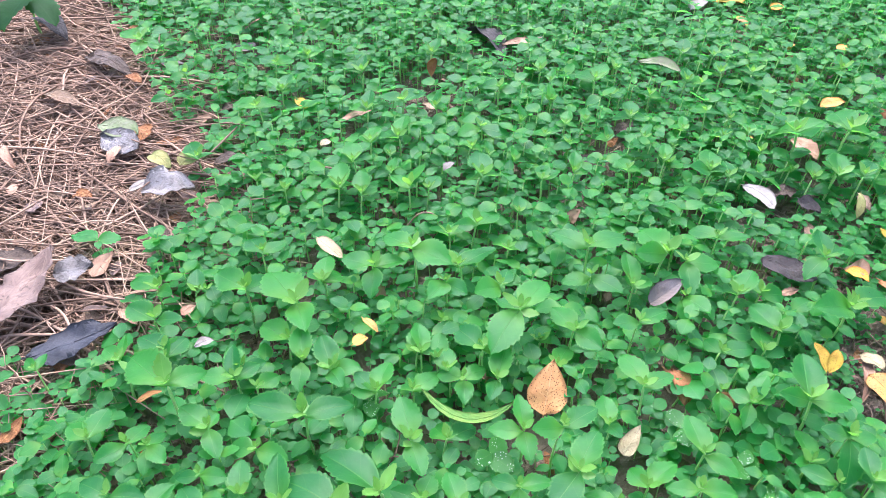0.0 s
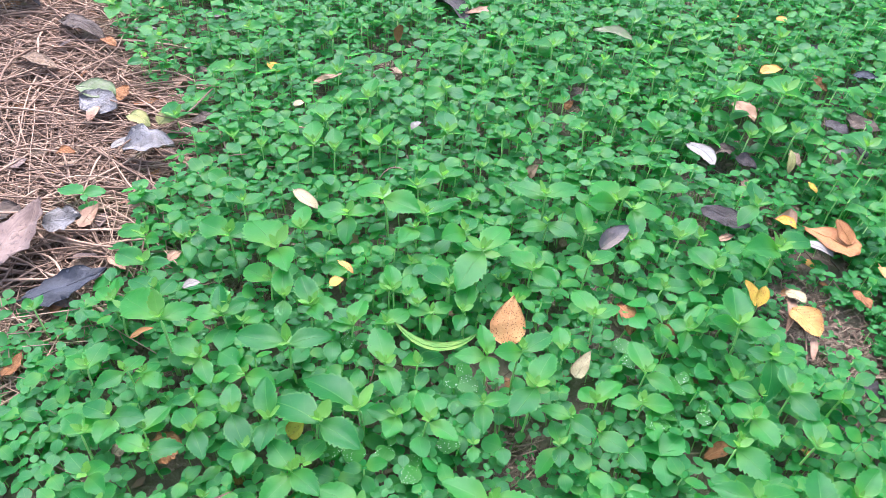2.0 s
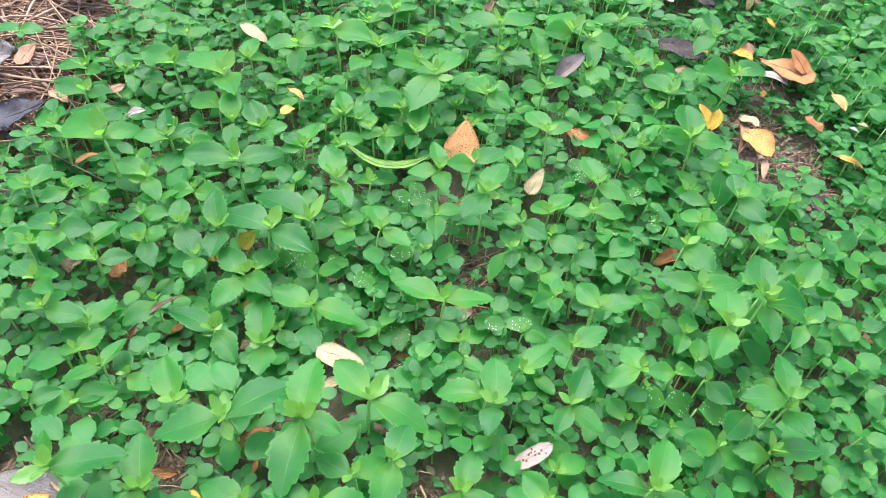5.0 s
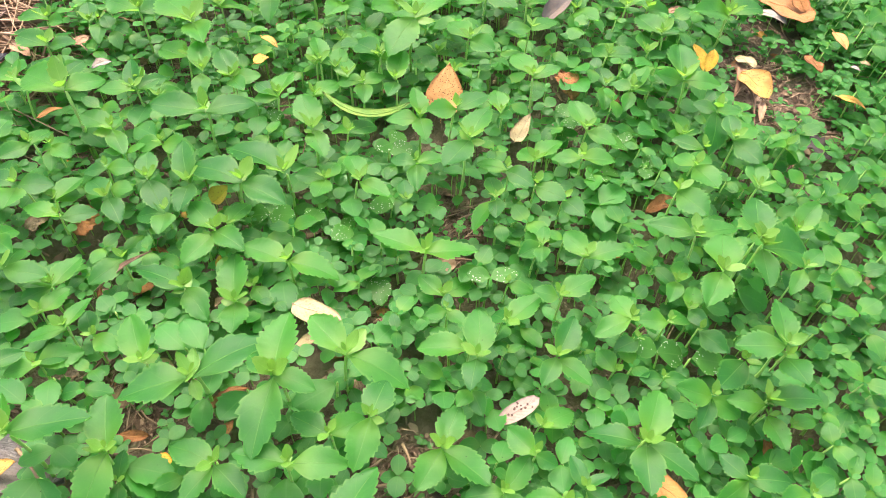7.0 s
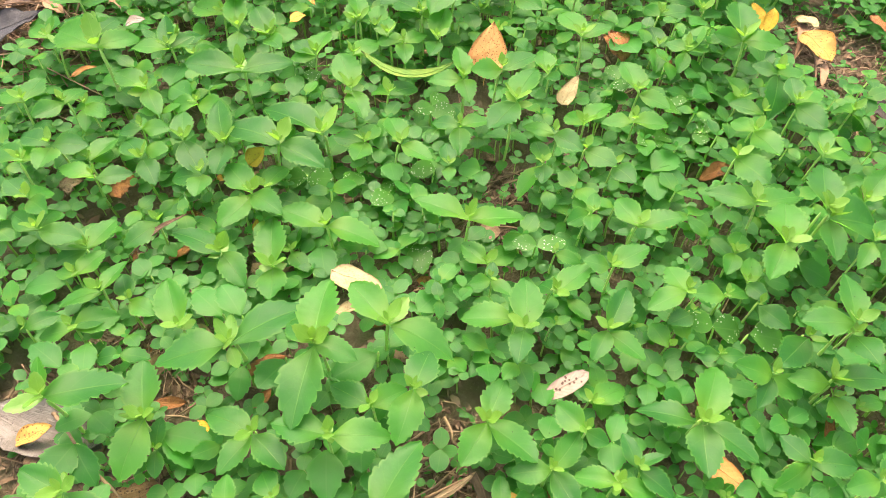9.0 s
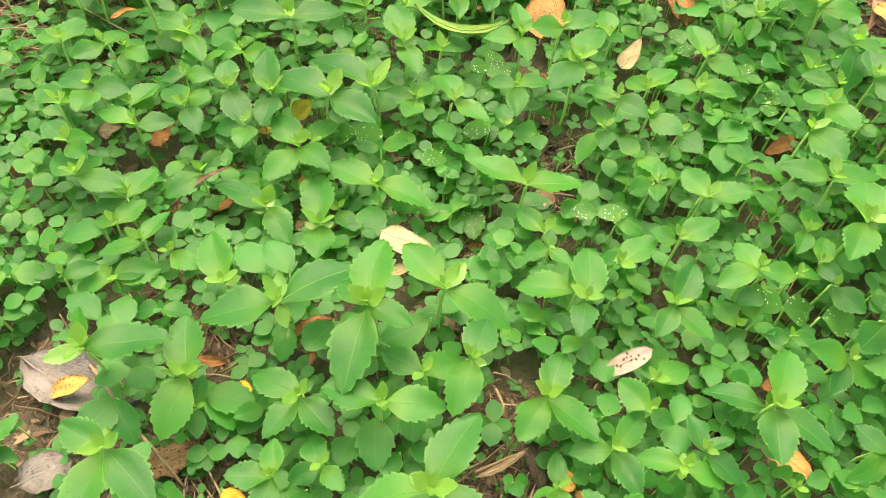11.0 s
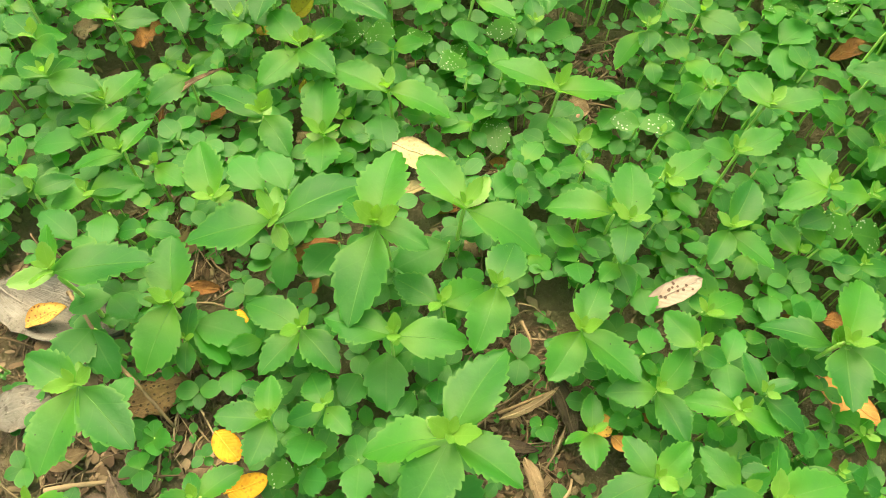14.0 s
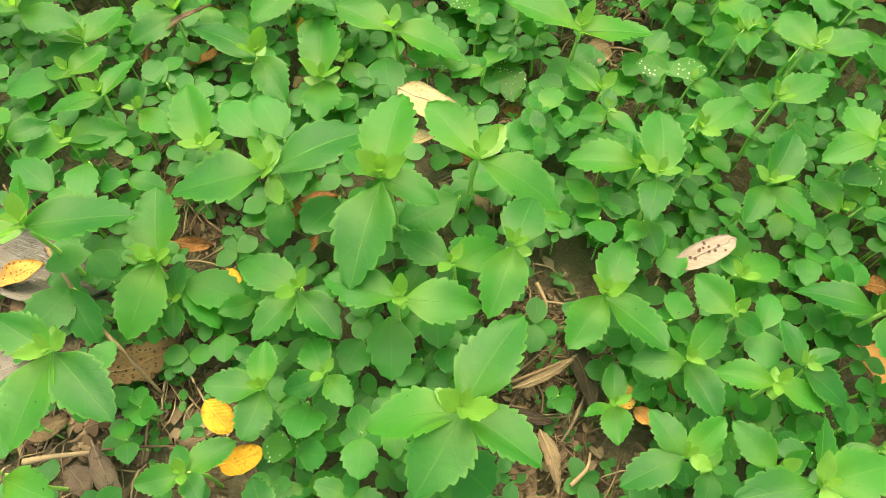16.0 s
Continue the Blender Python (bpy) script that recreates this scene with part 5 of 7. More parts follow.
weed(-0.794, 0.536, 0.070, [(162, 0.054), (10, 0.034), (-66, 0.046)])
weed(-0.658, 0.446, 0.070, [(-141, 0.027), (57, 0.04)])


class Pile:
    """Collects many small shapes into one mesh."""

    def __init__(self):
        self.v, self.f, self.u, self.n = [], [], [], 0

    def add(self, shape, m):
        p = np.asarray(shape[0])
        a = np.array(m)
        self.v.append(p @ a[:3, :3].T + a[:3, 3])
        self.f += [tuple(i + self.n for i in f) for f in shape[1]]
        self.u.append(np.asarray(shape[2]) if len(shape) > 2 else np.zeros((len(p), 2)))
        self.n += len(p)

    def build(self, name, material, label, category):
        if not self.n:
            return None
        ob = mesh_object(name, np.concatenate(self.v).tolist(), self.f, material, np.concatenate(self.u))
        return tagged(ob, label, category, kind="stuff")


class Crowd:
    """Finds the plants standing near a spot."""

    def __init__(self, size=0.05):
        self.size, self.cells = size, {}

    def put(self, x, y, r):
        self.cells.setdefault((int(x // self.size), int(y // self.size)), []).append((x, y, r))

    def free(self, x, y, k):
        i, j = int(x // self.size), int(y // self.size)
        for a in range(i - 1, i + 2):
            for b in range(j - 1, j + 2):
                for px, py, r in self.cells.get((a, b), ()):
                    if math.hypot(px - x, py - y) < r * k:
                        return False
        return True


margin_rng = random.Random(97)


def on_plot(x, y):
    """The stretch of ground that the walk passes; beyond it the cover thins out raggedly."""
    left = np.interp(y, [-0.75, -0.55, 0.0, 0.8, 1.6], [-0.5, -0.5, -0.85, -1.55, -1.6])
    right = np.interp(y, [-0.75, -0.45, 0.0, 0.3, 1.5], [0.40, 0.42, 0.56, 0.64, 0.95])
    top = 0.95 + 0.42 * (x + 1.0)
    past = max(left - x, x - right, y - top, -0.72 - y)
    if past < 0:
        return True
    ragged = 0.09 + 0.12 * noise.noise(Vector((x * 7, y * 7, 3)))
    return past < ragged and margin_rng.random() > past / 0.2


def tube(points, r0, r1, sides=5):
    """A bent tapering stalk through the points: verts, faces."""
    pts = [Vector(p) for p in points]
    verts, faces = [], []
    for i, p in enumerate(pts):
        d = (pts[min(i + 1, len(pts) - 1)] - pts[max(i - 1, 0)]).normalized()
        a = d.orthogonal().normalized()
        b = d.cross(a)
        r = r0 + (r1 - r0) * i / (len(pts) - 1)
        for j in range(sides):
            w = 2 * math.pi * j / sides
            verts.append(tuple(p + (a * math.cos(w) + b * math.sin(w)) * r))
    for i in range(len(pts) - 1):
        for j in range(sides):
            faces.append((i * sides + j, i * sides + (j + 1) % sides, (i + 1) * sides + (j + 1) % sides, (i + 1) * sides + j))
    faces.append(tuple(range(sides))[::-1])
    faces.append(tuple(range(len(verts) - sides, len(verts))))
    return verts, faces


# ---- fallen leaves and stalks ----
litter_rng = random.Random(61)
CRISP = ("brown", "brown_holes", "greybrown", "darkbrown", "dark", "black", "grey", "pinkbrown", "rust", "peach")


def fallen_leaf(label, style, start, end, width, bow=None, outline=None, roll=None, arch=None, cupped=None):
    """A dead leaf from its stalk end to its tip, curled, with a midrib that runs out into a stalk."""
    rng = litter_rng
    a, b = Vector(start), Vector(end)
    length = (b - a).length
    across, rows = 7, 14
    curl, cup = rng.uniform(-0.05, 0.16), rng.uniform(0.1, 0.7)
    curl, cup = curl if arch is None else arch, cup if cupped is None else cupped
    side, wave, phase = rng.uniform(-0.08, 0.08), rng.uniform(0.01, 0.04), rng.uniform(0, 6.28)
    side = side if bow is None else bow
    torn = rng.uniform(0.0, 0.12) * (1.0 if style in CRISP else 0.2)
    low, high = outline or (rng.uniform(0.5, 0.85), rng.uniform(0.65, 1.0))
    top = low / (low + high)
    full = top ** low * (1 - top) ** high
    crush = 0.17 if style in CRISP else 0.05
    lop, seed = rng.uniform(0.82, 1.15), rng.uniform(0, 50)
    verts, uvs, faces = [], [], []
    for i in range(rows):
        t = i / (rows - 1)
        w = 0.5 * width * (t ** low * (1 - t) ** high / full if 0 < t < 1 else 0.02)
        for j in range(across):
            s = -1 + 2 * j / (across - 1)
            ragged = 1 + torn * math.sin(t * 29 + phase * s) * (abs(s) == 1)
            ragged += (0.10 if style in CRISP else 0.04) * noise.noise(Vector((t * 7, seed, s))) * abs(s)
            y = s * w * ragged * (lop if s > 0 else 1)
            z = cup * abs(y) * (0.6 + 0.4 * math.sin(phase + 3 * t)) + curl * length * (1 - (2 * t - 1) ** 2)
            z += wave * width * math.sin(t * 11 + s * 3 + phase)
            z += crush * width * noise.noise(Vector((t * 3.5, s * 1.6, seed))) + 0.5 * crush * width * noise.noise(Vector((t * 9, s * 4, seed)))
            verts.append((t * length, y + side * length * 4 * t * (1 - t), z))
            uvs.append((t, s))
    for i in range(rows - 1):
        for j in range(across - 1):
            k = i * across + j
            faces.append((k, k + across, k + across + 1, k + 1))
    # a second skin gives the blade its thickness
    n = len(verts)
    thick = 0.0005
    verts += [(x, y, z - thick) for x, y, z in verts]
    uvs += uvs
    faces += [tuple(i + n for i in reversed(f)) for f in faces]
    rim = [j for j in range(across)] + [i * across + across - 1 for i in range(1, rows)]
    rim += [(rows - 1) * across + j for j in range(across - 2, -1, -1)] + [i * across for i in range(rows - 2, 0, -1)]
    faces += [(p, p + n, q + n, q) for p, q in zip(rim, rim[1:] + rim[:1])]
    ob = mesh_object("fallen_leaf", verts, faces, FALLEN[style], uvs)
    ahead = (b - a).normalized()
    left = Vector((0, 0, 1)).cross(ahead).normalized()
    up = ahead.cross(left)
    m = Matrix((ahead, left, up)).transposed().to_4x4()
    for i in range(5):
        p = a.lerp(b, i / 4)
        for back in (0.0, 0.022):
            LYING.append((p.x, p.y - back, 0.22 * width + 0.007 + 0.15 * back))
    ob.matrix_world = Matrix.Translation(a) @ m @ Matrix.Rotation(rng.uniform(-0.25, 0.25) if roll is None else radians(roll), 4, 'X')
    tagged(ob, label, "fallen leaf", "fallen leaves")
    rib_pts = []
    stalk = rng.choice((0.0, 0.0, 0.05, 0.12))
    for i in range(8):
        t = -stalk + (0.9 + stalk) * i / 7
        u = min(max(t, 0), 1)
        z = curl * length * (1 - (2 * u - 1) ** 2) + 0.0002 + crush * width * noise.noise(Vector((u * 3.5, 0, seed))) + 0.5 * crush * width * noise.noise(Vector((u * 9, 0, seed)))
        z += wave * width * math.sin(u * 11 + phase)
        rib_pts.append((t * length, side * length * 4 * u * (1 - u) + (0.3 * t * length * side if t < 0 else 0), z))
    v, f = tube(rib_pts, max(0.0005, 0.008 * length), 0.0003, 5)
    rib = mesh_object("midrib", v, f, FALLEN[style], [(0.5, 0.0)] * len(v), ob)
    return ob


def dry_stalk(label, pts, r, material):
    """A single long dry stalk bowed through a few points."""
    fine = []
    for i in range(len(pts) - 1):
        p0, p1, p2, p3 = (Vector(pts[min(max(k, 0), len(pts) - 1)]) for k in (i - 1, i, i + 1, i + 2))
        for s in range(5):
            t = s / 5
            fine.append(0.5 * (2 * p1 + (p2 - p0) * t + (2 * p0 - 5 * p1 + 4 * p2 - p3) * t * t + (3 * p1 - p0 - 3 * p2 + p3) * t ** 3))
    fine.append(Vector(pts[-1]))
    v, f = tube(fine, r, r * 0.55, 6)
    ob = mesh_object("dry_stalk", v, f, material)
    tagged(ob, label, "stalk", "loose dry stalks")


fallen_leaf("orange fallen leaf dotted with brown spots, leaning in the weeds", "orange_spotted", (-0.001, -0.034, 0.024), (0.000, 0.008, 0.064), 0.041, 0.0, (0.62, 1.1), 0, 0.02, 0.12)
fallen_leaf("pale beige fallen leaf lying on the weeds", "cream", (-0.306, 0.126, 0.063), (-0.268, 0.109, 0.053), 0.019)
fallen_leaf("small pale white dry leaf on the weeds", "white", (-0.195, 0.315, 0.053), (-0.182, 0.324, 0.063), 0.017)
fallen_leaf("half-moon shaped white dry leaf on the weeds", "white", (0.207, 0.393, 0.050), (0.247, 0.355, 0.046), 0.023, 0.14, (0.55, 0.5), 18, 0.0, 0.15)
fallen_leaf("dark brown rotting leaf under the weeds", "darkbrown", (0.240, 0.399, 0.036), (0.285, 0.423, 0.036), 0.030)
fallen_leaf("dark brown rotting leaf among sparse weeds", "dark", (0.285, 0.402, 0.034), (0.312, 0.380, 0.034), 0.026)
fallen_leaf("dark grey rotting leaf among the weeds", "dark", (0.222, 0.243, 0.050), (0.286, 0.226, 0.046), 0.034, 0.0, (0.45, 0.5), 14, 0.04, 0.15)
fallen_leaf("grey and purplish dry leaf propped on the weeds", "greypurple", (0.094, 0.136, 0.043), (0.125, 0.153, 0.073), 0.025)
fallen_leaf("yellow fallen leaf among the weeds", "yellow", (-0.487, 0.478, 0.033), (-0.451, 0.447, 0.033), 0.020)
fallen_leaf("narrow orange dry leaf standing in the weeds", "orange", (-0.296, 0.626, 0.023), (-0.288, 0.617, 0.063), 0.017)
fallen_leaf("black rotten leaf curled on the straw", "black", (-0.543, -0.112, 0.040), (-0.479, -0.043, 0.040), 0.043, outline=(0.5,0.7))
fallen_leaf("small yellow dry leaf on the weeds", "yellow_orange", (-0.208, 0.013, 0.063), (-0.186, -0.002, 0.063), 0.009)
fallen_leaf("yellow fallen leaf beneath the weeds", "yellow_orange", (-0.213, -0.009, 0.043), (-0.201, 0.005, 0.043), 0.016)
fallen_leaf("grey-green fallen leaf lying on the straw", "olive", (-0.735, 0.306, 0.045), (-0.667, 0.306, 0.040), 0.046)
fallen_leaf("grey dry leaf folded on the straw", "grey", (-0.716, 0.284, 0.040), (-0.647, 0.274, 0.040), 0.048)
fallen_leaf("pinkish orange dry leaf in the weeds", "peach", (0.290, 0.558, 0.033), (0.324, 0.517, 0.033), 0.032)
fallen_leaf("large orange leaf dotted brown on small weeds", "tan_orange", (0.362, 0.254, 0.036), (0.423, 0.213, 0.040), 0.052, 0.0, (0.85, 0.4), -6, 0.02, 0.12)
fallen_leaf("curled orange end of a dry leaf", "tan_orange", (0.416, 0.230, 0.040), (0.393, 0.252, 0.060), 0.030, 0.0, (0.35, 0.6), 0, 0.0, 0.1)
fallen_leaf("pale silvery leaf beneath the orange leaf", "white", (0.355, 0.225, 0.034), (0.392, 0.206, 0.034), 0.018)
fallen_leaf("yellow-brown cupped leaf with spots on bare soil", "ochre_spotted", (0.326, 0.098, 0.034), (0.356, 0.066, 0.026), 0.034, 0.04, (0.5, 0.65), 8, 0.06, 0.3)
fallen_leaf("cream dry leaf at the edge of the bare soil", "cream", (0.322, 0.126, 0.033), (0.345, 0.113, 0.033), 0.026, 0.0, outline=(0.45,0.5))
fallen_leaf("bright yellow folded leaf among the weeds", "yellow", (0.267, 0.110, 0.055), (0.282, 0.089, 0.035), 0.016)
fallen_leaf("bright yellow curled leaf half among the weeds", "yellow", (0.291, 0.109, 0.052), (0.285, 0.089, 0.034), 0.014)
fallen_leaf("narrow pale brown dry leaf on the soil", "peach", (0.327, 0.128, 0.028), (0.320, 0.069, 0.018), 0.013)
fallen_leaf("narrow pale strip of dry leaf on soil", "peach", (0.354, 0.073, 0.018), (0.348, 0.037, 0.015), 0.009)
fallen_leaf("small orange dry leaf in the weeds", "orange", (0.448, 0.203, 0.033), (0.458, 0.170, 0.033), 0.018)
fallen_leaf("dark bluish rotting leaf on the soil", "dark", (0.388, 0.013, 0.013), (0.418, -0.008, 0.013), 0.026)
fallen_leaf("small peach coloured dry leaf among weeds", "peach", (0.332, 0.283, 0.023), (0.353, 0.262, 0.033), 0.025)
fallen_leaf("cream dry leaf tip upright in the weeds", "cream", (0.080, -0.068, 0.034), (0.092, -0.042, 0.052), 0.016, 0.0, (0.4, 0.9), 0, 0.0, 0.1)
fallen_leaf("rust-brown dry leaf beneath the weeds", "rust", (0.120, 0.042, 0.046), (0.136, 0.004, 0.038), 0.024)
fallen_leaf("small rust-brown dry leaf beneath the weeds", "rust", (0.173, 0.041, 0.023), (0.190, 0.029, 0.023), 0.012)
fallen_leaf("cream-yellow fallen leaf beside the weeds", "cream", (-0.085, -0.307, 0.042), (-0.040, -0.317, 0.042), 0.024, 0.0, (0.4, 0.6), 0, 0.02, 0.1)
fallen_leaf("torn cream-yellow leaf on the soil", "cream", (-0.077, -0.339, 0.023), (-0.056, -0.325, 0.028), 0.012)
fallen_leaf("orange-brown dry leaf lying under the weeds", "orange", (0.206, -0.398, 0.026), (0.244, -0.416, 0.022), 0.020, 0.0, (0.5, 0.7), 0, 0.02, 0.1)
fallen_leaf("narrow rust-brown dry leaf between weeds", "rust", (0.305, -0.375, 0.020), (0.301, -0.352, 0.038), 0.008)
fallen_leaf("whitish dry leaf with brown specks on weeds", "white_spotted", (0.095, -0.385, 0.044), (0.124, -0.365, 0.056), 0.015, 0.0, (0.5, 0.45), 0, 0.02, 0.1)
fallen_leaf("bright amber fallen leaf on the soil", "amber", (-0.123, -0.520, 0.049), (-0.106, -0.531, 0.045), 0.014, outline=(0.6,0.6))
fallen_leaf("bright amber fallen leaf with rounded tip", "amber", (-0.113, -0.546, 0.023), (-0.092, -0.533, 0.028), 0.015, outline=(0.6,0.55))
fallen_leaf("brown decayed leaf with holes on dark soil", "brown_holes", (-0.194, -0.516, 0.015), (-0.160, -0.489, 0.017), 0.023, outline=(0.4,0.5))
fallen_leaf("dull ochre dry leaf with brown spots on a grey leaf", "ochre_spotted", (-0.270, -0.484, 0.023), (-0.248, -0.467, 0.028), 0.016)
fallen_leaf("large pale grey dry leaf on the soil", "grey", (-0.314, -0.457, 0.011), (-0.216, -0.469, 0.011), 0.044)
fallen_leaf("pale grey dry leaf on the soil", "grey", (-0.266, -0.541, 0.011), (-0.239, -0.518, 0.011), 0.028)
fallen_leaf("orange fallen leaf beneath the weeds", "amber", (-0.149, -0.442, 0.023), (-0.133, -0.453, 0.023), 0.009)
fallen_leaf("long brown curled dry leaf", "brown", (-0.253, -0.317, 0.033), (-0.213, -0.283, 0.053), 0.007)
fallen_leaf("narrow orange strip of dry leaf", "rust", (-0.255, -0.319, 0.023), (-0.253, -0.311, 0.033), 0.005)
fallen_leaf("narrow yellow dry leaf behind a green leaf", "yellow", (-0.162, -0.276, 0.033), (-0.160, -0.269, 0.043), 0.006)
fallen_leaf("orange-brown curled dry leaf on the soil", "rust", (-0.127, -0.403, 0.023), (-0.101, -0.379, 0.023), 0.011)
fallen_leaf("orange-brown dry leaf on the soil", "rust", (-0.188, -0.432, 0.018), (-0.165, -0.428, 0.018), 0.010)
fallen_leaf("grey-brown dry leaf on dark soil", "greybrown", (-0.184, -0.551, 0.013), (-0.154, -0.576, 0.013), 0.013)
fallen_leaf("brown dry leaf fragment on dark soil", "brown", (-0.221, -0.555, 0.013), (-0.202, -0.542, 0.013), 0.014)
fallen_leaf("skeletonised grey-brown leaf on soil", "greybrown", (-0.192, -0.566, 0.013), (-0.174, -0.577, 0.013), 0.013)
fallen_leaf("brown curled dry leaf under small weeds", "brown", (-0.142, -0.484, 0.018), (-0.121, -0.486, 0.018), 0.013)
fallen_leaf("orange leaf fragment beneath the weeds", "orange", (0.075, -0.455, 0.023), (0.088, -0.458, 0.023), 0.009)
fallen_leaf("orange leaf fragment with dark specks", "orange", (0.090, -0.462, 0.023), (0.100, -0.468, 0.023), 0.010)
fallen_leaf("dark brown strip of dead leaf on soil", "darkbrown", (0.017, -0.481, 0.013), (0.052, -0.478, 0.013), 0.008)
fallen_leaf("brown strip of dead leaf on soil", "pinkbrown", (0.044, -0.484, 0.013), (0.060, -0.514, 0.013), 0.009)
fallen_leaf("dark decayed leaf on the bare soil", "darkbrown", (0.049, -0.428, 0.011), (0.073, -0.469, 0.011), 0.013)
fallen_leaf("rust-brown dry leaf under the weeds", "rust", (0.016, -0.263, 0.023), (0.033, -0.254, 0.023), 0.013)
fallen_leaf("crumpled pale brown leaf on soil", "pinkbrown", (0.023, -0.221, 0.013), (0.043, -0.220, 0.013), 0.017)
fallen_leaf("crumpled pale brown leaf under weeds", "pinkbrown", (-0.025, -0.345, 0.015), (-0.013, -0.363, 0.015), 0.013)
fallen_leaf("orange leaf fragment under the weeds", "rust", (0.210, -0.356, 0.023), (0.224, -0.358, 0.023), 0.011)
fallen_leaf("crumpled pinkish brown leaf under weeds", "pinkbrown", (-0.158, -0.305, 0.013), (-0.153, -0.292, 0.013), 0.013)
fallen_leaf("reddish brown dry leaf under the weeds", "rust", (0.217, -0.125, 0.018), (0.246, -0.105, 0.023), 0.016)
fallen_leaf("reddish brown dry leaf under the weeds", "rust", (0.115, 0.051, 0.033), (0.137, 0.026, 0.023), 0.017)
fallen_leaf("yellow fallen leaf among the weeds", "yellow", (-0.188, -0.212, 0.043), (-0.176, -0.198, 0.053), 0.017)
fallen_leaf("rust-brown fallen leaf under the weeds", "rust", (-0.315, -0.251, 0.023), (-0.291, -0.231, 0.023), 0.035)
fallen_leaf("pale brown dry leaf under the weeds", "pinkbrown", (-0.353, -0.258, 0.023), (-0.338, -0.243, 0.023), 0.018)
fallen_leaf("thin orange dry leaf stalk in weeds", "orange", (-0.396, -0.136, 0.043), (-0.379, -0.117, 0.043), 0.009)
fallen_leaf("large grey-brown dead leaf on the straw", "greybrown", (-0.600, -0.102, 0.045), (-0.603, 0.029, 0.060), 0.071, outline=(0.6,0.8))
fallen_leaf("dark brown dead leaf beneath another on straw", "darkbrown", (-0.681, -0.016, 0.030), (-0.654, 0.041, 0.030), 0.047)
fallen_leaf("crumpled grey dry leaf on the straw", "grey", (-0.592, 0.003, 0.045), (-0.548, 0.022, 0.055), 0.040)
fallen_leaf("peach coloured dry leaf on the straw", "peach", (-0.558, 0.022, 0.030), (-0.557, 0.066, 0.035), 0.022)
fallen_leaf("flat grey decayed leaf on the straw", "grey", (-0.581, 0.175, 0.040), (-0.517, 0.204, 0.045), 0.058)
fallen_leaf("thin whitish leaf strip on the straw", "white", (-0.595, 0.170, 0.045), (-0.581, 0.206, 0.045), 0.013)
fallen_leaf("yellow-green fallen leaf at the straw edge", "yellowgreen", (-0.614, 0.254, 0.045), (-0.570, 0.234, 0.045), 0.026)
fallen_leaf("yellow-green fallen leaf at the straw edge", "yellowgreen", (-0.560, 0.242, 0.045), (-0.548, 0.281, 0.045), 0.031)
fallen_leaf("dark brown dead leaf on the straw", "darkbrown", (-0.901, 0.520, 0.030), (-0.780, 0.470, 0.035), 0.040)
fallen_leaf("small rust-orange dry leaf on straw", "rust", (-0.778, 0.452, 0.045), (-0.740, 0.438, 0.045), 0.023)
fallen_leaf("brown dead leaf on the straw", "brown", (-0.891, 0.378, 0.030), (-0.803, 0.360, 0.035), 0.030)
fallen_leaf("narrow peach dry leaf in the weeds", "peach", (-0.670, 0.675, 0.043), (-0.641, 0.683, 0.063), 0.014)
fallen_leaf("long pinkish dry leaf on the weeds", "peach", (-0.197, 0.759, 0.033), (-0.126, 0.803, 0.033), 0.028)
fallen_leaf("dark grey dead leaf under the weeds", "dark", (-0.278, 0.813, 0.023), (-0.186, 0.728, 0.018), 0.049)
fallen_leaf("small cream dry leaf on the weeds", "cream", (-0.376, 0.315, 0.063), (-0.368, 0.332, 0.063), 0.013)
fallen_leaf("bright yellow fallen leaf on the weeds", "yellow", (0.187, 1.043, 0.043), (0.246, 1.065, 0.043), 0.028)
fallen_leaf("narrow yellow dry leaf in the weeds", "yellow_orange", (0.226, 1.004, 0.033), (0.248, 0.967, 0.033), 0.015)
fallen_leaf("pale white dry leaf on the weeds", "white", (0.141, 1.014, 0.033), (0.175, 1.064, 0.033), 0.031)
fallen_leaf("dark dead leaf under the weeds", "dark", (0.115, 0.986, 0.018), (0.164, 1.028, 0.018), 0.034)
fallen_leaf("olive-green fallen leaf resting on weeds", "olive", (0.048, 0.717, 0.053), (0.122, 0.696, 0.053), 0.031)
fallen_leaf("orange-yellow fallen leaf on the weeds", "yellow_orange", (0.342, 0.659, 0.043), (0.383, 0.685, 0.043), 0.025)
fallen_leaf("orange fallen leaf beside bare soil", "amber", (0.327, 0.267, 0.033), (0.352, 0.253, 0.033), 0.022)
fallen_leaf("yellow-green leaf standing in the weeds", "yellowgreen", (0.356, 0.377, 0.035), (0.356, 0.406, 0.058), 0.012)
fallen_leaf("dark grey dead leaf on the straw", "dark", (-1.071, 0.610, 0.045), (-0.966, 0.556, 0.035), 0.046)
fallen_leaf("small peach dry leaf in the weeds", "peach", (-0.011, 0.272, 0.033), (-0.002, 0.278, 0.053), 0.018)
fallen_leaf("peach coloured dry leaf at the straw edge", "peach", (-0.491, -0.021, 0.035), (-0.459, -0.036, 0.035), 0.014)
fallen_leaf("small peach dry leaf on the weeds", "peach", (-0.413, -0.017, 0.043), (-0.405, 0.001, 0.043), 0.014)
fallen_leaf("pale white dry leaf on the weeds", "white", (-0.370, -0.063, 0.053), (-0.354, -0.049, 0.053), 0.013)
fallen_leaf("rust-brown dry leaf below the weeds", "rust", (-0.514, -0.110, 0.023), (-0.510, -0.088, 0.023), 0.021)
fallen_leaf("rust-orange dry leaf at the weeds' edge", "rust", (-0.503, -0.208, 0.033), (-0.503, -0.174, 0.033), 0.014)
fallen_leaf("peach coloured dry leaf on the straw", "peach", (-0.842, 0.229, 0.035), (-0.788, 0.184, 0.035), 0.015)
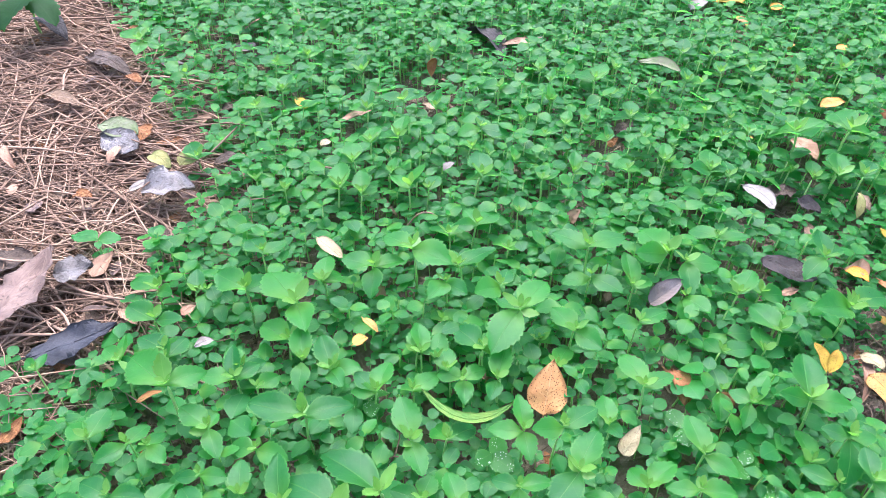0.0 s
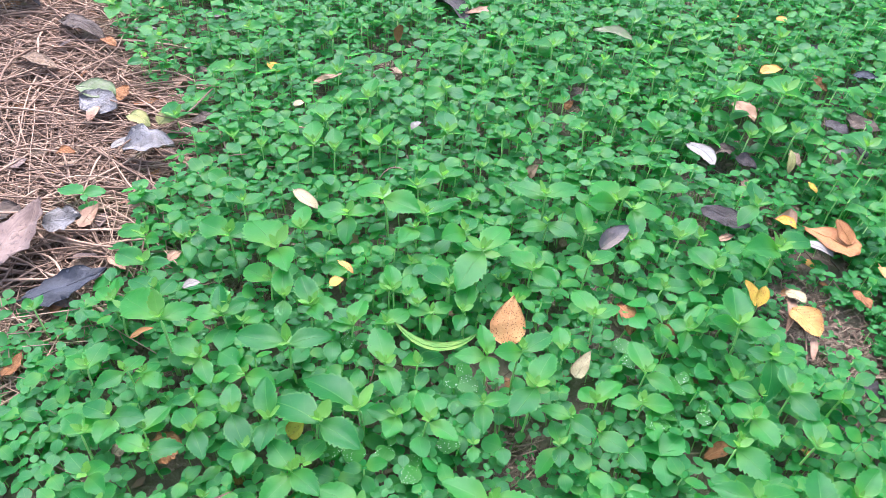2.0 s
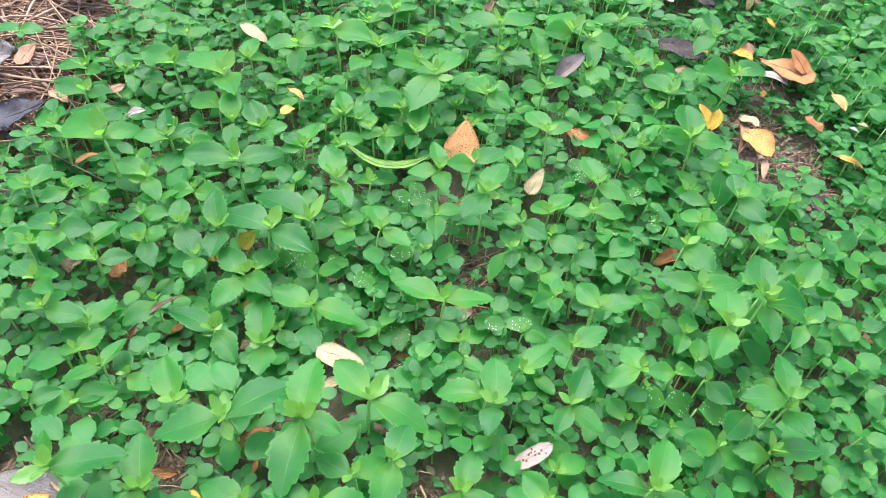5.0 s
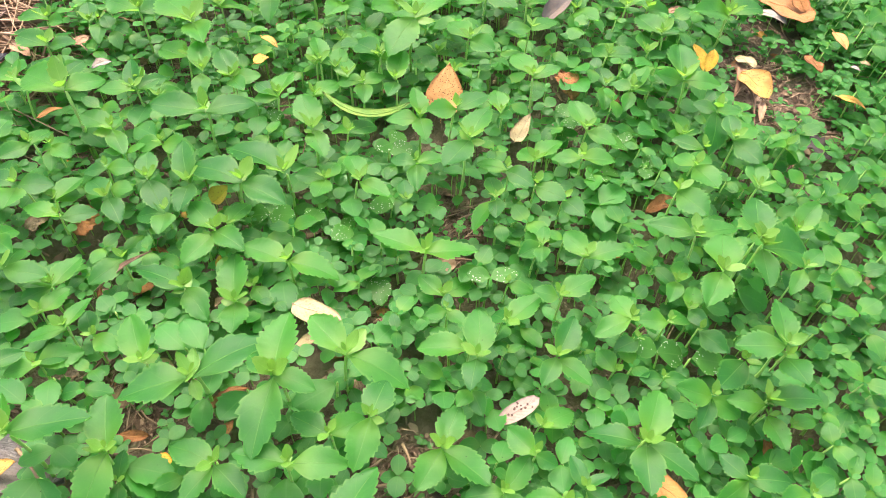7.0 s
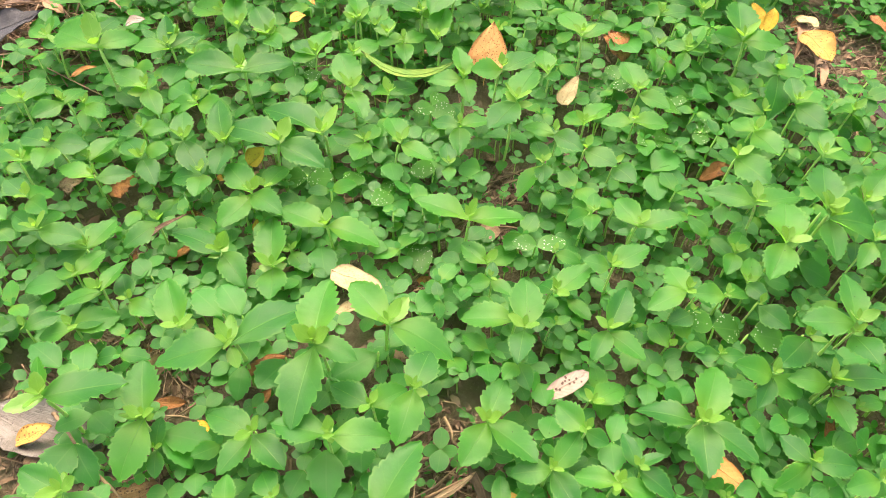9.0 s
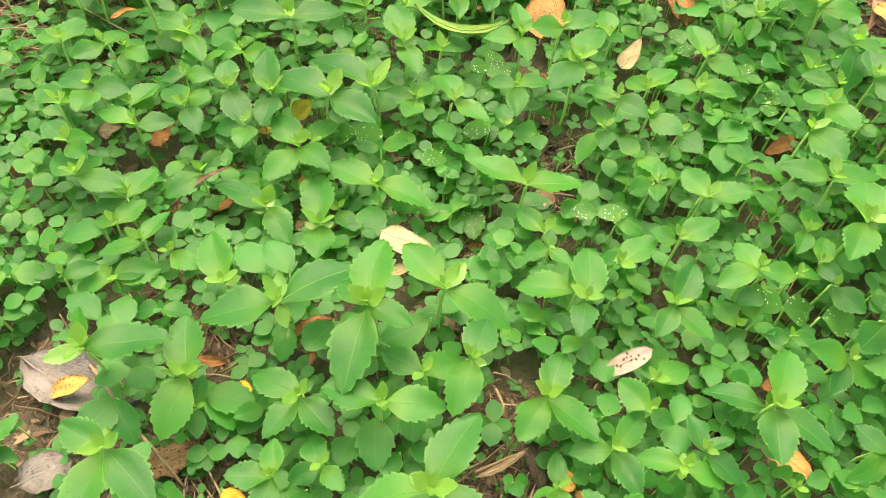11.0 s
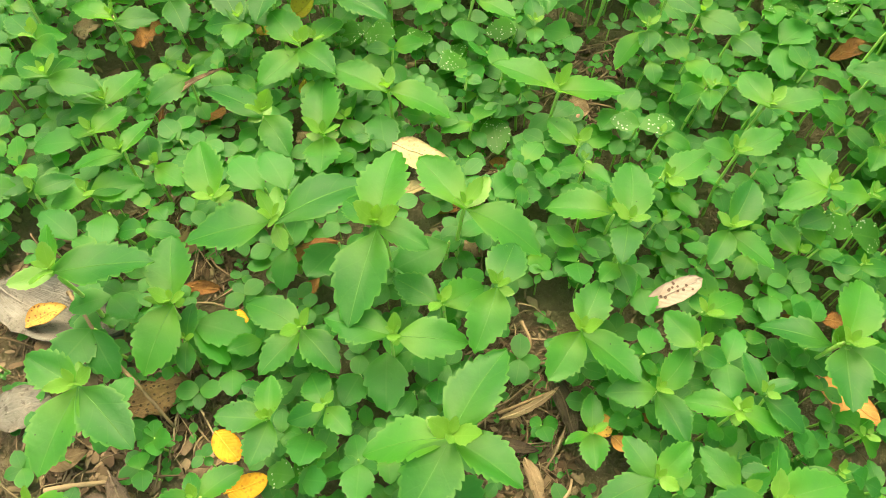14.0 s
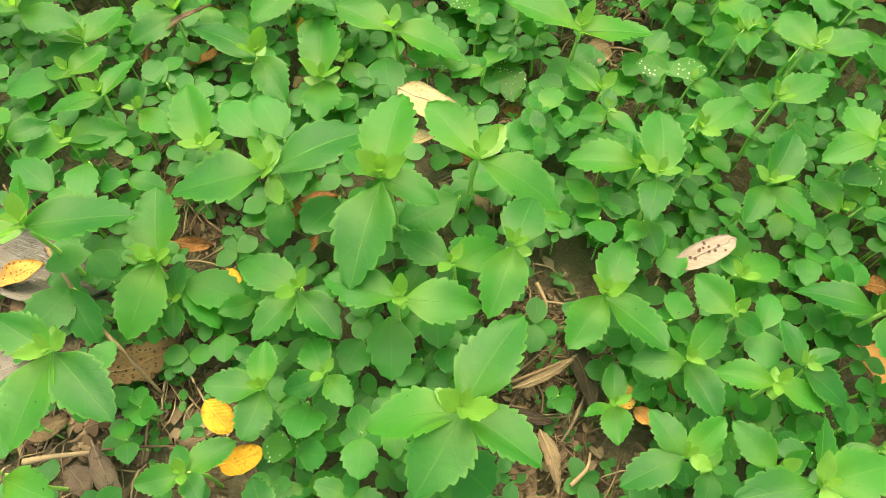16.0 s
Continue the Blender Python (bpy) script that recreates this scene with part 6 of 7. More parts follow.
fallen_leaf("rust-orange dry leaf on the straw", "rust", (-0.661, 0.139, 0.045), (-0.636, 0.148, 0.045), 0.016)
fallen_leaf("rust-orange dry leaf at the straw edge", "rust", (-0.661, 0.300, 0.035), (-0.661, 0.334, 0.040), 0.024)
fallen_leaf("peach coloured dry leaf on the straw", "peach", (-0.671, 0.233, 0.035), (-0.682, 0.276, 0.035), 0.019)
fallen_leaf("orange fallen leaf on the weeds", "amber", (0.296, 1.033, 0.043), (0.320, 1.063, 0.043), 0.024)
fallen_leaf("yellow fallen leaf on the weeds", "yellow_orange", (0.397, 0.879, 0.043), (0.416, 0.903, 0.043), 0.019)
fallen_leaf("pinkish brown dry leaf on bare ground", "pinkbrown", (-0.293, 0.529, 0.018), (-0.252, 0.526, 0.018), 0.023)
fallen_leaf("small rust-brown dry leaf in weeds", "rust", (0.314, 0.778, 0.018), (0.325, 0.793, 0.023), 0.016)
fallen_leaf("dark dead leaf under the weeds", "dark", (0.444, 0.824, 0.018), (0.477, 0.834, 0.023), 0.024)
fallen_leaf("narrow orange dry leaf in the weeds", "peach", (-0.349, 0.459, 0.043), (-0.387, 0.404, 0.043), 0.017)
fallen_leaf("thin curled brown leaf under weeds", "brown", (-0.281, 0.271, 0.023), (-0.239, 0.238, 0.023), 0.009)
fallen_leaf("brown dry leaf on sparse ground", "brown", (0.294, 0.364, 0.028), (0.289, 0.314, 0.026), 0.013)
fallen_leaf("small peach dry leaf on the weeds", "peach", (0.246, 0.202, 0.033), (0.268, 0.217, 0.033), 0.010)
fallen_leaf("dark brown dead leaf under the weeds", "darkbrown", (-0.597, 0.431, 0.018), (-0.582, 0.454, 0.018), 0.020)
fallen_leaf("dark brown dead leaf at the straw edge", "darkbrown", (-0.528, 0.275, 0.030), (-0.493, 0.307, 0.030), 0.029)
fallen_leaf("greyish dead leaf at the straw edge", "greypurple", (-0.780, 0.542, 0.018), (-0.736, 0.563, 0.018), 0.025)
fallen_leaf("long green leaf with yellow rim lying on the weeds", "fresh", (-0.030, -0.046, 0.052), (-0.122, -0.060, 0.060), 0.0125, 0.3, (0.6, 0.6), 0, 0.0, 0.3)
fallen_leaf("fibrous tan strip of dead leaf on soil", "pinkbrown", (0.025, -0.466, 0.015), (0.056, -0.439, 0.021), 0.005)
fallen_leaf("curled tan strip of dead leaf on soil", "pinkbrown", (0.005, -0.424, 0.013), (0.040, -0.427, 0.015), 0.007)
fallen_leaf("tiny white dry leaf on the weeds", "white", (-0.391, 0.348, 0.043), (-0.384, 0.362, 0.043), 0.011)
fallen_leaf("greyish dead leaf among sparse weeds", "greypurple", (-0.676, 0.639, 0.018), (-0.650, 0.671, 0.018), 0.023)
fallen_leaf("peach coloured dry leaf among sparse weeds", "peach", (-0.613, 0.388, 0.018), (-0.603, 0.419, 0.018), 0.022)
fallen_leaf("yellow fallen leaf on the weeds", "yellow", (0.192, 1.044, 0.043), (0.245, 1.047, 0.043), 0.025)
fallen_leaf("narrow orange dry leaf in the weeds", "orange", (0.228, 0.994, 0.033), (0.247, 0.947, 0.043), 0.013)
fallen_leaf("small yellow-orange dry leaf in weeds", "yellow_orange", (0.313, 0.876, 0.033), (0.325, 0.882, 0.043), 0.014)
fallen_leaf("rust-orange dry leaf among the weeds", "rust", (0.436, 0.688, 0.036), (0.454, 0.644, 0.036), 0.020)
fallen_leaf("blackish rotting leaf among the weeds", "black", (0.506, 0.706, 0.040), (0.548, 0.698, 0.040), 0.032)
fallen_leaf("dark rotting leaf among the weeds", "dark", (0.432, 0.538, 0.040), (0.462, 0.506, 0.040), 0.028)
fallen_leaf("broad dark brown rotting leaf in the weeds", "darkbrown", (0.473, 0.568, 0.036), (0.517, 0.534, 0.036), 0.044)
fallen_leaf("curled pale dry leaf on the weeds", "white", (0.428, 0.434, 0.045), (0.455, 0.443, 0.050), 0.012)
fallen_leaf("small blackish rotting leaf on the weeds", "dark", (0.457, 0.467, 0.042), (0.473, 0.436, 0.042), 0.022)
fallen_leaf("small pinkish brown dry leaf among weeds", "pinkbrown", (0.361, 0.419, 0.045), (0.376, 0.398, 0.036), 0.016)
fallen_leaf("small yellow leaf half hidden in the weeds", "yellow", (0.377, 0.349, 0.045), (0.388, 0.332, 0.040), 0.014)
fallen_leaf("rust-brown dry leaf at the edge of the bare soil", "rust", (0.407, 0.152, 0.030), (0.426, 0.129, 0.026), 0.017)
fallen_leaf("tiny pale dry leaf among seedlings", "white", (0.457, 0.138, 0.032), (0.467, 0.132, 0.032), 0.010)
fallen_leaf("tiny cream dry leaf among seedlings", "cream", (0.469, 0.146, 0.034), (0.480, 0.142, 0.034), 0.009)
fallen_leaf("narrow orange-yellow dry leaf among weeds", "yellow_orange", (0.430, 0.073, 0.036), (0.461, 0.065, 0.030), 0.012)
fallen_leaf("amber dry leaf with brown spots under the weeds", "ochre_spotted", (0.075, -0.463, 0.028), (0.088, -0.455, 0.030), 0.016)
fallen_leaf("small rust-brown dry leaf under the weeds", "rust", (0.021, 0.485, 0.023), (0.034, 0.497, 0.033), 0.014)
fallen_leaf("dark brown dead leaf under the weeds", "darkbrown", (0.029, 0.535, 0.018), (0.053, 0.572, 0.018), 0.024)
fallen_leaf("dark brown dead leaf under the weeds", "darkbrown", (-0.022, 0.416, 0.018), (0.004, 0.462, 0.018), 0.027)
dry_stalk("long pale dry grass stalk arched over the straw", [(-1.070, 0.472, 0.012), (-1.007, 0.512, 0.030), (-0.933, 0.546, 0.030), (-0.842, 0.530, 0.030), (-0.721, 0.466, 0.012)], 0.0026, M_STRAW)
dry_stalk("long brownish dry stalk lying over the straw", [(-0.524, 0.348, 0.050), (-0.530, 0.242, 0.055), (-0.574, 0.195, 0.050), (-0.582, 0.130, 0.045), (-0.580, 0.068, 0.035)], 0.0014, M_STRAW)
dry_stalk("thin pale dry stalk lying over straw and weeds", [(-0.662, 0.283, 0.045), (-0.560, 0.250, 0.055), (-0.486, 0.245, 0.055), (-0.432, 0.250, 0.035)], 0.0011, M_STRAW)
dry_stalk("short pale dry stalk arched over the weeds", [(-0.443, 0.178, 0.045), (-0.418, 0.178, 0.060), (-0.400, 0.193, 0.055)], 0.001, M_STRAW)
dry_stalk("pale dry grass stalk bent across the straw", [(-0.920, 0.536, 0.012), (-0.844, 0.473, 0.030), (-0.773, 0.422, 0.030), (-0.699, 0.346, 0.012)], 0.0019, M_STRAW)
dry_stalk("pale dry grass stalk reaching into the weeds", [(-0.690, 0.320, 0.012), (-0.595, 0.297, 0.025), (-0.525, 0.286, 0.025), (-0.478, 0.267, 0.012)], 0.0017, M_STRAW)
dry_stalk("greenish dry stalk standing in the straw", [(-0.631, 0.210, 0.012), (-0.613, 0.158, 0.030), (-0.600, 0.112, 0.030), (-0.595, 0.061, 0.012)], 0.0018, M_STRAW)
dry_stalk("pale dry grass stalk on the straw", [(-0.933, 0.314, 0.012), (-0.872, 0.330, 0.025), (-0.799, 0.299, 0.025), (-0.687, 0.227, 0.012)], 0.0017, M_STRAW)
dry_stalk("pale dry grass stalk on the straw", [(-0.786, 0.131, 0.012), (-0.734, 0.159, 0.025), (-0.670, 0.169, 0.025), (-0.617, 0.204, 0.012)], 0.0016, M_STRAW)
dry_stalk("pale dry grass stalk on the straw", [(-0.758, 0.094, 0.012), (-0.697, 0.117, 0.020), (-0.649, 0.149, 0.020), (-0.586, 0.172, 0.012)], 0.0012, M_STRAW)
dry_stalk("pale dry grass stalk at the weeds' edge", [(-0.577, 0.106, 0.012), (-0.533, 0.056, 0.025), (-0.488, 0.008, 0.012)], 0.0010, M_STRAW)
dry_stalk("thin dry stalk bent down from a dead leaf", [(-0.615, 0.003, 0.012), (-0.573, -0.029, 0.025), (-0.547, -0.064, 0.012)], 0.0010, M_STRAW)
dry_stalk("dark brown dead twig on the straw", [(-1.011, 0.401, 0.012), (-0.974, 0.432, 0.020), (-0.943, 0.466, 0.020), (-0.916, 0.508, 0.012)], 0.0040, M_TWIG)
dry_stalk("pale dry grass stalk arched over a dead leaf", [(-0.832, 0.426, 0.012), (-0.816, 0.475, 0.035), (-0.802, 0.522, 0.035), (-0.744, 0.508, 0.012)], 0.0020, M_STRAW)
dry_stalk("thin dry stalk bent over the weeds", [(-0.586, 0.316, 0.012), (-0.557, 0.332, 0.030), (-0.516, 0.324, 0.030), (-0.469, 0.293, 0.012)], 0.0013, M_STRAW)
dry_stalk("thin reddish dry stalk between the weeds", [(-0.228, 0.208, 0.012), (-0.204, 0.217, 0.050), (-0.178, 0.218, 0.050), (-0.155, 0.215, 0.012)], 0.0011, M_STRAW)
dry_stalk("pale dry stalk lying on a large dead leaf", [(-0.640, -0.042, 0.012), (-0.636, -0.007, 0.020), (-0.629, 0.026, 0.012)], 0.0014, M_STRAW)
dry_stalk("thin dry stalk on sparse ground", [(0.223, 0.264, 0.012), (0.236, 0.251, 0.020), (0.228, 0.235, 0.012)], 0.0014, M_STRAW)
dry_stalk("thin brown stalk leaning on an amber leaf", [(-0.158, -0.495, 0.012), (-0.146, -0.505, 0.020), (-0.134, -0.517, 0.012)], 0.0009, M_TWIG)
dry_stalk("pale broken twig on dark soil", [(-0.215, -0.569, 0.012), (-0.201, -0.563, 0.015), (-0.179, -0.554, 0.012)], 0.0021, M_TWIG)
dry_stalk("thin dark twig on the soil", [(-0.181, -0.554, 0.012), (-0.162, -0.547, 0.012), (-0.141, -0.541, 0.012)], 0.0009, M_TWIG)
dry_stalk("pale dry stalk on the soil", [(0.024, -0.462, 0.012), (0.039, -0.453, 0.020), (0.056, -0.438, 0.012)], 0.0012, M_STRAW)
dry_stalk("broken pale stalk on the soil", [(0.014, -0.436, 0.012), (0.029, -0.431, 0.015), (0.047, -0.423, 0.012)], 0.0016, M_STRAW)
dry_stalk("broken pale stalk on the soil", [(0.026, -0.400, 0.012), (0.033, -0.411, 0.015), (0.035, -0.417, 0.012)], 0.0013, M_STRAW)
dry_stalk("brown dry stalk on the soil", [(0.020, -0.429, 0.012), (0.026, -0.418, 0.015), (0.032, -0.410, 0.012)], 0.0011, M_TWIG)
dry_stalk("pale dry stalk on the soil", [(0.066, -0.508, 0.012), (0.072, -0.498, 0.015), (0.073, -0.489, 0.012)], 0.0013, M_STRAW)
dry_stalk("thin brown stalk under the weeds", [(0.183, -0.375, 0.012), (0.193, -0.381, 0.015), (0.206, -0.383, 0.012)], 0.0010, M_TWIG)
dry_stalk("woody brown stem bent over the soil", [(-0.263, -0.452, 0.012), (-0.233, -0.469, 0.040), (-0.202, -0.492, 0.040), (-0.178, -0.505, 0.040), (-0.160, -0.517, 0.012)], 0.0017, M_TWIG)
dry_stalk("thin dark stalk under the weeds", [(-0.185, -0.442, 0.012), (-0.165, -0.440, 0.020), (-0.141, -0.439, 0.012)], 0.0008, M_TWIG)
dry_stalk("thin dry pinkish stalk arched in the weeds", [(-0.290, -0.428, 0.012), (-0.277, -0.436, 0.050), (-0.263, -0.447, 0.012)], 0.0008, M_STRAW)
dry_stalk("brown dry twig on bare soil", [(0.332, -0.012, 0.012), (0.367, 0.004, 0.020), (0.404, 0.027, 0.012)], 0.0017, M_TWIG)
dry_stalk("pale strip of dry stalk on bare soil", [(0.333, 0.116, 0.012), (0.342, 0.079, 0.020), (0.342, 0.033, 0.012)], 0.0015, M_STRAW)
dry_stalk("pale dry grass stalk standing in the weeds", [(-0.628, 0.819, 0.012), (-0.600, 0.765, 0.050), (-0.572, 0.720, 0.012)], 0.0022, M_STRAW)
dry_stalk("pale dry grass stalk over the straw edge", [(-0.635, 0.310, 0.012), (-0.558, 0.282, 0.030), (-0.475, 0.277, 0.012)], 0.0012, M_STRAW)
dry_stalk("thin dark twig leaning over the weeds' edge", [(-0.599, 0.227, 0.012), (-0.564, 0.275, 0.030), (-0.541, 0.394, 0.012)], 0.0012, M_TWIG)

# ---- the rest of the green carpet: too many to count ----


def fill_weeds():
    rng = random.Random(21)
    crowd = Crowd()
    for x, y, size in STANDING:
        crowd.put(x, y, size)
    for x, y, r in LYING:
        crowd.put(x, y, r * 2)
    bare = Crowd()
    for x, y, r in LYING:
        bare.put(x, y, r * 0.5)
    tops, lows, tiny, stems = Pile(), Pile(), Pile(), Pile()
    stem = stem_shape(rng, 4, [(0, 1.15), (0.5, 1.0), (1.0, 0.7)])
    spots = []

    def in_front(x, y):
        """Whether a weed here would hide a fallen leaf that lies open."""
        return any(math.hypot(x - cx, y + 0.4 * r - cy) < r for cx, cy, r in CLEAR)

    # middle-sized weeds between the larger ones
    step = 0.024
    for j in range(int(2.6 / step)):
        for i in range(int(2.8 / step)):
            x, y = -1.7 + (i + rng.uniform(0, 1)) * step, -0.86 + (j + rng.uniform(0, 1)) * step
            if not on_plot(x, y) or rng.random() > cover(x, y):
                continue
            near = min(1.0, max(0.0, (0.25 - y) / 0.6))
            if rng.random() < 0.22 * near or not crowd.free(x, y, 0.5) or in_front(x, y):
                continue
            size = rng.uniform(0.015, 0.029) * (1.0 - 0.15 * near)
            spots.append((x, y, size, rng.uniform(0.035, 0.072) * (1 - 0.25 * near)))
            crowd.put(x, y, size * 0.8)
    for x, y, size, h in spots:
        g = ground_z(x, y)
        turn = rng.uniform(0, 6.28)
        stems.add(stem, Matrix.Translation((x, y, g)) @ Matrix.Diagonal((0.05, 0.05, h, 1)))
        for i in range(2):
            tops.add(rng.choice(LOWS), leaf_pose(x, y, g + h, turn + i * math.pi + rng.uniform(-0.35, 0.35), rng.uniform(-0.18, 0.45), rng.uniform(-0.32, 0.32), size * rng.uniform(0.85, 1.15)))
            lows.add(rng.choice(LOWS), leaf_pose(x, y, g + h * 0.72, turn + 1.57 + i * math.pi + rng.uniform(-0.35, 0.35), rng.uniform(-0.18, 0.35), rng.uniform(-0.32, 0.32), size * rng.uniform(0.65, 1.0)))
            tiny.add(rng.choice(TINY), leaf_pose(x, y, g + h * 1.02, turn + 1.57 + i * math.pi, rng.uniform(0.5, 1.0), 0, size * 0.3))
    # seedlings that close the gaps near the soil
    step = 0.016
    for j in range(int(2.6 / step)):
        for i in range(int(2.8 / step)):
            x, y = -1.7 + (i + rng.uniform(0, 1)) * step, -0.86 + (j + rng.uniform(0, 1)) * step
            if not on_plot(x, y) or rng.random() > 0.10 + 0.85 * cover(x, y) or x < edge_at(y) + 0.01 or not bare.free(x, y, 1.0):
                continue
            g, h = ground_z(x, y), rng.uniform(0.010, 0.042)
            turn, size = rng.uniform(0, 6.28), rng.uniform(0.007, 0.017)
            stems.add(stem, Matrix.Translation((x, y, g)) @ Matrix.Diagonal((0.025, 0.025, h, 1)))
            for i2 in range(2):
                lows.add(rng.choice(TINY), leaf_pose(x, y, g + h, turn + i2 * math.pi, rng.uniform(0, 0.3), rng.uniform(-0.2, 0.2), size))
                lows.add(rng.choice(TINY), leaf_pose(x, y, g + h * 0.9, turn + 1.57 + i2 * math.pi, rng.uniform(0, 0.3), rng.uniform(-0.2, 0.2), size * 0.8))
    # newly sprouted pairs on the open soil
    for bx, by, br, left in BARE:
        for _ in range(int(560 * br)):
            a, d = rng.uniform(0, 6.28), 1.1 * br * math.sqrt(rng.random())
            x, y = bx + d * math.cos(a), by + d * math.sin(a)
            g, h = ground_z(x, y), rng.uniform(0.003, 0.012)
            turn, size = rng.uniform(0, 6.28), rng.uniform(0.003, 0.008)
            stems.add(stem, Matrix.Translation((x, y, g)) @ Matrix.Diagonal((0.012, 0.012, h, 1)))
            for i2 in range(rng.choice((2, 2, 4))):
                lows.add(rng.choice(TINY), leaf_pose(x, y, g + h, turn + i2 * (math.pi if i2 < 2 else 1.57), rng.uniform(0, 0.35), rng.uniform(-0.2, 0.2), size))
    # a mat of sprouts beside the open soil
    for _ in range(1300):
        x, y = rng.uniform(0.26, 0.62), rng.uniform(0.0, 0.40)
        if cover(x, y) < 0.15 or not bare.free(x, y, 1.0):
            continue
        g, h = ground_z(x, y), rng.uniform(0.006, 0.022)
        turn, size = rng.uniform(0, 6.28), rng.uniform(0.006, 0.012)
        for i2 in range(4):
            lows.add(rng.choice(TINY), leaf_pose(x, y, g + h * (1 - 0.2 * (i2 > 1)), turn + i2 * 1.57 + (i2 > 1) * 1.57, rng.uniform(0, 0.35), rng.uniform(-0.2, 0.2), size))
    tops.build("weed_carpet", M_LEAF, "dense carpet of small green weeds with toothed leaves", "weeds")
    lows.build("weed_seedlings", M_LOW, "tiny round-leaved green seedlings close to the soil", "seedlings")
    tiny.build("weed_shoots", M_LOW, "small green shoot tips of the weeds", "shoots")
    stems.build("weed_stalks", M_STEM, "thin green stalks of the small weeds", "stalks")


fill_weeds()


def outer_growth():
    """The same weeds and straw thinning out over the ground around the walk."""
    rng = random.Random(83)
    blades = [leaf_shape(rng, 6, 3, rng.uniform(0.6, 0.75), 0, 0.15, rng.uniform(0.1, 0.3)) for _ in range(4)]
    leaves, straws = Pile(), Pile()
    for _ in range(9000):
        x, y = rng.uniform(-2.6, 2.8), rng.uniform(-2.2, 3.2)
        far = math.hypot((x - 0.1) / 1.5, (y - 0.35) / 1.7)
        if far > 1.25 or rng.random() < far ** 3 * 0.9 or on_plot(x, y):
            continue
        clump = noise.noise(Vector((x * 2.2, y * 2.2, 1)))
        g = ground_z(x, y)
        if x > edge_at(y) + 0.05 * clump:
            if clump < -0.35:
                continue
            turn, h = rng.uniform(0, 6.28), rng.uniform(0.03, 0.07)
            for i in range(4):
                leaves.add(rng.choice(blades), leaf_pose(x, y, g + h * (1 if i < 2 else 0.7), turn + i * 1.57 + (i > 1) * 1.57 + rng.uniform(-0.3, 0.3), rng.uniform(-0.1, 0.3), 0, rng.uniform(0.022, 0.042)))
        else:
            pts = bent(rng, x, y, rng.uniform(0.002, 0.02), rng.gauss(0.1, 0.6), rng.uniform(0.1, 0.4), 0.02, 5)
            straws.add(tube(pts, 0.0012, 0.0007, 3), Matrix())
    leaves.build("outer_weeds", M_LEAF, "green weeds thinning out over the soil around", "weeds")
    straws.build("outer_straw", M_STRAW, "loose dry grass stalks scattered on the soil", "straw")


# ---- straw, twigs and chips ----


def bent(rng, x, y, z, yaw, length, sag, n=7):
    """Points of a stalk lying about (x, y), gently bowed."""
    side, lift = rng.uniform(-0.18, 0.18) * length, rng.uniform(0.0, sag)
    pts = []
    for i in range(n):
        s = i / (n - 1) - 0.5
        off = side * (1 - 4 * s * s) + rng.uniform(-0.01, 0.01) * length
        px, py = x + s * length * math.cos(yaw) - off * math.sin(yaw), y + s * length * math.sin(yaw) + off * math.cos(yaw)
        pts.append((px, py, max(ground_z(px, py) + 0.001, z + lift * (1 - 4 * s * s))))
    return pts


def straw_bed():
    rng = random.Random(31)
    pile, fine = Pile(), Pile()
    for _ in range(2500):
        y = rng.uniform(-0.35, 1.25)
        x = edge_at(y) + 0.03 - abs(rng.gauss(0, 0.30))
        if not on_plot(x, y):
            continue
        yaw = rng.choice((rng.gauss(0.15, 0.35), rng.gauss(-0.5, 0.5), rng.uniform(0, 3.14)))
        r = rng.choice((0.0006, 0.0008, 0.0010, 0.0014, 0.0021))
        pile.add(tube(bent(rng, x, y, rng.uniform(0.002, 0.022), yaw, rng.uniform(0.10, 0.45), 0.02), r, r * 0.6), Matrix())
    for _ in range(6500):
        y = rng.uniform(-0.35, 1.1)
        x = edge_at(y) + 0.06 - abs(rng.gauss(0, 0.28))
        if not on_plot(x, y):
            continue
        r = rng.uniform(0.0004, 0.0011)
        pile.add(tube(bent(rng, x, y, rng.uniform(0.0, 0.012), rng.uniform(0, 3.14), rng.uniform(0.02, 0.09), 0.008, 4), r, r * 0.6, 4), Matrix())
    # scraps of dead stalk lying under the weeds
    for _ in range(1500):
        x, y = rng.uniform(-0.9, 0.7), rng.uniform(-0.7, 0.9)
        if not on_plot(x, y):
            continue
        r = rng.uniform(0.0004, 0.0012)
        fine.add(tube(bent(rng, x, y, rng.uniform(0.0, 0.008), rng.uniform(0, 3.14), rng.uniform(0.02, 0.08), 0.006, 4), r, r * 0.6, 4), Matrix())
    for bx, by, br, left in BARE:
        for _ in range(int(1500 * br)):
            a, d = rng.uniform(0, 6.28), br * math.sqrt(rng.random())
            x, y = bx + d * math.cos(a), by + d * math.sin(a)
            r = rng.choice((0.0003, 0.0004, 0.0006, 0.0009))
            way = rng.gauss(0.5, 0.6) + bx * 9
            fine.add(tube(bent(rng, x, y, rng.uniform(0.001, 0.007), way, rng.uniform(0.008, 0.034), 0.005, 4), r, r * rng.uniform(0.3, 0.9), 4), Matrix())
    pile.build("straw_bed", M_STRAW, "tangled pale dry grass stalks lying on the soil", "straw")
    fine.build("straw_scraps", M_CHIP, "short broken bits of dry stalk on the soil", "straw")


straw_bed()
outer_growth()


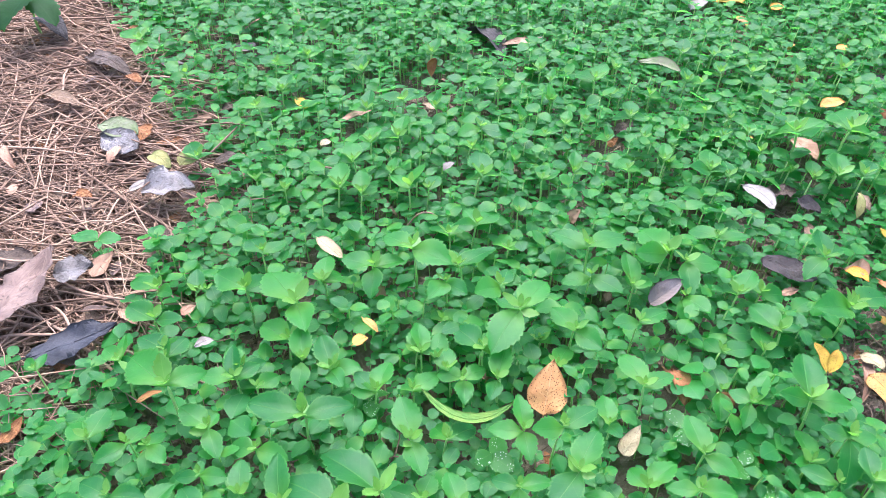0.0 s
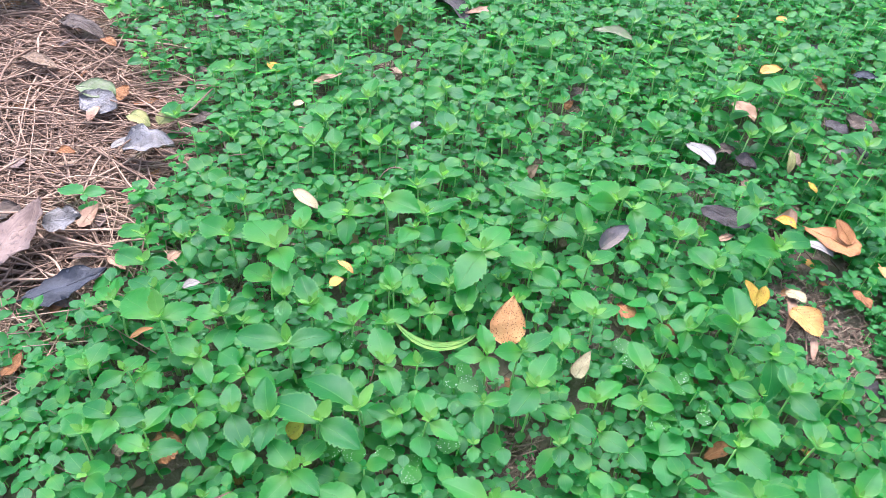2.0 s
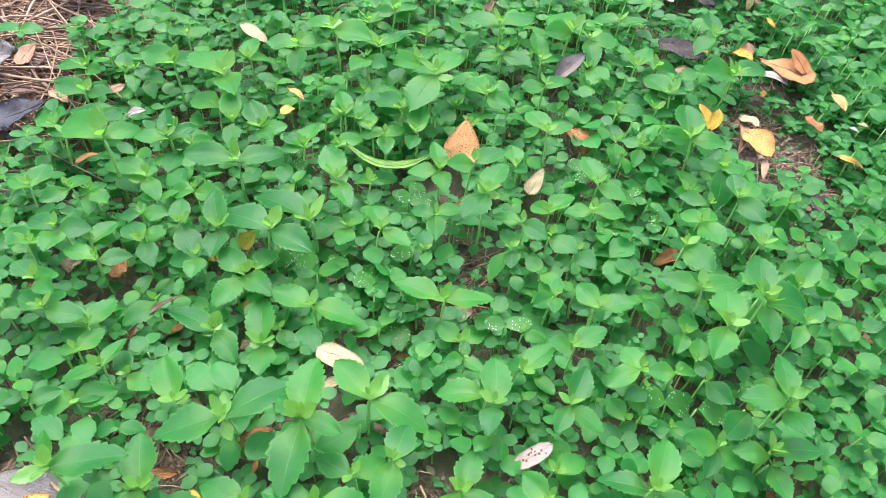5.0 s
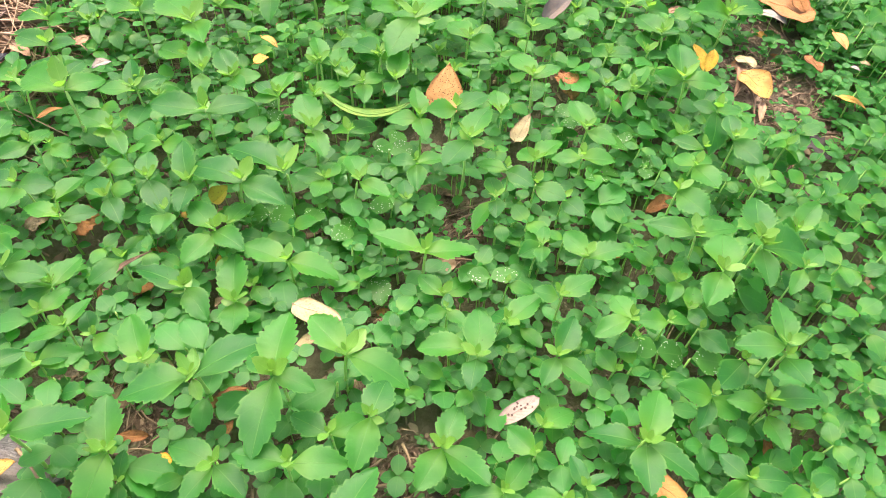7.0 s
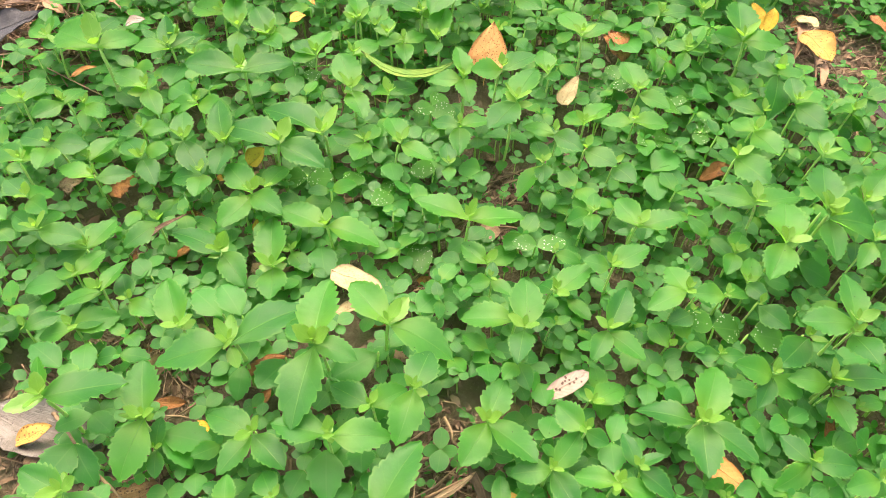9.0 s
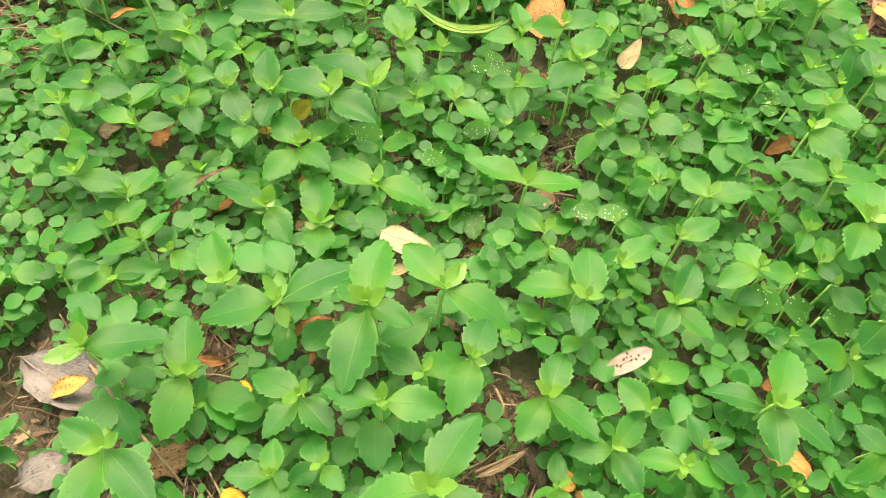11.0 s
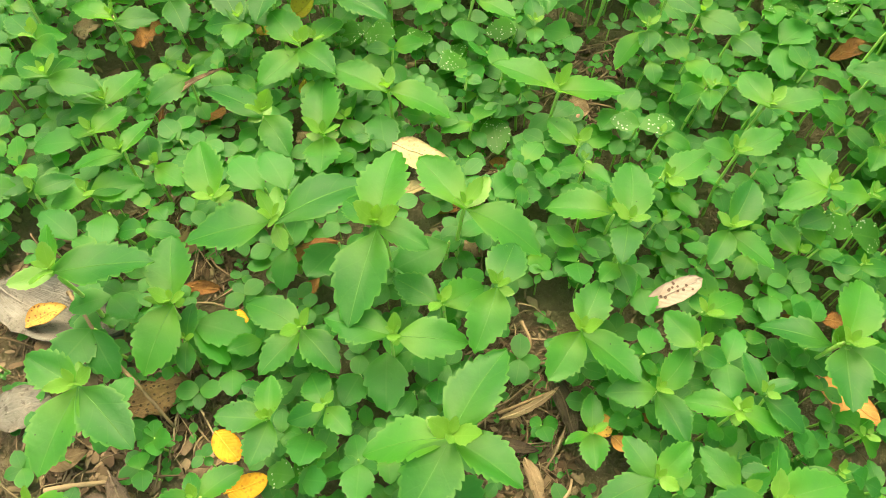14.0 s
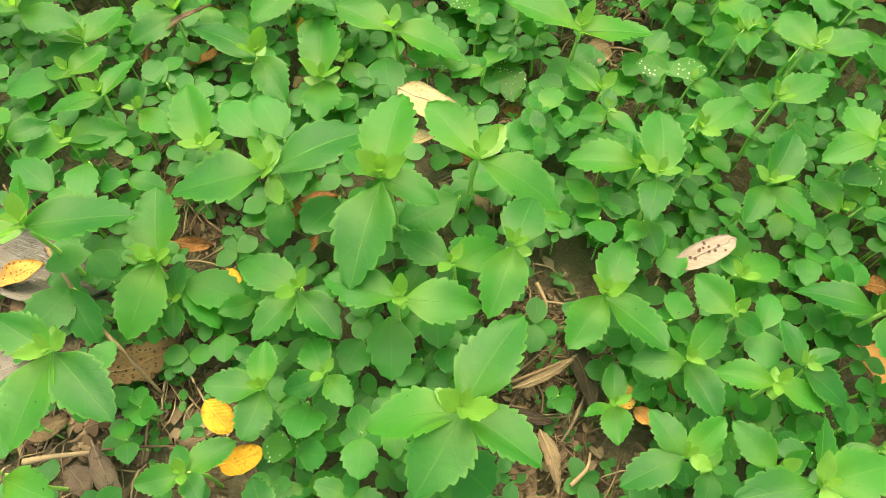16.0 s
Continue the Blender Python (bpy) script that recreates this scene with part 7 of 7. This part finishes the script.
def chips():
    """Crumbs of dead leaf all over the soil."""
    rng = random.Random(41)
    pile = Pile()
    where = [(rng.uniform(-1.4, 0.8), rng.uniform(-0.7, 1.3)) for _ in range(15000)]
    for bx, by, br, left in BARE:
        where += [(bx + rng.gauss(0, br * 0.55), by + rng.gauss(0, br * 0.55)) for _ in range(int(7000 * br))]
    strawy = []
    for _ in range(2200):
        y = rng.uniform(-0.3, 1.0)
        strawy.append((edge_at(y) + 0.05 - abs(rng.gauss(0, 0.3)), y))
    for x, y in where + strawy:
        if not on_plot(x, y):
            continue
        n, slim = rng.randint(5, 8), rng.uniform(0.15, 0.5)
        size = rng.choice((0.002, 0.003, 0.0045, 0.008)) * rng.uniform(0.7, 1.3) * (1.6 if x < edge_at(y) + 0.02 else 1)
        ring = [(size * rng.uniform(0.5, 1) * math.cos(6.28 * i / n), slim * size * rng.uniform(0.5, 1) * math.sin(6.28 * i / n), rng.uniform(-0.15, 0.25) * size) for i in range(n)]
        shape = ([(0, 0, 0.2 * size)] + ring, [(0, 1 + i, 1 + (i + 1) % n) for i in range(n)])
        pile.add(shape, Matrix.Translation((x, y, ground_z(x, y) + 0.003 + (rng.uniform(0, 0.016) if x < edge_at(y) + 0.02 else 0))) @ Euler((rng.uniform(-0.4, 0.4), rng.uniform(-0.4, 0.4), rng.uniform(0, 6.28))).to_matrix().to_4x4())
    pile.build("leaf_crumbs", M_CRUMB, "brown crumbs of dead leaves on the soil", "litter")


chips()


def fragments():
    """Orange and brown scraps of fallen leaf caught between the weeds."""
    rng = random.Random(71)
    piles = {key: Pile() for key in ("rust", "peach", "brown", "yellow_orange", "pinkbrown", "greybrown")}
    for _ in range(420):
        x, y = rng.uniform(-1.0, 0.8), rng.uniform(-0.68, 1.2)
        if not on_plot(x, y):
            continue
        size = rng.uniform(0.010, 0.026)
        shape = leaf_shape(rng, 6, 3, rng.uniform(0.4, 0.8), 0, rng.uniform(-0.3, 0.6), rng.uniform(-0.4, 0.4), 0.8)
        low = Matrix.Translation((x, y, ground_z(x, y) + rng.uniform(0.004, 0.02)))
        turn = Euler((rng.uniform(-0.5, 0.5), rng.uniform(-0.4, 0.4), rng.uniform(0, 6.28))).to_matrix().to_4x4()
        hues = ("rust", "rust", "peach", "brown", "brown", "yellow_orange" if y > -0.2 else "brown")
        piles[rng.choice(hues)].add(shape, low @ turn @ Matrix.Diagonal((size, size, size, 1)))
    # flakes of dead leaf worked into the straw
    for _ in range(420):
        y = rng.uniform(-0.3, 1.05)
        x = edge_at(y) + 0.02 - abs(rng.gauss(0, 0.26))
        if not on_plot(x, y):
            continue
        size = rng.uniform(0.014, 0.042)
        shape = leaf_shape(rng, 7, 3, rng.uniform(0.3, 0.7), 0, rng.uniform(-0.3, 0.5), rng.uniform(-0.3, 0.4), 0.8)
        low = Matrix.Translation((x, y, ground_z(x, y) + rng.uniform(0.008, 0.028)))
        turn = Euler((rng.uniform(-0.5, 0.5), rng.uniform(-0.35, 0.35), rng.uniform(0, 6.28))).to_matrix().to_4x4()
        piles[rng.choice(("pinkbrown", "pinkbrown", "greybrown", "greybrown", "brown", "peach", "rust"))].add(shape, low @ turn @ Matrix.Diagonal((size, size, size, 1)))
    words = {"pinkbrown": "pale pinkish brown", "greybrown": "grey-brown", "rust": "rust-brown", "peach": "pale peach", "brown": "brown", "yellow_orange": "orange-yellow"}
    for key, pile in piles.items():
        pile.build("leaf_scraps", FALLEN[key], words[key] + " scraps of dead leaf scattered on the ground", "litter")


fragments()
